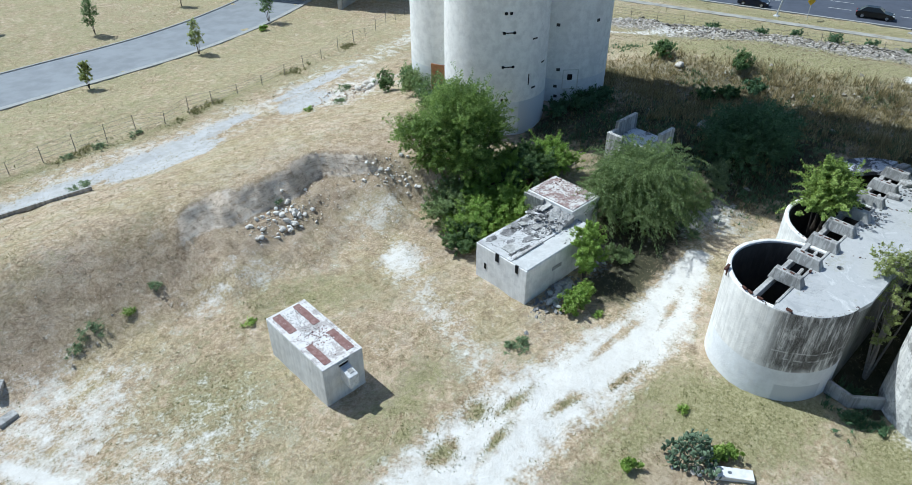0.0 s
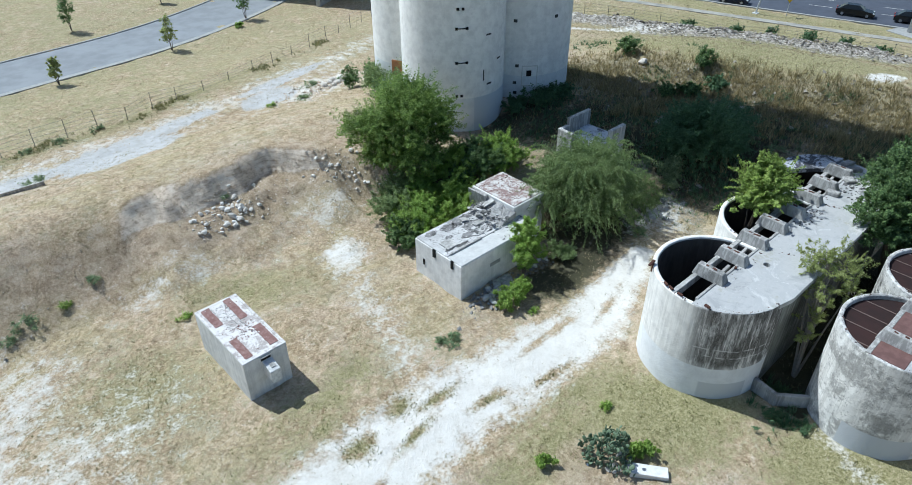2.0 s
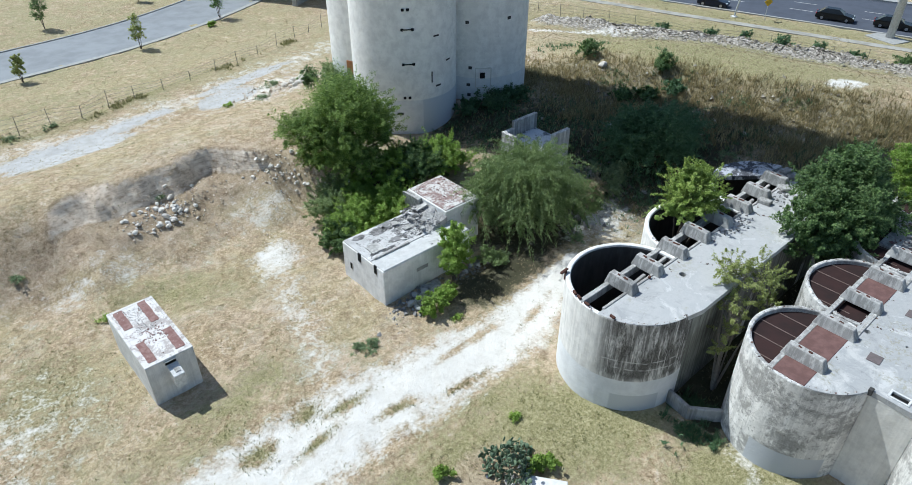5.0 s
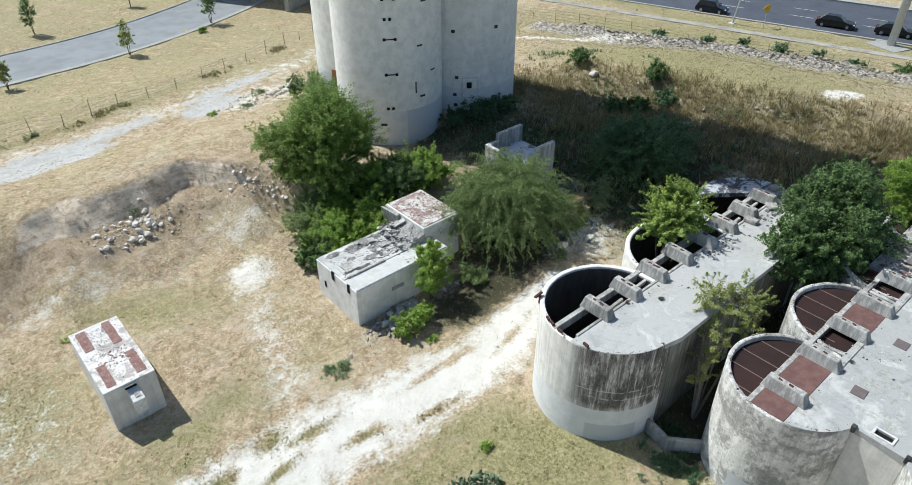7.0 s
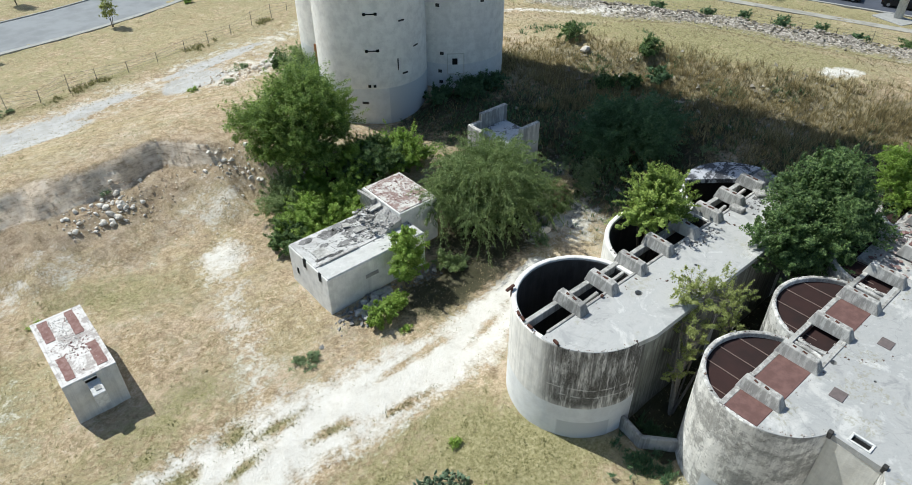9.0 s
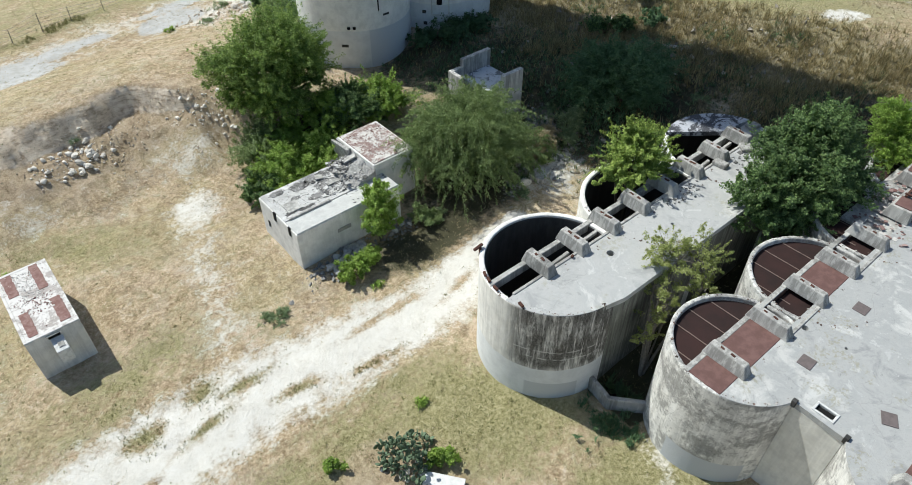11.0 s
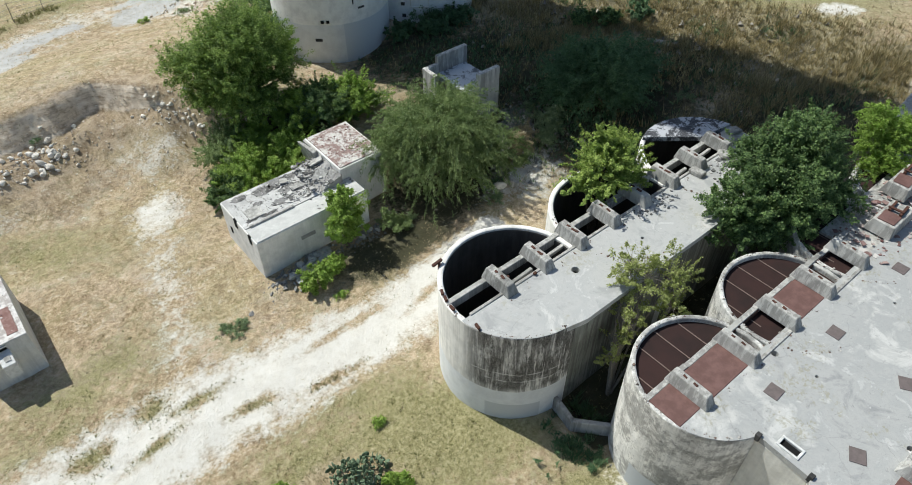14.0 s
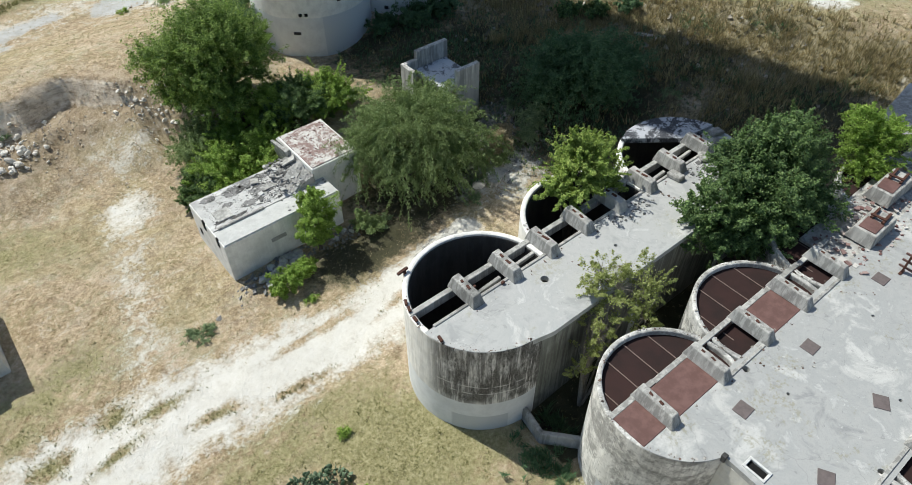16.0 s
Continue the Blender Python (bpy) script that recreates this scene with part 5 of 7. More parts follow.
part("roof_mound", heap(29.0, 30.74, 21.35, 24.1, RZ + 0.07, 0.62, 51), concrete("roof_rubble_mix", (0.40, 0.39, 0.375), (0.07, 0.068, 0.065), 0, 1.0), ruin, "heap of broken concrete and roofing")
for x, y, w, d, rz, tx, ty, z in ((29.9, 22.3, 0.9, 0.6, 0.4, 0.25, -0.3, 0.42), (30.3, 23.4, 0.8, 0.5, -0.3, -0.2, -0.35, 0.52), (29.3, 23.2, 0.7, 0.5, 0.9, 0.15, 0.1, 0.22), (28.6, 22.6, 0.9, 0.35, 0.1, 0.1, 0.1, 0.14), (28.2, 23.5, 0.6, 0.45, 1.2, 0.0, 0.15, 0.12), (30.4, 21.8, 0.6, 0.4, 0.6, 0.3, -0.3, 0.5)):
    bm = box(-w / 2, w / 2, -d / 2, d / 2, -0.04, 0.04, 0.01, 0.0, 0.02)
    bmesh.ops.rotate(bm, cent=(0, 0, 0), matrix=Euler((tx, ty, rz)).to_matrix(), verts=bm.verts)
    bmesh.ops.translate(bm, vec=(x, y, RZ + z), verts=bm.verts)
    part("broken_slab", bm, M_CURB, ruin, "tilted broken roof slab")
bm = box(-0.1, 0.1, -0.75, 0.75, -0.7, 0.7, 0.02, 0.0, 0.05)
bmesh.ops.rotate(bm, cent=(0, 0, 0), matrix=Euler((0.05, -0.2, 0.12)).to_matrix(), verts=bm.verts)
bmesh.ops.translate(bm, vec=(30.58, 24.6, 2.62), verts=bm.verts)
part("leaning_slab", bm, M_CURB, ruin, "cracked wall slab leaning outward")
for k, (x, y, rx, ry) in enumerate(((25.6, 23.7, 0.5, 0.25), (26.9, 23.5, 0.7, 0.4), (28.1, 22.8, 0.7, 0.5), (27.2, 22.1, 0.5, 0.3), (28.6, 23.7, 0.6, 0.3), (25.4, 21.75, 0.4, 0.2), (29.3, 21.9, 0.5, 0.35), (26.2, 22.7, 0.35, 0.2), (27.7, 23.6, 0.5, 0.3), (26.3, 21.6, 0.6, 0.15))):
    edge = random.Random(k)
    rim = [(x + rx * edge.uniform(0.6, 1.1) * math.cos(6.283 * i / 29), min(24.06, y + ry * edge.uniform(0.6, 1.1) * math.sin(6.283 * i / 29))) for i in range(29)]
    part("felt_patch", plate(rim, RZ + 0.072, RZ + 0.09), M_TAR, ruin, "black torn roofing felt")
part("roof_curb", box(25.0, 27.6, 21.22, 21.36, RZ + 0.05, RZ + 0.16, 0.02), M_CURB, ruin, "broken low curb")
part("roof_hatch", box(25.25, 26.1, 21.7, 22.6, RZ + 0.07, RZ + 0.14, 0.02), M_CURB, ruin, "collapsed roof hatch")


# ---------------------------------------------------------------- concrete stand with tall cheeks
M_STAND = concrete("streaked_stand_concrete", (0.74, 0.72, 0.68), (0.28, 0.27, 0.26), 0.45, 0.8)
stand = thing("concrete_stand", (41.8, 23.8, 1.6), "weathered concrete stand with three upright wall slabs", "structure")
part("tall_slab", box(40.75, 43.2, 25.3, 25.62, 1.4, 5.05, 0.03), M_STAND, stand, "tall weathered slab")
part("side_slab", box(39.65, 40.8, 25.25, 25.55, 1.4, 4.55, 0.03), M_STAND, stand, "lower weathered slab")
part("return_slab", box(39.6, 39.9, 24.2, 25.24, 1.4, 4.55, 0.03), M_STAND, stand, "weathered return slab")
part("right_slab", box(41.3, 43.05, 22.0, 22.32, 0.9, 5.0, 0.03), M_STAND, stand, "tall weathered slab")
part("platform", box(40.5, 43.0, 22.33, 25.28, 3.6, 3.95, 0.03), patched("blue_grey_platform", (0.58, 0.60, 0.63), (0.16, 0.165, 0.175), 1.3, 0.52, 0.57), stand, "stained concrete platform")
part("pedestal", box(40.9, 42.8, 22.6, 25.0, 0.9, 3.58, 0.03), M_STAND, stand, "concrete pedestal")


# ---------------------------------------------------------------- plants
def leaf_cloud(centres, ways, reach, thick, count, size, rng, long=1.6, hang=0.0):
    """Leaves of four corners each, set along sprays that start at centres and run along ways."""
    pick = rng.integers(0, len(centres), count)
    k = rng.random(count)
    p = centres[pick] + ways[pick] * (reach[pick] * k)[:, None]
    p[:, 2] -= hang * reach[pick] * k * k * 0.6
    p = p + np.clip(rng.normal(size=(count, 3)), -2, 2) * (thick[pick] * (1.15 - 0.7 * k))[:, None]
    a = ways[pick] * 0.5 + rng.normal(size=(count, 3)) * (0.8, 0.8, 0.5)
    a[:, 2] -= hang
    if hang:
        a /= np.linalg.norm(a, axis=1)[:, None]
        b = np.cross(a, rng.normal(size=(count, 3)) + (0, 0, 0.8))
    else:
        # the leaves of one spray lie much alike, so that whole sprays catch the light or turn from it
        lie = ways * 0.7 + rng.normal(size=ways.shape) * 0.35 + (0, 0, 0.75)
        up = (lie / np.linalg.norm(lie, axis=1)[:, None])[pick] + rng.normal(size=(count, 3)) * 0.38
        up /= np.linalg.norm(up, axis=1)[:, None]
        a -= up * (a * up).sum(1)[:, None]
        a /= np.linalg.norm(a, axis=1)[:, None] + 1e-9
        b = np.cross(up, a)
    b /= np.linalg.norm(b, axis=1)[:, None] + 1e-9
    n = np.cross(a, b)
    s = size * rng.uniform(0.6, 1.35, count)[:, None]
    v = np.stack([p - a * s * long * 0.5, p + b * s * 0.5 + n * s * 0.12, p + a * s * long * 0.5, p - b * s * 0.5 + n * s * 0.12], 1)
    return v.reshape(-1, 3), np.arange(count * 4).reshape(-1, 4)


def sprays(clumps, per, rng, length=0.5, thick=0.13):
    """Leafy sprays over big clumps (x, y, z, rx, ry, rz): where they start, their way, length and thickness."""
    c, w, l, r = [], [], [], []
    for x, y, z, rx, ry, rz in clumps:
        mean = (rx * ry * rz) ** 0.3333
        m = max(8, int(per * 1.7 * mean**2))
        d = rng.normal(size=(m, 3))
        d /= np.linalg.norm(d, axis=1)[:, None]
        d[:, 2] = np.where(d[:, 2] < -0.4, -d[:, 2], d[:, 2])
        lobe = rng.normal(size=(4, 3))
        wave = np.clip(1 + 0.24 * np.sin(3.2 * d @ lobe.T).sum(1)[:, None], 0.45, 1.5)
        k = rng.uniform(0.35, 0.92, m)[:, None] * wave
        c.append(np.array([x, y, z]) + d * k * (rx, ry, rz))
        way = d + rng.normal(size=(m, 3)) * 0.45 + (0, 0, 0.25)
        w.append(way / np.linalg.norm(way, axis=1)[:, None])
        l.append(mean * length * rng.uniform(0.4, 1.3, m))
        r.append(thick * 0.72 * (0.6 + 0.4 * mean) * rng.uniform(0.6, 1.5, m))
    return np.concatenate(c), np.concatenate(w), np.concatenate(l), np.concatenate(r)


def plant(name, base, clumps, leaves, count, size, label, category, seed, trunk=0.14, bark=None, per=48, long=1.6, hang=0.0, group="", tuft=0.13, limbs=True, spread=0.5, twigs=9):
    """A tree or bush: tapered trunk and limbs to its clumps, crown of small leaves. clumps are relative to the base."""
    if long < 3 and count > 2000:
        count, size = int(count * 2.3), size * 0.60
    elif long < 3:
        count, size = int(count * 1.5), size * 0.74
    rg = np.random.default_rng(seed)
    bx, by = base[0], base[1]
    bz = base[2] if len(base) > 2 else ground_z(bx, by)
    t = thing(name, (bx, by, bz), label, category, group)
    world_clumps = [(bx + x, by + y, bz + z, rx, ry, rz) for x, y, z, rx, ry, rz in clumps]
    c, ways, reach, r = sprays(world_clumps, per, rg, spread, tuft)
    if limbs:
        pieces = []
        for x, y, z, rx, ry, rz in world_clumps:
            mid = Vector((bx + (x - bx) * 0.35 + rg.normal() * 0.12, by + (y - by) * 0.35 + rg.normal() * 0.12, bz + (z - bz) * 0.55))
            pieces.append(tube([(bx + rg.normal() * trunk * 0.3, by + rg.normal() * trunk * 0.3, bz - 0.2), tuple(mid), (x, y, z)], [trunk, trunk * 0.65, trunk * 0.25]))
            near = np.argsort(np.linalg.norm(c - np.array([x, y, z]), axis=1))[:twigs]
            for i in near:
                pieces.append(tube([(x, y, z), tuple((np.array([x, y, z]) + c[i]) / 2 + rg.normal(size=3) * 0.05), tuple(c[i])], [trunk * 0.28, trunk * 0.18, trunk * 0.06], 4))
        part("trunk", merged(pieces), bark or M_BARK, t, "branching trunk")
    part("crown", leaf_cloud(c, ways, reach, r, count, size, rg, long, hang), leaves, t, "crown of small leaves" if limbs else "mound of small leaves")
    return t


# the large tree on the bank
plant("tree", (30.4, 31.3), [(-2.4, 2.2, 2.6, 1.7, 1.6, 1.4), (1.6, 2.2, 3.4, 1.6, 1.6, 1.4), (0, 0, 3.9, 2.4, 2.4, 2.0), (-1.6, 1.2, 2.6, 1.7, 1.6, 1.5), (1.5, -0.5, 3.0, 1.7, 1.8, 1.6), (-1.1, -1.3, 2.2, 1.6, 1.4, 1.4), (0.6, 1.3, 3.6, 1.5, 1.5, 1.6), (2.2, 0.9, 2.2, 1.4, 1.4, 1.3), (-1.8, -0.6, 1.4, 1.3, 1.3, 1.1), (1.7, -1.3, 1.9, 0.9, 0.8, 0.8), (-1.3, -1.7, 1.1, 1.3, 1.1, 1.0), (0.1, -2.0, 1.3, 1.1, 1.0, 0.9), (-2.6, 0.6, 1.3, 1.2, 1.1, 1.0)],
      L_BANK, 66000, 0.12, "large dense dark green tree on the earth bank", "tree", 11, 0.24, per=50, tuft=0.12, spread=0.6)
# shrubs round the ruined building
for i, (x, y, s, h, lf) in enumerate(((28.1, 27.0, 1.9, 1.5, L_BRIGHT), (30.2, 26.3, 1.5, 1.7, L_BRIGHT), (27.9, 29.6, 1.6, 1.8, L_FEATHER), (29.4, 28.9, 1.2, 1.3, L_BRIGHT), (33.4, 28.0, 1.7, 1.4, L_OAK), (35.4, 27.2, 1.5, 1.3, L_BRIGHT), (32.0, 28.3, 1.3, 1.4, L_BRIGHT), (26.3, 26.4, 1.2, 0.9, L_OAK))):
    plant("bush", (x, y), [(0, 0, h * 0.7, s, s, h * 0.8), (0.5 * s, -0.4 * s, h * 0.45, s * 0.7, s * 0.7, h * 0.6), (-0.6 * s, 0.3 * s, h * 0.4, s * 0.7, s * 0.7, h * 0.5), (0.1, 0.2, h * 1.15, s * 0.55, s * 0.55, h * 0.55)], lf, int(10000 * s), 0.11, "leafy green shrub beside the ruined building", "bush", 20 + i, 0.06, group="shrubs by the ruin", tuft=0.11, spread=0.7)
# small tree against the ruin's wall
plant("tree", (29.3, 19.1), [(0, 0, 2.3, 1.05, 0.95, 0.95), (0.2, 0.1, 3.2, 0.65, 0.6, 0.75), (-0.6, -0.1, 1.7, 0.65, 0.6, 0.55), (0.6, 0, 1.5, 0.65, 0.6, 0.6), (0.1, -0.1, 0.9, 0.6, 0.5, 0.5)], L_BRIGHT, 8000, 0.115, "small bright green tree against the ruin's wall", "tree", 31, 0.07)
plant("bush", (26.9, 17.7), [(0, 0, 0.6, 1.0, 0.8, 0.65), (0.9, 0.3, 0.5, 0.7, 0.6, 0.5), (-0.9, -0.1, 0.35, 0.6, 0.5, 0.4)], L_BRIGHT, 5000, 0.12, "low bright green bush in the rubble", "bush", 32, 0.03)
plant("bush", (31.9, 18.6), [(0, 0, 0.5, 0.8, 0.75, 0.6), (0.4, -0.2, 0.35, 0.6, 0.6, 0.4)], L_FEATHER, 2600, 0.11, "low dull green bush in the shade", "bush", 33, 0.03)
# feathery trees
plant("tree", (37.0, 20.6), [(0, 0, 3.2, 2.8, 2.6, 1.6), (2.9, -1.9, 1.0, 1.5, 1.3, 0.9), (-2.9, 1.2, 1.5, 1.6, 1.5, 1.1), (-2.0, 0.5, 2.3, 1.9, 1.8, 1.4), (1.8, -1.0, 1.9, 1.7, 1.6, 1.3), (0.2, -1.9, 1.6, 1.9, 1.3, 1.2), (-1.0, 1.6, 2.6, 1.6, 1.5, 1.2), (1.2, 1.2, 2.8, 1.6, 1.5, 1.2), (-1.6, -1.5, 1.2, 1.5, 1.3, 1.0)], L_FEATHER, 150000, 0.036, "spreading feathery olive-green tree with drooping twigs", "tree", 41, 0.2, per=40, long=4.5, hang=0.95, tuft=0.085, spread=1.15)
plant("tree", (48.6, 18.8), [(0, 0, 1.9, 3.2, 2.6, 1.9), (-2.0, 0.4, 1.4, 2.0, 1.8, 1.3), (2.0, -0.6, 1.5, 2.2, 1.9, 1.4), (0.2, 1.4, 1.9, 2.2, 1.8, 1.5), (0.3, -1.8, 1.0, 2.0, 1.4, 1.0)], L_SHADE, 85000, 0.05, "wide rounded feathery dull green tree", "tree", 42, 0.2, per=52, long=3.6, hang=0.4, tuft=0.11, spread=0.7)
# trees among the tanks
plant("tree", (38.3, 9.6, 0.2), [(0, 0, 6.4, 1.5, 1.2, 1.2), (-1.0, 0.2, 5.9, 0.9, 0.9, 0.7), (0.9, -0.2, 6.8, 0.9, 0.9, 0.8), (0.2, 0.3, 7.5, 0.7, 0.6, 0.8), (1.0, -0.7, 5.9, 0.8, 0.7, 0.6)], L_LIME, 14000, 0.12, "yellow-green tree growing out of an open tank", "tree", 43, 0.14, tuft=0.10, spread=0.85)
plant("tree", (33.0, 3.5, 0.1), [(2.2, 0.8, 5.6, 1.6, 1.1, 0.8), (3.3, 0.3, 5.3, 1.1, 0.9, 0.6), (1.5, 1.4, 6.3, 1.0, 0.8, 0.6), (0.9, 0.7, 5.0, 0.8, 0.7, 0.5), (2.6, -0.4, 4.6, 0.9, 0.7, 0.6), (0.0, 0.2, 3.9, 0.7, 0.5, 0.6), (-0.4, 0.0, 3.1, 0.5, 0.45, 0.4), (0.8, 0.2, 4.4, 0.6, 0.5, 0.4)], L_SPARSE, 5600, 0.095, "thin yellow-green tree with bare pale twigs in the gap", "tree", 44, 0.08, M_PALEBARK, per=24, tuft=0.10, spread=0.7, twigs=34)
plant("tree", (44.4, 3.3, 0.1), [(-3.6, 0.3, 5.2, 1.3, 1.1, 1.0), (-2.9, 0.9, 6.3, 1.4, 1.2, 1.0), (-1.2, 1.3, 7.4, 1.5, 1.3, 1.1), (0, 0, 6.6, 2.6, 1.9, 1.9), (-2.0, 0.3, 5.7, 1.5, 1.3, 1.2), (1.5, 0.1, 6.7, 1.4, 1.3, 1.3), (0.5, 0.6, 8.1, 1.5, 1.3, 1.2), (-1.2, -0.8, 5.4, 1.4, 1.2, 1.1), (1.8, 0.8, 7.6, 1.3, 1.2, 1.1), (-2.0, 0.0, 4.6, 1.1, 1.0, 0.8), (0.6, -1.2, 6.0, 1.5, 1.2, 1.0)], L_OAK, 70000, 0.12, "tall dark green tree rising between the tank blocks", "tree", 45, 0.28, per=48, tuft=0.12, spread=0.62)
plant("tree", (50.8, 2.5, 0.1), [(0, 0, 6.2, 1.6, 1.2, 1.0), (1.2, -0.4, 6.3, 1.3, 1.0, 0.9), (-0.8, -0.7, 5.6, 1.2, 0.9, 0.8), (0.4, 0.5, 7.0, 1.1, 0.9, 0.8)], L_BRIGHT, 22000, 0.05, "light feathery tree behind the dark tree", "tree", 46, 0.14, long=3.4, hang=0.3, per=46, tuft=0.1, spread=0.7)
# saplings in the field
for i, (x, y, s, lf) in enumerate(((25.9, 93.7, 1.25, L_OAK), (32.2, 78.2, 1.1, L_SPARSE), (18.9, 76.1, 0.85, L_SPARSE), (44.7, 83.3, 1.3, L_OAK), (39.6, 98.5, 1.1, L_OAK), (3.0, 98.0, 1.2, L_OAK), (54.0, 101.0, 1.1, L_OAK), (16, 104, 1.2, L_OAK))):
    plant("sapling", (x, y), [(0, 0, 1.9 * s, 0.75 * s, 0.75 * s, 0.8 * s), (0.1, 0, 2.8 * s, 0.5 * s, 0.5 * s, 0.7 * s), (-0.2, 0.1, 1.2 * s, 0.6 * s, 0.6 * s, 0.5 * s)], lf, 1100, 0.17, "young planted roadside tree with a thin stem", "sapling", 60 + i, 0.05, group="roadside saplings")
# bushes about the bank and the far verge
for i, (x, y, s, h, lf) in enumerate(((58.4, 32.7, 1.0, 1.1, L_OAK), (59.9, 25.6, 1.0, 1.0, L_OAK), (55.0, 25.8, 0.9, 0.9, L_OAK), (56.5, 24.5, 0.9, 0.8, L_OAK), (58.4, 23.2, 0.8, 0.7, L_SHADE), (46.2, 32.6, 1.5, 0.9, L_SHADE), (48.3, 32.4, 1.2, 0.8, L_SHADE), (43.7, 33.3, 1.0, 0.6, L_SHADE), (90.0, 14.5, 1.3, 1.0, L_OAK), (82.0, 39.5, 0.9, 0.9, L_SHADE), (84.6, 34.5, 0.9, 0.9, L_SHADE), (86.4, 31.0, 0.8, 1.1, L_SHADE), (85.6, 26.4, 0.9, 0.9, L_SHADE), (87.2, 23.0, 0.9, 0.8, L_SHADE), (88.6, 19.6, 0.9, 0.7, L_SHADE), (42.3, 80.7, 0.5, 0.4, L_BRIGHT), (39.9, 48.6, 1.0, 1.8, L_OAK), (38.2, 45.8, 1.2, 1.9, L_FEATHER), (38.8, 50.8, 0.8, 1.5, L_OAK), (36.6, 41.2, 1.7, 1.6, L_OAK), (35.6, 38.6, 1.6, 1.6, L_OAK))):
    plant("bush", (x, y), [(0, 0, h * 0.6, s, s, h * 0.75), (0.5 * s, 0.2 * s, h * 0.4, s * 0.7, s * 0.6, h * 0.5), (-0.5 * s, -0.2 * s, h * 0.45, s * 0.6, s * 0.7, h * 0.5)], lf, int(2200 * s), 0.15, "rounded green bush in dry grass", "bush", 80 + i, 0.04, group="bushes on the bank", limbs=False)


# ---------------------------------------------------------------- rocks
def rock_mesh(seed, squash=0.75):
    bm = bmesh.new()
    bmesh.ops.create_icosphere(bm, subdivisions=2, radius=0.5)
    rg = random.Random(seed)
    cuts = [(Vector([rg.gauss(0, 1) for _ in range(3)]).normalized(), rg.uniform(0.28, 0.42)) for _ in range(9)]
    for v in bm.verts:
        for n, d in cuts:
            k = v.co.dot(n)
            if k > d:
                v.co -= n * (k - d) * 0.9
        v.co.z *= squash
    me = bpy.data.meshes.new("rock")
    bm.to_mesh(me)
    bm.free()
    return me


ROCKS = [rock_mesh(k) for k in range(5)]
GREYROCKS = [rock_mesh(k + 9, 0.6) for k in range(4)]
for me in ROCKS:
    me.materials.append(M_ROCK)
for me in GREYROCKS:
    me.materials.append(M_RUBBLE)


def rocks(cx, cy, rx, ry, turn, count, s0, s1, seed, label, group, meshes=ROCKS, name="rock"):
    rg = random.Random(seed)
    c, s = math.cos(radians(turn)), math.sin(radians(turn))
    for _ in range(count):
        u, w = rg.gauss(0, 0.5) * rx, rg.gauss(0, 0.5) * ry
        x, y = cx + u * c - w * s, cy + u * s + w * c
        k = s0 + (s1 - s0) * rg.random() ** 2.5
        ob = new(name, rg.choice(meshes))
        ob.location = (x, y, ground_z(x, y) + 0.16 * k)
        ob.rotation_euler = (rg.uniform(-0.4, 0.4), rg.uniform(-0.4, 0.4), rg.uniform(0, 6.3))
        ob.scale = (k, k * rg.uniform(0.7, 1.0), k * rg.uniform(0.7, 1.0))
        tagged(ob, label, "rock", group)


rocks(18.2, 36.6, 2.3, 1.5, 14, 120, 0.10, 0.58, 1, "pale limestone rock at the foot of the bank", "rocks at the bank's foot")
rocks(26.4, 34.8, 2.6, 1.1, -52, 75, 0.10, 0.48, 2, "pale limestone rock on the slope", "rocks on the slope")
rocks(28.6, 31.0, 1.4, 0.8, -40, 22, 0.15, 0.5, 3, "pale limestone rock on the slope", "rocks on the slope")
rocks(38.8, 53.8, 1.3, 1.1, 20, 26, 0.4, 1.3, 4, "large pale boulder heaped beside the track", "boulders by the track")
rocks(26.8, 19.1, 1.7, 0.75, 12, 55, 0.15, 0.9, 5, "grey concrete rubble lump by the ruin", "rubble by the ruin", GREYROCKS, "rubble")
rocks(31.0, 19.3, 0.8, 0.4, 10, 7, 0.3, 0.9, 6, "grey concrete rubble lump by the ruin", "rubble by the ruin", GREYROCKS, "rubble")
rocks(57.5, 30.2, 0.4, 0.3, 0, 2, 0.8, 1.6, 7, "pale boulder in dry grass", "boulders on the bank")
rocks(42.5, 19.6, 2.2, 1.5, 40, 26, 0.15, 0.6, 8, "pale broken stone in the shade", "stones in the shade", GREYROCKS)
rocks(39.6, 17.2, 0.7, 0.4, 20, 6, 0.3, 1.0, 9, "pale broken slab beside the tree", "slabs by the tree")
rocks(21.9, 6.6, 1.0, 0.7, -30, 12, 0.15, 0.5, 10, "reddish broken stone by the cactus", "stones by the cactus")


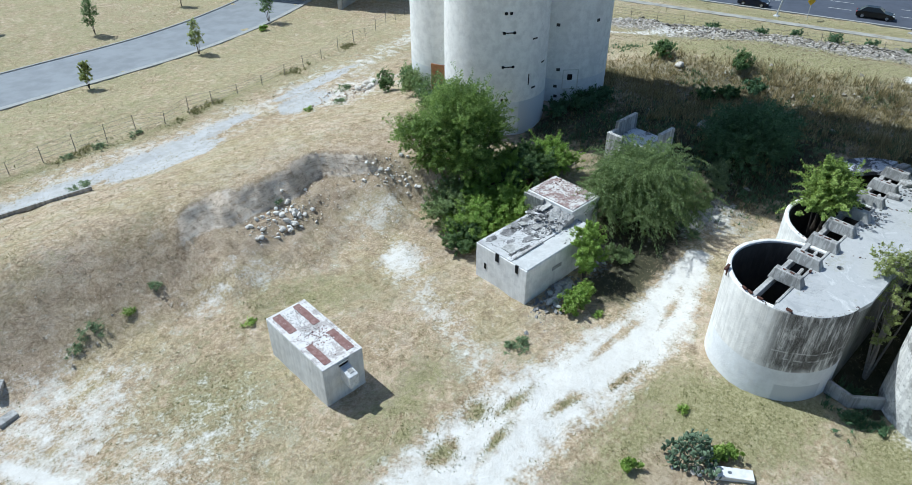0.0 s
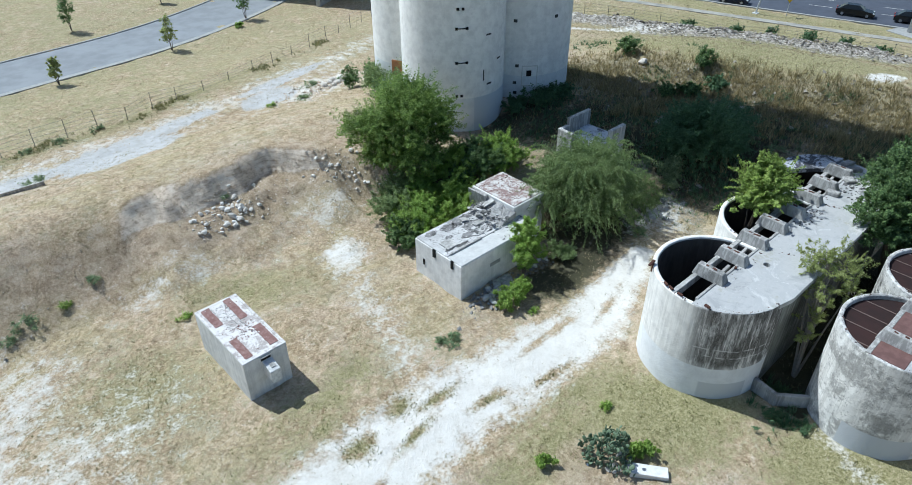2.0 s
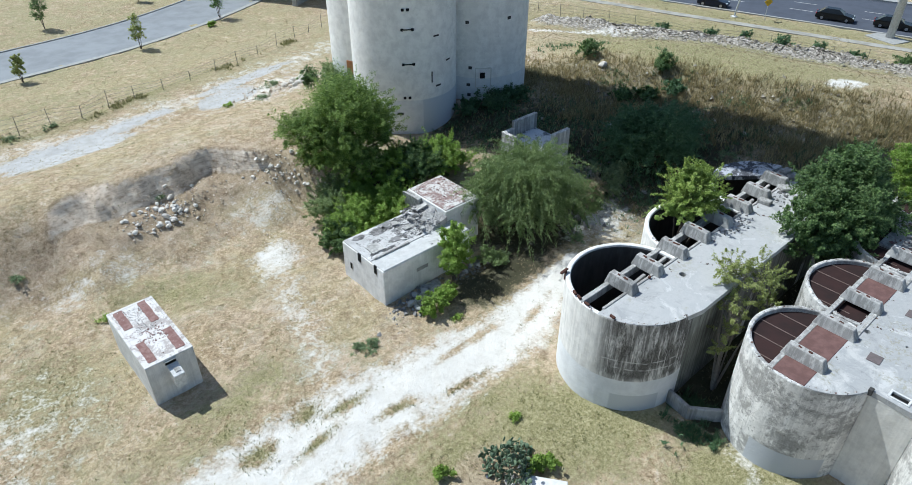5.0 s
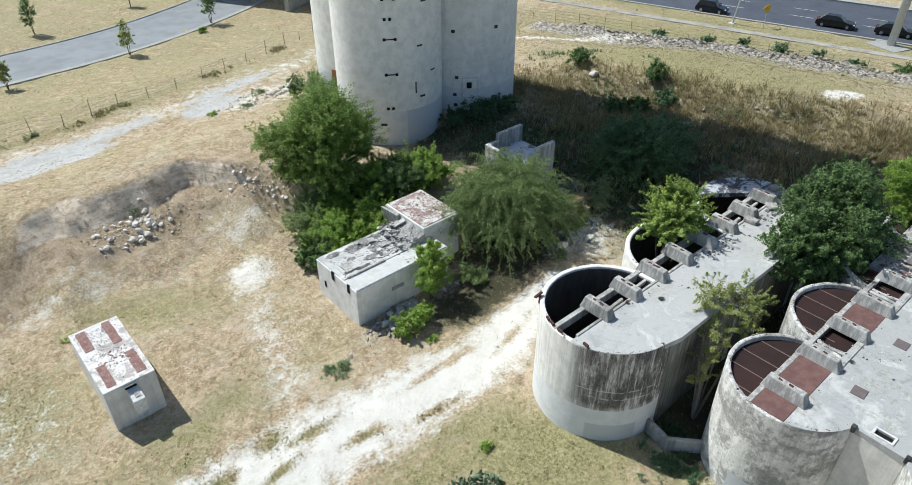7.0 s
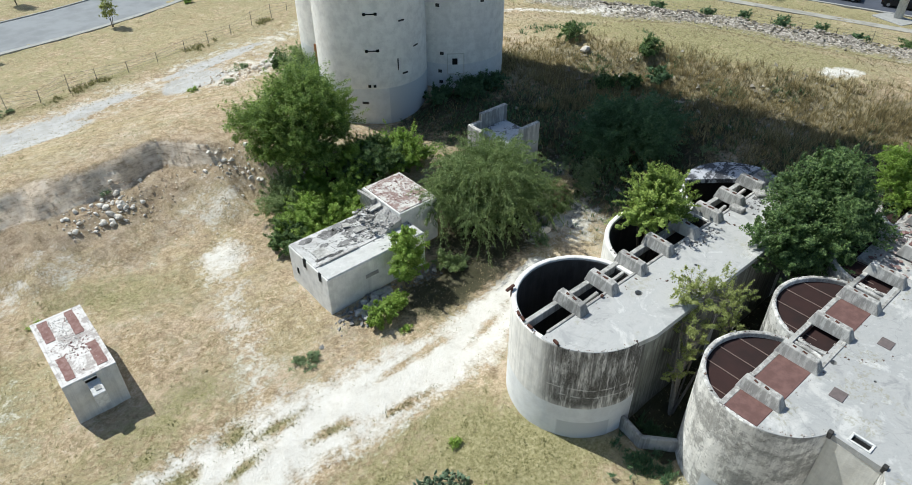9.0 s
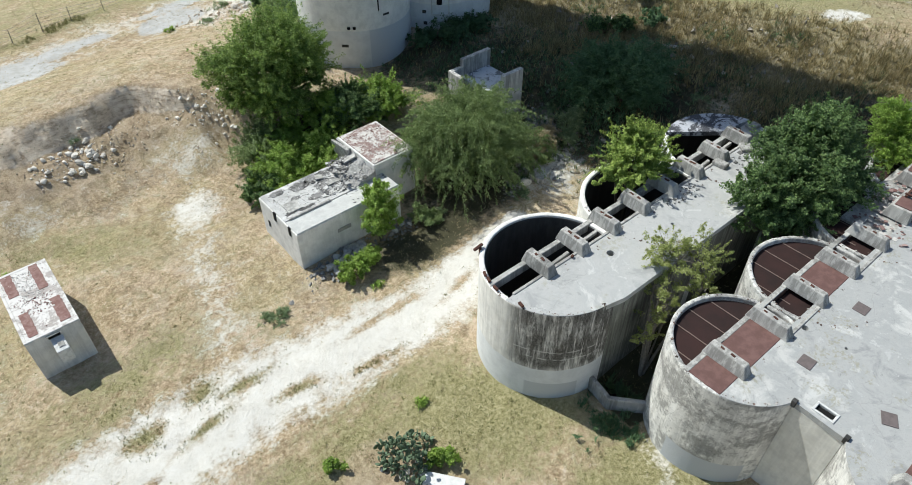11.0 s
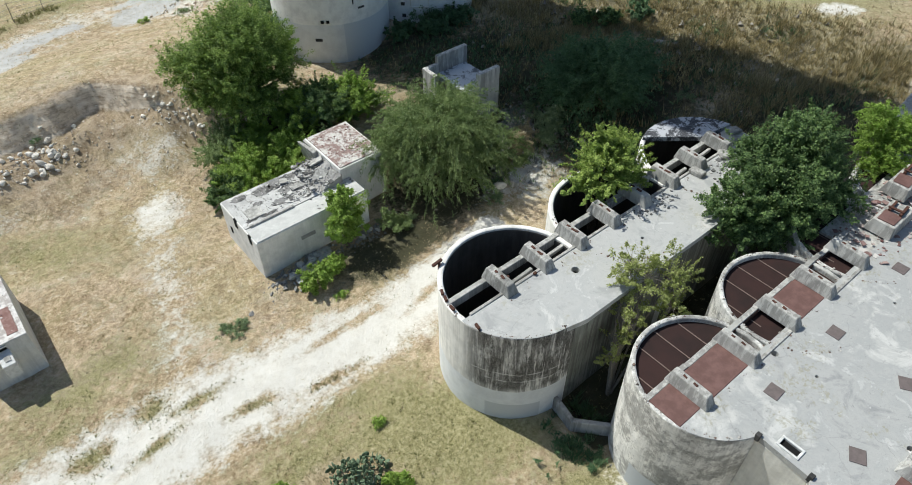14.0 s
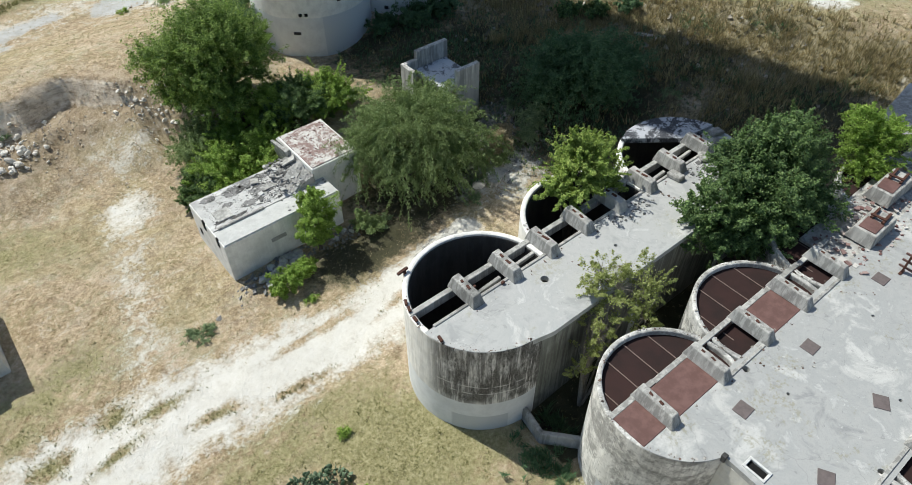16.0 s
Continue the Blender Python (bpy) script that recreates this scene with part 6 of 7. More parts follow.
def clods(name, regions, m, label, seed, category="stones"):
    """Small lumps strewn over the ground: x, y, rx, ry, turn, count, smallest, largest."""
    rg = np.random.default_rng(seed)
    pieces = []
    corner = np.array([(1, 1, 1), (-1, -1, 1), (-1, 1, -1), (1, -1, -1), (0.2, -0.3, 1.1)], float) * (1.0, 1.0, 0.55)
    for cx, cy, rx, ry, turn, count, s0, s1 in regions:
        c, s = math.cos(radians(turn)), math.sin(radians(turn))
        for _ in range(count):
            u, w = rg.normal() * 0.55 * rx, rg.normal() * 0.55 * ry
            x, y = cx + u * c - w * s, cy + u * s + w * c
            k = s0 + (s1 - s0) * rg.random() ** 3
            v = corner * k * 0.5 + rg.normal(size=(5, 3)) * k * 0.16 + (x, y, ground_z(x, y) + 0.1 * k)
            pieces.append((v.tolist(), [(0, 2, 4), (2, 1, 4), (1, 3, 4), (3, 0, 4), (0, 3, 2), (1, 2, 3)]))
    return solid(name, merged(pieces), m, label, category, kind="stuff")


M_CLOD = mat("tan_soil_lumps", 0.95)
_n = Nodes(M_CLOD)
_n.colour(_n.ramp(_n.geo.outputs["Random Per Island"], (0.0, (0.40, 0.31, 0.23)), (0.5, (0.56, 0.465, 0.36)), (1.0, (0.78, 0.72, 0.63))))
clods("soil_clods", ((19.5, 37.0, 4.0, 1.6, 3, 700, 0.03, 0.15), (26.3, 34.8, 2.8, 1.6, -52, 220, 0.03, 0.13), (12, 37.0, 6, 1.8, -4, 120, 0.03, 0.10), (5, 36.5, 5, 1.8, 0, 60, 0.03, 0.10), (22, 33.5, 4.5, 2.0, -20, 300, 0.03, 0.12), (36, 53.8, 4, 1.8, 10, 300, 0.06, 0.3)), M_CLOD, "soil clods and small stones on the bank", 31)
M_STONES = mat("tan_grey_stones", 0.95)
_n = Nodes(M_STONES)
_n.colour(_n.ramp(_n.geo.outputs["Random Per Island"], (0.0, (0.15, 0.135, 0.115)), (0.6, (0.30, 0.275, 0.235)), (1.0, (0.52, 0.49, 0.43))))
clods("gravel", ((78.6, 37.5, 3.2, 8.0, 24, 2600, 0.06, 0.32), (85.5, 22, 2.8, 9.5, 20, 1900, 0.06, 0.32)), M_STONES, "grey broken stone heaped in a low ridge", 32)
clods("bank_stones", ((57, 22, 4, 9, 15, 170, 0.06, 0.45), (50, 25, 6, 4, -20, 90, 0.06, 0.35), (61, 14, 4, 5, 20, 110, 0.06, 0.4)), M_STONES, "pale stones among the tall grass of the bank", 34)
clods("rubble_crumbs", ((26.8, 19.1, 2.2, 0.8, 10, 420, 0.05, 0.28), (43, 19.6, 3.0, 2.0, 40, 420, 0.05, 0.3), (30.9, 19.2, 1.6, 0.6, 10, 140, 0.05, 0.25)), M_FLAKE, "grey rubble crumbs", 33)


# ---------------------------------------------------------------- fences
def fence(name, pts, every, tall, label, seed, lean=0.05, wires=4):
    rg = random.Random(seed)
    line = []
    for (ax, ay), (bx, by) in zip(pts, pts[1:]):
        k = max(1, round(math.hypot(bx - ax, by - ay) / every))
        line += [(ax + (bx - ax) * i / k, ay + (by - ay) * i / k) for i in range(k)]
    line.append(pts[-1])
    t = thing(name, (*line[0], ground_z(*line[0])), label, "fence")
    tops = []
    for x, y in line:
        z = ground_z(x, y)
        h = tall * rg.uniform(0.7, 1.2)
        tip = (x + rg.gauss(0, lean), y + rg.gauss(0, lean), z + h)
        part("post", tube([(x, y, z - 0.2), tip], [0.036, 0.028], 6), M_POST, t)
        tops.append(((x, y, z), tip))
    for i in range(wires):
        f = 0.25 + 0.7 * i / (wires - 1)
        path = [tuple(np.add(a, np.multiply(np.subtract(b, a), f))) for a, b in tops]
        part("wire", tube(path, [0.012] * len(path), 3), M_WIRE, t)
    return t


fence("wire_fence", [(-14, 58.5), (6.9, 59.0), (20, 59.5), (25.2, 60.6), (34.3, 62.3), (46, 66), (62, 74)], 2.9, 1.5, "old wire fence with leaning rusty posts by the track", 5)
fence("wire_fence", [(75, 62), (79.5, 50), (84, 37), (88.5, 25.5), (93, 12), (97, -2)], 3.3, 1.5, "wire fence with thin posts above the highway verge", 6, 0.06)


# ---------------------------------------------------------------- cars
def car(x, y, heading, paint, label, tall=1.42, length=4.7, estate=0.0):
    """A car whose nose points along heading; built at the origin, then set down on the road."""
    z = float(height(x, y)) + 0.04
    t = thing("car", (0, 0, 0), label, "car", "cars on the highway")
    l, w = length / 2, 0.9
    low = 0.22
    body = [(-l, 0.45), (-l + 0.06, 0.85), (-l + 0.45, 0.93), (l - 1.35, 0.90), (l - 0.25, 0.72), (l, 0.55), (l - 0.04, low), (-l + 0.1, low)]
    cabin = [(-l + 0.35 - 0.25 * estate, 0.90), (-l + 1.05 - 0.6 * estate, tall), (0.35, tall), (l - 1.25, 0.90)]

    def sheet(profile, half, inset):
        v = []
        for s in (-1, 1):
            zs = [p[1] for p in profile]
            v += [(px, s * (half - inset * (pz - min(zs)) / (max(zs) - min(zs))), pz) for px, pz in profile]
        k = len(profile)
        bm = bmesh.new()
        bv = [bm.verts.new(p) for p in v]
        for face in [tuple(range(k)), tuple(range(k, 2 * k))[::-1]] + [(i, k + i, k + (i + 1) % k, (i + 1) % k) for i in range(k)]:
            bm.faces.new([bv[i] for i in face])
        bmesh.ops.recalc_face_normals(bm, faces=bm.faces)
        bmesh.ops.bevel(bm, geom=bm.edges, offset=0.06, segments=2, affect="EDGES")
        return bm

    part("body", sheet(body, w, 0.06), paint, t)
    part("cabin", sheet(cabin, w - 0.06, 0.2), M_GLASS, t, "dark glazed cabin")
    part("roof", box(cabin[1][0] + 0.1, cabin[2][0], -0.56, 0.56, tall - 0.03, tall + 0.03, 0.02), paint, t)
    for sx in (-l + 0.85, l - 0.9):
        for sy in (-1, 1):
            wheel = part("wheel", tube([(sx, sy * 0.72, 0.32), (sx, sy * 0.92, 0.32)], [0.32, 0.32], 20), M_TYRE, t)
            part("rim", tube([(sx, sy * 0.90, 0.32), (sx, sy * 0.93, 0.32)], [0.2, 0.19], 14), M_RIM, wheel)
    for sy in (-1, 1):
        part("headlight", box(l - 0.35, l - 0.1, sy * 0.65 - 0.2, sy * 0.65 + 0.2, 0.58, 0.70, 0.03), M_HEADLAMP, t)
        part("tail_light", box(-l - 0.01, -l + 0.15, sy * 0.65 - 0.2, sy * 0.65 + 0.2, 0.68, 0.84, 0.03), M_LAMP, t)
        part("mirror", box(0.75, 0.95, sy * 0.98 - 0.1, sy * 0.98 + 0.1, 0.90, 1.05, 0.03), paint, t)
    t.matrix_world = pose(x, y, z, 0, 0, heading)
    return t


HEAD = math.degrees(math.atan2(-0.957, 0.29))
car(104.3, 28.2, HEAD, M_CAR, "black saloon car on the highway")
car(106.4, 21.7, HEAD, M_CAR, "black saloon car following on the highway")
car(98.2, 42.3, HEAD, M_CARNAVY, "dark blue hatchback on the highway", 1.5, 4.2, 1.0)

# ---------------------------------------------------------------- roadside poles
pz = float(height(102.2, 20.5))
pole = thing("sign_pole", (102.2, 20.5, pz), "thick pale steel pole on a concrete pad", "pole")
part("shaft", tube([(102.2, 20.5, pz), (102.2, 20.5, pz + 18)], [0.48, 0.42], 20), M_STEELPOLE, pole, smooth=True)
part("pad", box(100.2, 103.0, 18.6, 22.6, pz - 0.3, pz + 0.09, 0.03, -0.3), M_KERB, pole, "concrete pad")
for x, y, h, lx in ((95.7, 37.7, 5.0, 0.6),):
    z = float(height(x, y))
    lean_pole = thing("lamp_pole", (x, y, z), "thin grey pole beside the highway", "pole")
    part("shaft", tube([(x, y, z - 0.2), (x + 0.1, y - lx, z + h)], [0.11, 0.08], 8), M_STEELPOLE, lean_pole)
    part("foot", box(x - 0.35, x + 0.35, y - 0.35, y + 0.35, z - 0.2, z + 0.12, 0.03), M_WHITE, lean_pole, "pale concrete foot")
z = float(height(97.2, 34.2))
sign = thing("road_sign", (97.2, 34.2, z), "yellow diamond road sign on a thin post", "sign")
part("post", tube([(97.2, 34.2, z - 0.2), (97.2, 34.2, z + 2.7)], [0.04, 0.04], 6), M_STEELPOLE, sign)
bm = box(-0.03, 0.03, -0.4, 0.4, -0.4, 0.4, 0.01)
bmesh.ops.rotate(bm, cent=(0, 0, 0), matrix=Matrix.Rotation(radians(45), 3, "X"), verts=bm.verts)
bmesh.ops.rotate(bm, cent=(0, 0, 0), matrix=Matrix.Rotation(radians(55), 3, "Z"), verts=bm.verts)
bmesh.ops.translate(bm, vec=(97.15, 34.2, z + 2.4), verts=bm.verts)
part("plate", bm, M_YELLOW, sign, "yellow diamond plate")
# marks and far side of the highway
for w, lab in ((5.2, "dashed"), (9.0, "dashed")):
    for k in range(-6, 16):
        ax, ay = 103 - 0.29 * 9 * k + 0.957 * w, 23 + 0.957 * 9 * k + 0.29 * w
        zz = float(height(ax, ay)) + 0.044
        bm = box(-1.5, 1.5, -0.07, 0.07, zz, zz + 0.004, 0)
        bmesh.ops.rotate(bm, cent=(0, 0, 0), matrix=Matrix.Rotation(radians(HEAD), 3, "Z"), verts=bm.verts)
        bmesh.ops.translate(bm, vec=(ax, ay, 0), verts=bm.verts)
        solid("lane_mark", bm, M_LINE, "worn white lane dash", "road mark", "lane marks", "structure")
solid("kerb_east_far", ribbon(EAST_ROAD, 15.5, 16.6, 0.25), M_KERB, "pale concrete strip on the far side of the highway", "kerb", kind="structure")

# ---------------------------------------------------------------- loose concrete
def slab(x, y, w, d, h, rz, m, label, tilt=0.0, sink=0.05):
    bm = box(-w / 2, w / 2, -d / 2, d / 2, 0, h, 0.02, 0.0, 0.03)
    bmesh.ops.rotate(bm, cent=(0, 0, 0), matrix=Euler((tilt, tilt * 0.5, rz)).to_matrix(), verts=bm.verts)
    o = (x, y, ground_z(x, y) - sink)
    bmesh.ops.translate(bm, vec=o, verts=bm.verts)
    return solid("concrete_slab", bm, m, label, "slab", at=o)


slab(22.6, 5.3, 1.7, 0.55, 0.3, -0.9, M_RUIN, "broken white concrete slab by the cactus", 0.05)
slab(22.2, 6.2, 0.5, 0.4, 0.2, 0.4, M_RUIN, "broken concrete lump by the cactus", 0.1)
slab(-0.2, 35.1, 1.6, 0.4, 0.25, 1.1, M_CURB, "dark concrete beam half buried in soil", 0.08)
slab(-0.6, 32.9, 1.0, 0.5, 0.3, 0.3, M_CURB, "dark concrete lump half buried in soil", 0.1)
slab(40.2, 17.2, 1.6, 0.9, 0.35, 0.4, M_CURB, "weathered concrete slab under the tree", 0.12)
slab(50.6, 23.3, 2.0, 1.0, 0.2, 0.2, M_CURB, "weathered concrete slab in dry grass", 0.05)
slab(57.2, 20.0, 2.2, 0.5, 0.2, -0.9, M_CURB, "weathered concrete kerb in dry grass", 0.05)
kerb = [(-2.0, 52.2), (4.5, 51.6), (10.6, 50.9)]
solid("kerb_track", merged([ribbon(kerb, -0.14, 0.14, 0.32)]), M_CURB, "low dark concrete edge beside the track", "kerb", kind="structure")
pad = thing("concrete_platform", (57.5, 2.4, 4.2), "pale concrete platform with a dark sunken hatch", "platform")
part("slab", box(55.6, 61.0, 0.9, 4.1, 4.72, 5.0, 0.04, 0.12, 0.03), M_CURB, pad)
# footing in near black, as the shadow on the slab's underside
part("footing", box(56.6, 60.6, 1.4, 3.6, 2.2, 4.716, 0.03, 0.12), M_INNER, pad, "recessed footing coloured dark for the shade under the slab")
part("hatch", box(57.2, 59.6, 1.3, 2.7, 5.004, 5.03, 0.0, 0.12), M_BLACK, pad, "dark sunken hatch")

# debris on the ruin's roofs and the hut's roof
def flakes(name, x0, x1, y0, y1, z, count, s0, s1, m, label, seed):
    rg = np.random.default_rng(seed)
    pieces = []
    for _ in range(count):
        x, y = rg.uniform(x0, x1), rg.uniform(y0, y1)
        s, a, h = s0 + (s1 - s0) * rg.random() ** 2, rg.uniform(0, 6.3), rg.uniform(0.015, 0.06)
        tl = rg.normal(size=2) * 0.15
        pts = [(math.cos(a + k * 1.571 + rg.normal() * 0.25) * s * rg.uniform(0.6, 1.0), math.sin(a + k * 1.571) * s * rg.uniform(0.6, 1.0)) for k in range(4)]
        v = [(x + px, y + py, z + dz + px * tl[0] + py * tl[1]) for dz in (0, h) for px, py in pts]
        pieces.append((v, [(3, 2, 1, 0), (4, 5, 6, 7)] + [(k, (k + 1) % 4, 4 + (k + 1) % 4, 4 + k) for k in range(4)]))
    return solid(name, merged(pieces), m, label, "debris", kind="stuff")


def flake_material(name, a, b, c):
    m = mat(name, 0.9)
    n = Nodes(m)
    n.colour(n.ramp(n.geo.outputs["Random Per Island"], (0.0, a), (0.5, b), (1.0, c)))
    return m


F_GREY = flake_material("grey_felt_flakes", (0.05, 0.05, 0.05), (0.27, 0.265, 0.255), (0.62, 0.61, 0.59))
F_PALE = flake_material("pale_grey_chips", (0.30, 0.285, 0.27), (0.47, 0.455, 0.435), (0.66, 0.65, 0.62))
F_RED = flake_material("reddish_flakes", (0.13, 0.06, 0.055), (0.32, 0.22, 0.20), (0.66, 0.64, 0.60))
flakes("roof_rubble", 27.6, 31.0, 21.5, 23.9, RZ + 0.06, 800, 0.02, 0.12, F_GREY, "broken black and grey roofing strewn on the ruin", 3)
flakes("roof_rubble", 24.9, 27.8, 21.4, 23.9, RZ + 0.06, 160, 0.02, 0.08, F_PALE, "broken black and grey roofing strewn on the ruin", 4)
flakes("roof_slabs", 27.4, 30.8, 21.7, 23.7, RZ + 0.07, 55, 0.10, 0.36, F_GREY, "larger broken roofing slabs on the ruin", 14)
flakes("roof_rubble", 28.9, 30.7, 21.4, 24.0, RZ + 0.38, 160, 0.04, 0.2, F_GREY, "broken concrete bits on the roof heap", 19)
flakes("roof_rubble", 24.9, 31.0, 21.4, 24.0, RZ + 0.06, 700, 0.01, 0.04, F_PALE, "grit on the ruin's roof", 20)
flakes("roof_rubble", 28.5, 31.2, 20.2, 21.4, RZ + 0.045, 40, 0.03, 0.12, F_GREY, "small debris on the ruin's pale roof", 5)
flakes("roof_rubble", 30.95, 33.4, 21.8, 25.1, 3.35, 220, 0.02, 0.09, F_RED, "reddish crumbled roofing on the taller block", 6)
flakes("roof_flakes", 11.85, 13.85, 22.0, 26.9, HZ + 0.03, 80, 0.015, 0.05, F_RED, "flaking red and white paint on the hut's roof", 7)
flakes("roof_flakes", 12.4, 13.2, 24.4, 26.7, HZ + 0.012, 260, 0.012, 0.05, F_PALE, "peeling grey felt and crumbs on the hut's roof", 18)
flakes("roof_flakes", 12.3, 13.6, 23.3, 24.5, HZ + 0.012, 110, 0.02, 0.085, F_RED, "flaking red and white paint on the hut's roof", 8)
flakes("deck_rubble", 42.6, 46.6, 5.6, 7.3, DECK + 0.0, 120, 0.04, 0.2, F_GREY, "crumbled concrete on the tank deck", 9)
flakes("deck_rubble", 43.5, 52.0, -1.6, 1.0, TOP + 0.0, 260, 0.04, 0.24, F_RED, "crumbled concrete and rust on the block's deck", 10)
flakes("deck_rubble", 37.8, 40.5, 6.7, 7.4, DECK, 90, 0.03, 0.1, F_GREY, "dark crumbs on the tank deck", 12)


# ---------------------------------------------------------------- prickly pear
def pad_mesh(seed):
    bm = bmesh.new()
    bmesh.ops.create_uvsphere(bm, u_segments=8, v_segments=6, radius=0.5)
    for v in bm.verts:
        v.co = Vector((v.co.x * (0.82 + 0.25 * v.co.z), v.co.y * 0.22, v.co.z + 0.5))
    me = bpy.data.meshes.new("pad")
    bm.to_mesh(me)
    bm.free()
    me.materials.append(L_CACTUS)
    me.shade_smooth()
    return me


PADS = [pad_mesh(0)]
cactus = thing("prickly_pear", (22.1, 7.1, ground_z(22.1, 7.1)), "grey-green prickly pear cactus clump with flat pads", "cactus")
rg = random.Random(77)
for k in range(290):
    a, r = rg.uniform(0, 6.3), 1.12 * math.sqrt(rg.random())
    ob = new("pad", PADS[0])
    ob.parent = cactus
    s = rg.uniform(0.16, 0.32)
    hgt = max(0.0, (1 - (r / 1.2) ** 2)) * 1.75 * rg.random()
    reach = 1.0 + 0.25 * math.sin(3 * a + 1.0)
    ob.location = (r * math.cos(a) * reach, r * math.sin(a) * 1.1 * reach, hgt * rg.uniform(0.7, 1.25))
    ob.rotation_euler = (rg.gauss(0, 0.5), rg.gauss(0, 0.5), rg.uniform(0, 6.3))
    ob.scale = (s, s, s)
plant("bush", (23.4, 6.0), [(0, 0, 0.3, 0.5, 0.45, 0.35), (-0.4, 0.4, 0.3, 0.4, 0.4, 0.3)], L_BRIGHT, 1800, 0.12, "low bright green bush by the cactus", "bush", 140, 0.03, limbs=False)
plant("bush", (19.4, 8.9), [(0, 0, 0.25, 0.45, 0.4, 0.3)], L_BRIGHT, 1100, 0.11, "small green weed clump", "weed", 141, 0.03, limbs=False)
for i, (x, y, s, lf) in enumerate(((29.3, 2.9, 0.9, L_SHADE), (30.0, 1.6, 0.6, L_SHADE), (22.0, 17.8, 0.75, L_WEED), (21.4, 18.2, 0.4, L_WEED), (11.8, 30.1, 0.4, L_BRIGHT), (4.8, 35.4, 0.9, L_WEED), (3.6, 34.9, 0.6, L_WEED), (8.9, 36.1, 0.5, L_WEED), (7.0, 35.4, 0.45, L_LIME), (18.7, 37.6, 0.4, L_WEED), (27.0, 16.2, 0.35, L_BRIGHT), (24.2, 8.9, 0.3, L_BRIGHT), (10.2, 52.6, 0.9, L_WEED), (34.0, 52.2, 0.8, L_WEED), (30.8, 52.6, 0.6, L_BRIGHT), (36.6, 54.9, 0.9, L_WEED), (17.2, 59.0, 0.7, L_WEED), (13.8, 58.8, 0.7, L_WEED), (11.2, 58.6, 0.6, L_WEED), (33.0, 18.4, 0.6, L_WEED), (38.0, 16.5, 0.7, L_WEED), (42.4, 18.4, 0.9, L_WEED), (44.5, 20.6, 0.8, L_WEED), (60.5, 17.5, 0.8, L_WEED), (53.4, 14.8, 0.9, L_WEED))):
    plant("weed", (x, y), [(0, 0, 0.10, s * 1.1, s * 0.8, 0.14 * s + 0.06), (0.5 * s, 0.3 * s, 0.08, s * 0.6, s * 0.5, 0.1 * s + 0.05)], lf, int(330 * s) + 90, 0.042, "green weed patch in dry grass", "weed", 150 + i, 0.02, long=7.5, group="weeds", limbs=False)

for k, (x, y, s, lf) in enumerate(((44.4, 18.5, 1.0, L_WEED), (43.3, 18.0, 0.7, L_WEED), (42.0, 18.7, 0.9, L_DRY), (41.0, 18.2, 0.6, L_DRY), (40.9, 17.6, 0.5, L_FEATHER))):
    plant("reed_clump", (x, y), [(0, 0, 0.7 * s, 0.9 * s, 0.7 * s, 0.7 * s), (0.4 * s, 0.2 * s, 1.1 * s, 0.6 * s, 0.5 * s, 0.5 * s)], lf, int(2600 * s), 0.04, "arching clump of pale reeds under the trees", "reed", 190 + k, 0.02, long=9.0, hang=0.5, group="reeds", limbs=False, spread=0.9)

# near-black flakes added as the shade on the floor between the tank groups
flakes("leaf_litter", 31.0, 50.0, 2.0, 4.6, 0.12, 2600, 0.05, 0.22, flake_material("gap_shade_black", (0.012, 0.011, 0.009), (0.03, 0.026, 0.02), (0.06, 0.05, 0.035)), "near-black flakes standing in for shade in the gap between tanks", 13)


# ---------------------------------------------------------------- grass
def grass(name, x0, x1, y0, y1, tries, keep, blades, tall, wide, m, label, seed, lean=0.5):
    """Tufts of blades, a triangle each, where keep(x, y) allows."""
    rg = np.random.default_rng(seed)
    x, y = rg.uniform(x0, x1, tries), rg.uniform(y0, y1, tries)
    ok = rg.random(tries) < keep(x, y)
    x, y = x[ok], y[ok]
    z = height(x, y) + rough_ground(x, y) - 0.01
    k = len(x) * blades
    bx, by, bz = (np.repeat(q, blades) for q in (x, y, z))
    bx, by = bx + rg.normal(0, wide * 2.2, k), by + rg.normal(0, wide * 2.2, k)
    a = rg.uniform(0, 2 * np.pi, k)
    h = tall * rg.uniform(0.5, 1.25, k)
    out = h * rg.uniform(0.15, 1.0, k) * lean * 2
    ca, sa = np.cos(a), np.sin(a)
    w = wide * rg.uniform(0.6, 1.3, k)
    v = np.stack([np.stack([bx - sa * w, by + ca * w, bz], -1), np.stack([bx + sa * w, by - ca * w, bz], -1), np.stack([bx + ca * out, by + sa * out, bz + h], -1)], 1).reshape(-1, 3)
    f = np.arange(k * 3).reshape(-1, 3)
    me = bpy.data.meshes.new(name)
    me.from_pydata(v.tolist(), [], f.tolist())
    me.materials.append(m)
    return tagged(new(name, me), label, "grass", kind="stuff")


def blocked(x, y):
    """Where buildings stand."""
    b = (np.abs(x - 12.84) < 1.3) & (np.abs(y - 24.4) < 2.8)
    b |= (x > 24.6) & (x < 33.7) & (y > 19.9) & (y < 25.4)
    b |= (x > 27.6) & (x < 47.5) & (y > 4.5) & (y < 11.2)
    b |= (x > 30.2) & (x < 60) & (y < 2.4)
    for cx, cy in ((40.59, 37.94), (48.44, 37.39), (43.24, 45.43)):
        b |= np.hypot(x - cx, y - cy) < 4.3
    return b


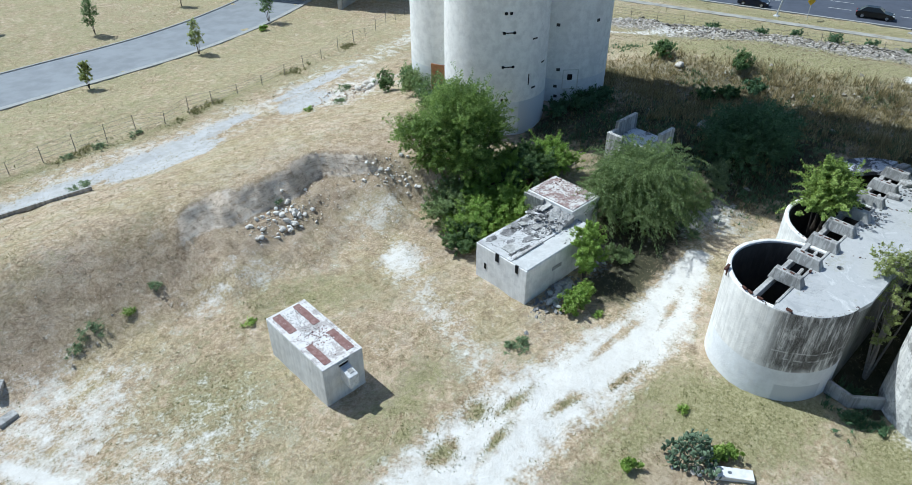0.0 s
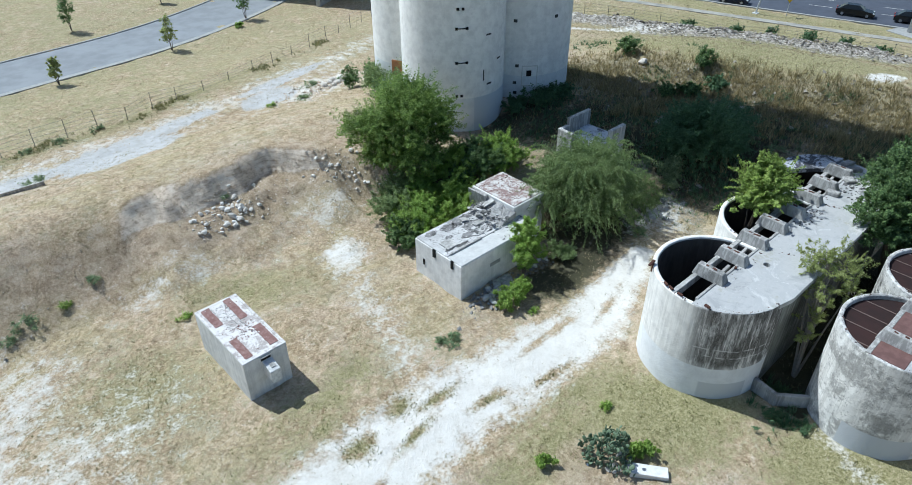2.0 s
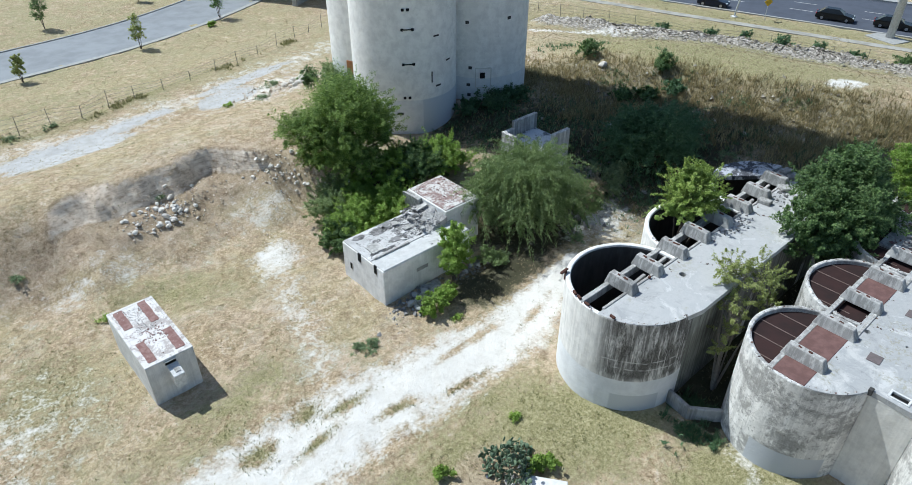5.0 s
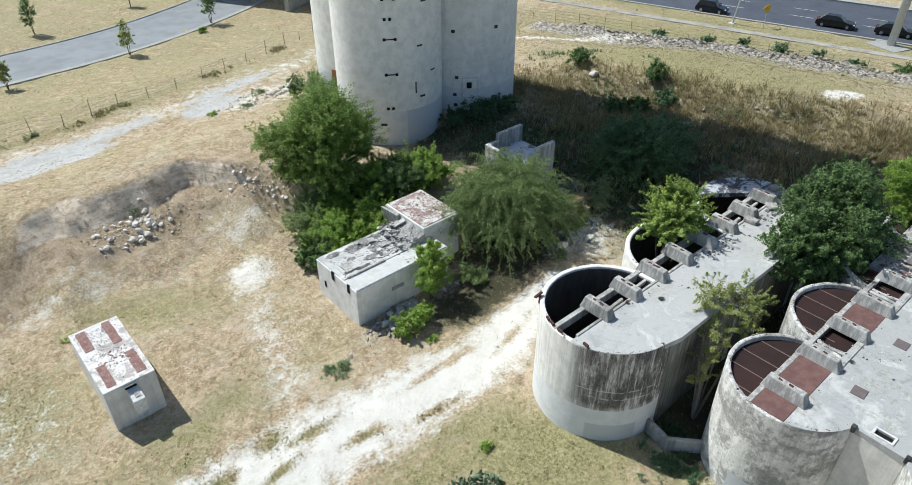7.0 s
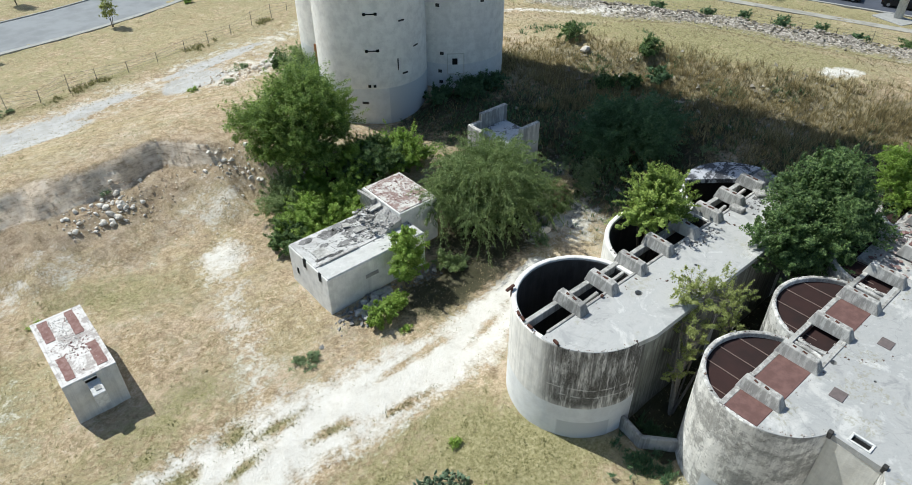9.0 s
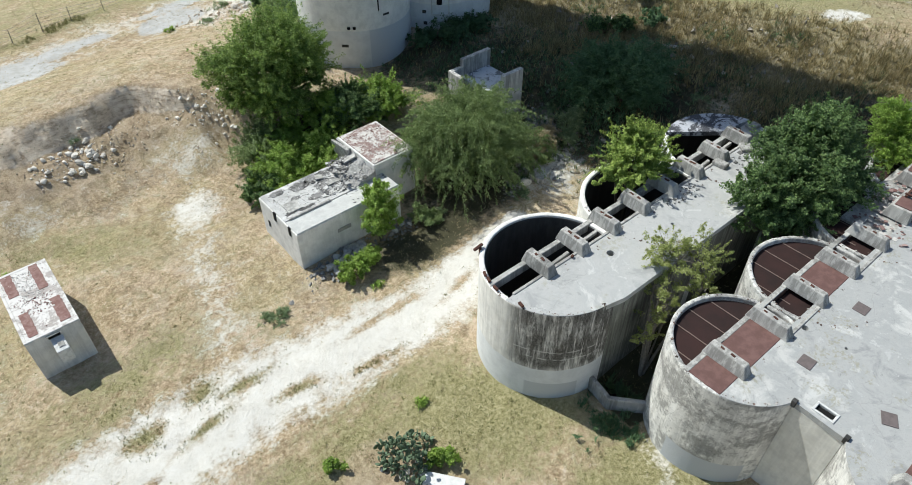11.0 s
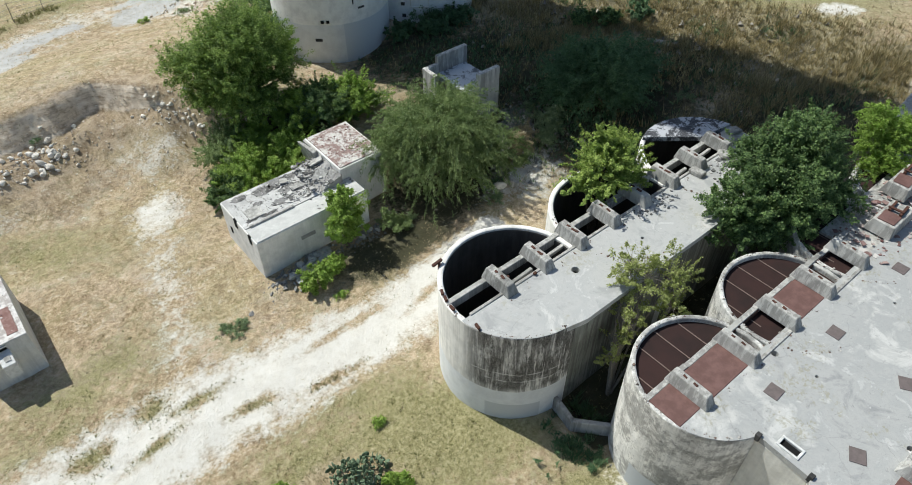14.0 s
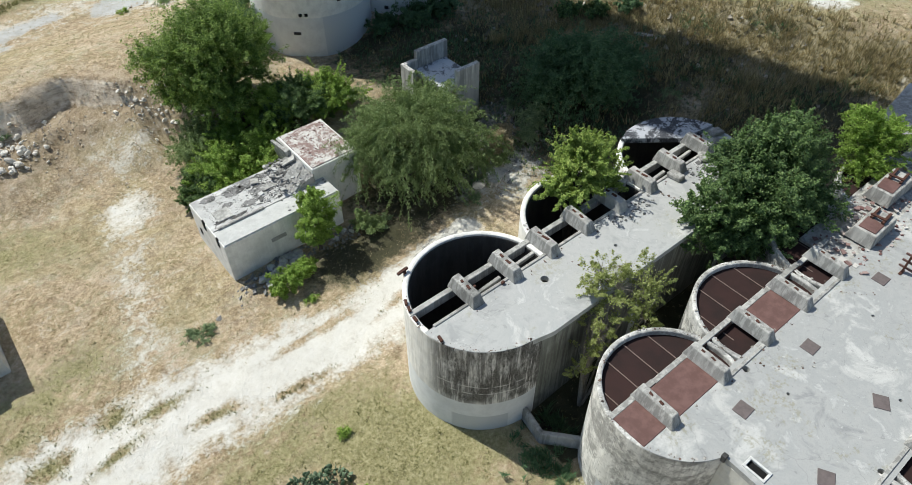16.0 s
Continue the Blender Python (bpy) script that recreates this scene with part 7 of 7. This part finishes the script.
grass("dry_grass", -6, 50, -6, 60, 110000, lambda x, y: ~blocked(x, y) * np.clip(0.75 - 1.3 * np.clip(white_dirt(x, y) + 0.1, 0, 1), 0.03, 1) * (0.15 + 0.85 * patchy(x, y)), 4, 0.065, 0.014, L_DRY, "short dry straw-coloured grass", 201, 0.7)
grass("green_grass", -6, 50, -6, 60, 170000, lambda x, y: ~blocked(x, y) * np.clip(green_grass(x, y) * 1.2 + 0.10, 0.0, 1) * patchy(x, y, 1.5) * np.clip(1 - 1.5 * np.clip(white_dirt(x, y), 0, 1), 0.0, 1), 5, 0.075, 0.016, L_GREENGRASS, "patches of short green grass", 202, 0.6)
strips = ((13.9, 15.6, 1.0, 0.7, 0), (13.2, 17.6, 0.6, 0.5, 0), (16.9, 16.2, 0.9, 0.6, 10), (18.6, 15.3, 1.7, 0.28, -4), (16.4, 14.3, 1.8, 0.25, 12), (20.5, 13.4, 1.4, 0.25, -10), (10.2, 14.0, 2.0, 0.3, 10), (24.0, 12.3, 2.0, 0.2, -6))
for cx, cy, rx, ry, turn in strips:
    grass("grass_tuft", cx - 2.5, cx + 2.5, cy - 1.5, cy + 1.5, 1500, lambda x, y: np.clip(1.5 * blob(x, y, cx, cy, rx * 1.3, ry * 1.9, turn), 0, 0.8) * patchy(x, y, 0.6), 4, 0.12, 0.012, L_GREENGRASS, "tufts of green grass in the pale track", 210, 0.5)
grass("brown_brush", 40, 72, 5, 46, 60000, lambda x, y: ~blocked(x, y) * np.clip(brown_brush(x, y) * 1.3, 0, 1) * (0.2 + 0.8 * ss(-4.5, 0.5, (x - 53.5) * 0.9 + (y - 23) * 0.35)) * (0.3 + 0.7 * patchy(x, y, 3.0)), 6, 0.42, 0.018, L_BRUSH, "tall dry brown grass on the bank", 203, 0.45)
grass("tall_grass", 48, 72, 6, 40, 16000, lambda x, y: np.clip(brown_brush(x, y) * 1.4, 0, 1) * (patchy(x, y, 2.6) > 0.52) * patchy(x, y, 0.9), 9, 0.85, 0.017, L_BRUSH, "clumps of tall straw-coloured grass", 213, 0.35)
grass("bank_weeds", 44, 64, 6, 40, 9000, lambda x, y: ~blocked(x, y) * (lattice(x, y, 3.4, 61) > 0.60) * patchy(x, y, 1.0) * 0.8, 6, 0.34, 0.03, L_SHADE, "dull green weeds on the bank", 214, 0.7)
# weeds thickened here to darken the ground where the tank's shade lies
grass("wall_weeds", 29.5, 32.0, 0.8, 4.3, 420, lambda x, y: ~blocked(x, y) * (lattice(x, y, 1.1, 71) > 0.48) * 1.0, 6, 0.30, 0.024, L_SHADE, "low dark green weeds before the tank wall, partly standing in for shade", 219, 0.6)
grass("shade_weeds", 38, 60, 8, 35, 14000, lambda x, y: ~blocked(x, y) * np.clip(1.4 * undergrowth_shade(x, y), 0, 1) * patchy(x, y, 2.2), 6, 0.30, 0.022, L_SHADE, "low dark green weeds under the trees", 208, 0.6)
grass("verge_grass", 55, 100, 0, 60, 20000, lambda x, y: ~blocked(x, y) * (0.25 + 0.5 * patchy(x, y, 4.0)), 5, 0.10, 0.045, L_DRY, "dry grass on the verge", 205, 0.6)
grass("field_grass", -10, 60, 56, 100, 14000, lambda x, y: (np.abs(y - np.interp(x, ROAD_X, ROAD_Y)) > 6.2) * (0.2 + 0.6 * patchy(x, y, 4.0)) * np.clip(1 - 1.4 * np.clip(white_dirt(x, y), 0, 1), 0.02, 1), 5, 0.07, 0.04, L_DRY, "dry mown grass of the field", 206, 0.7)
fence_line = [(-14, 58.5), (6.9, 59.0), (20, 59.5), (25.2, 60.6), (34.3, 62.3), (46, 66)]
grass("fence_weeds", -10, 50, 56, 68, 40000, lambda x, y: np.clip(near_line(x, y, fence_line, [1.1] * 6), 0, 1) * (patchy(x, y, 2.4) > 0.62) * 0.7, 5, 0.30, 0.022, L_GREENGRASS, "weeds grown through the wire fence", 207, 0.5)
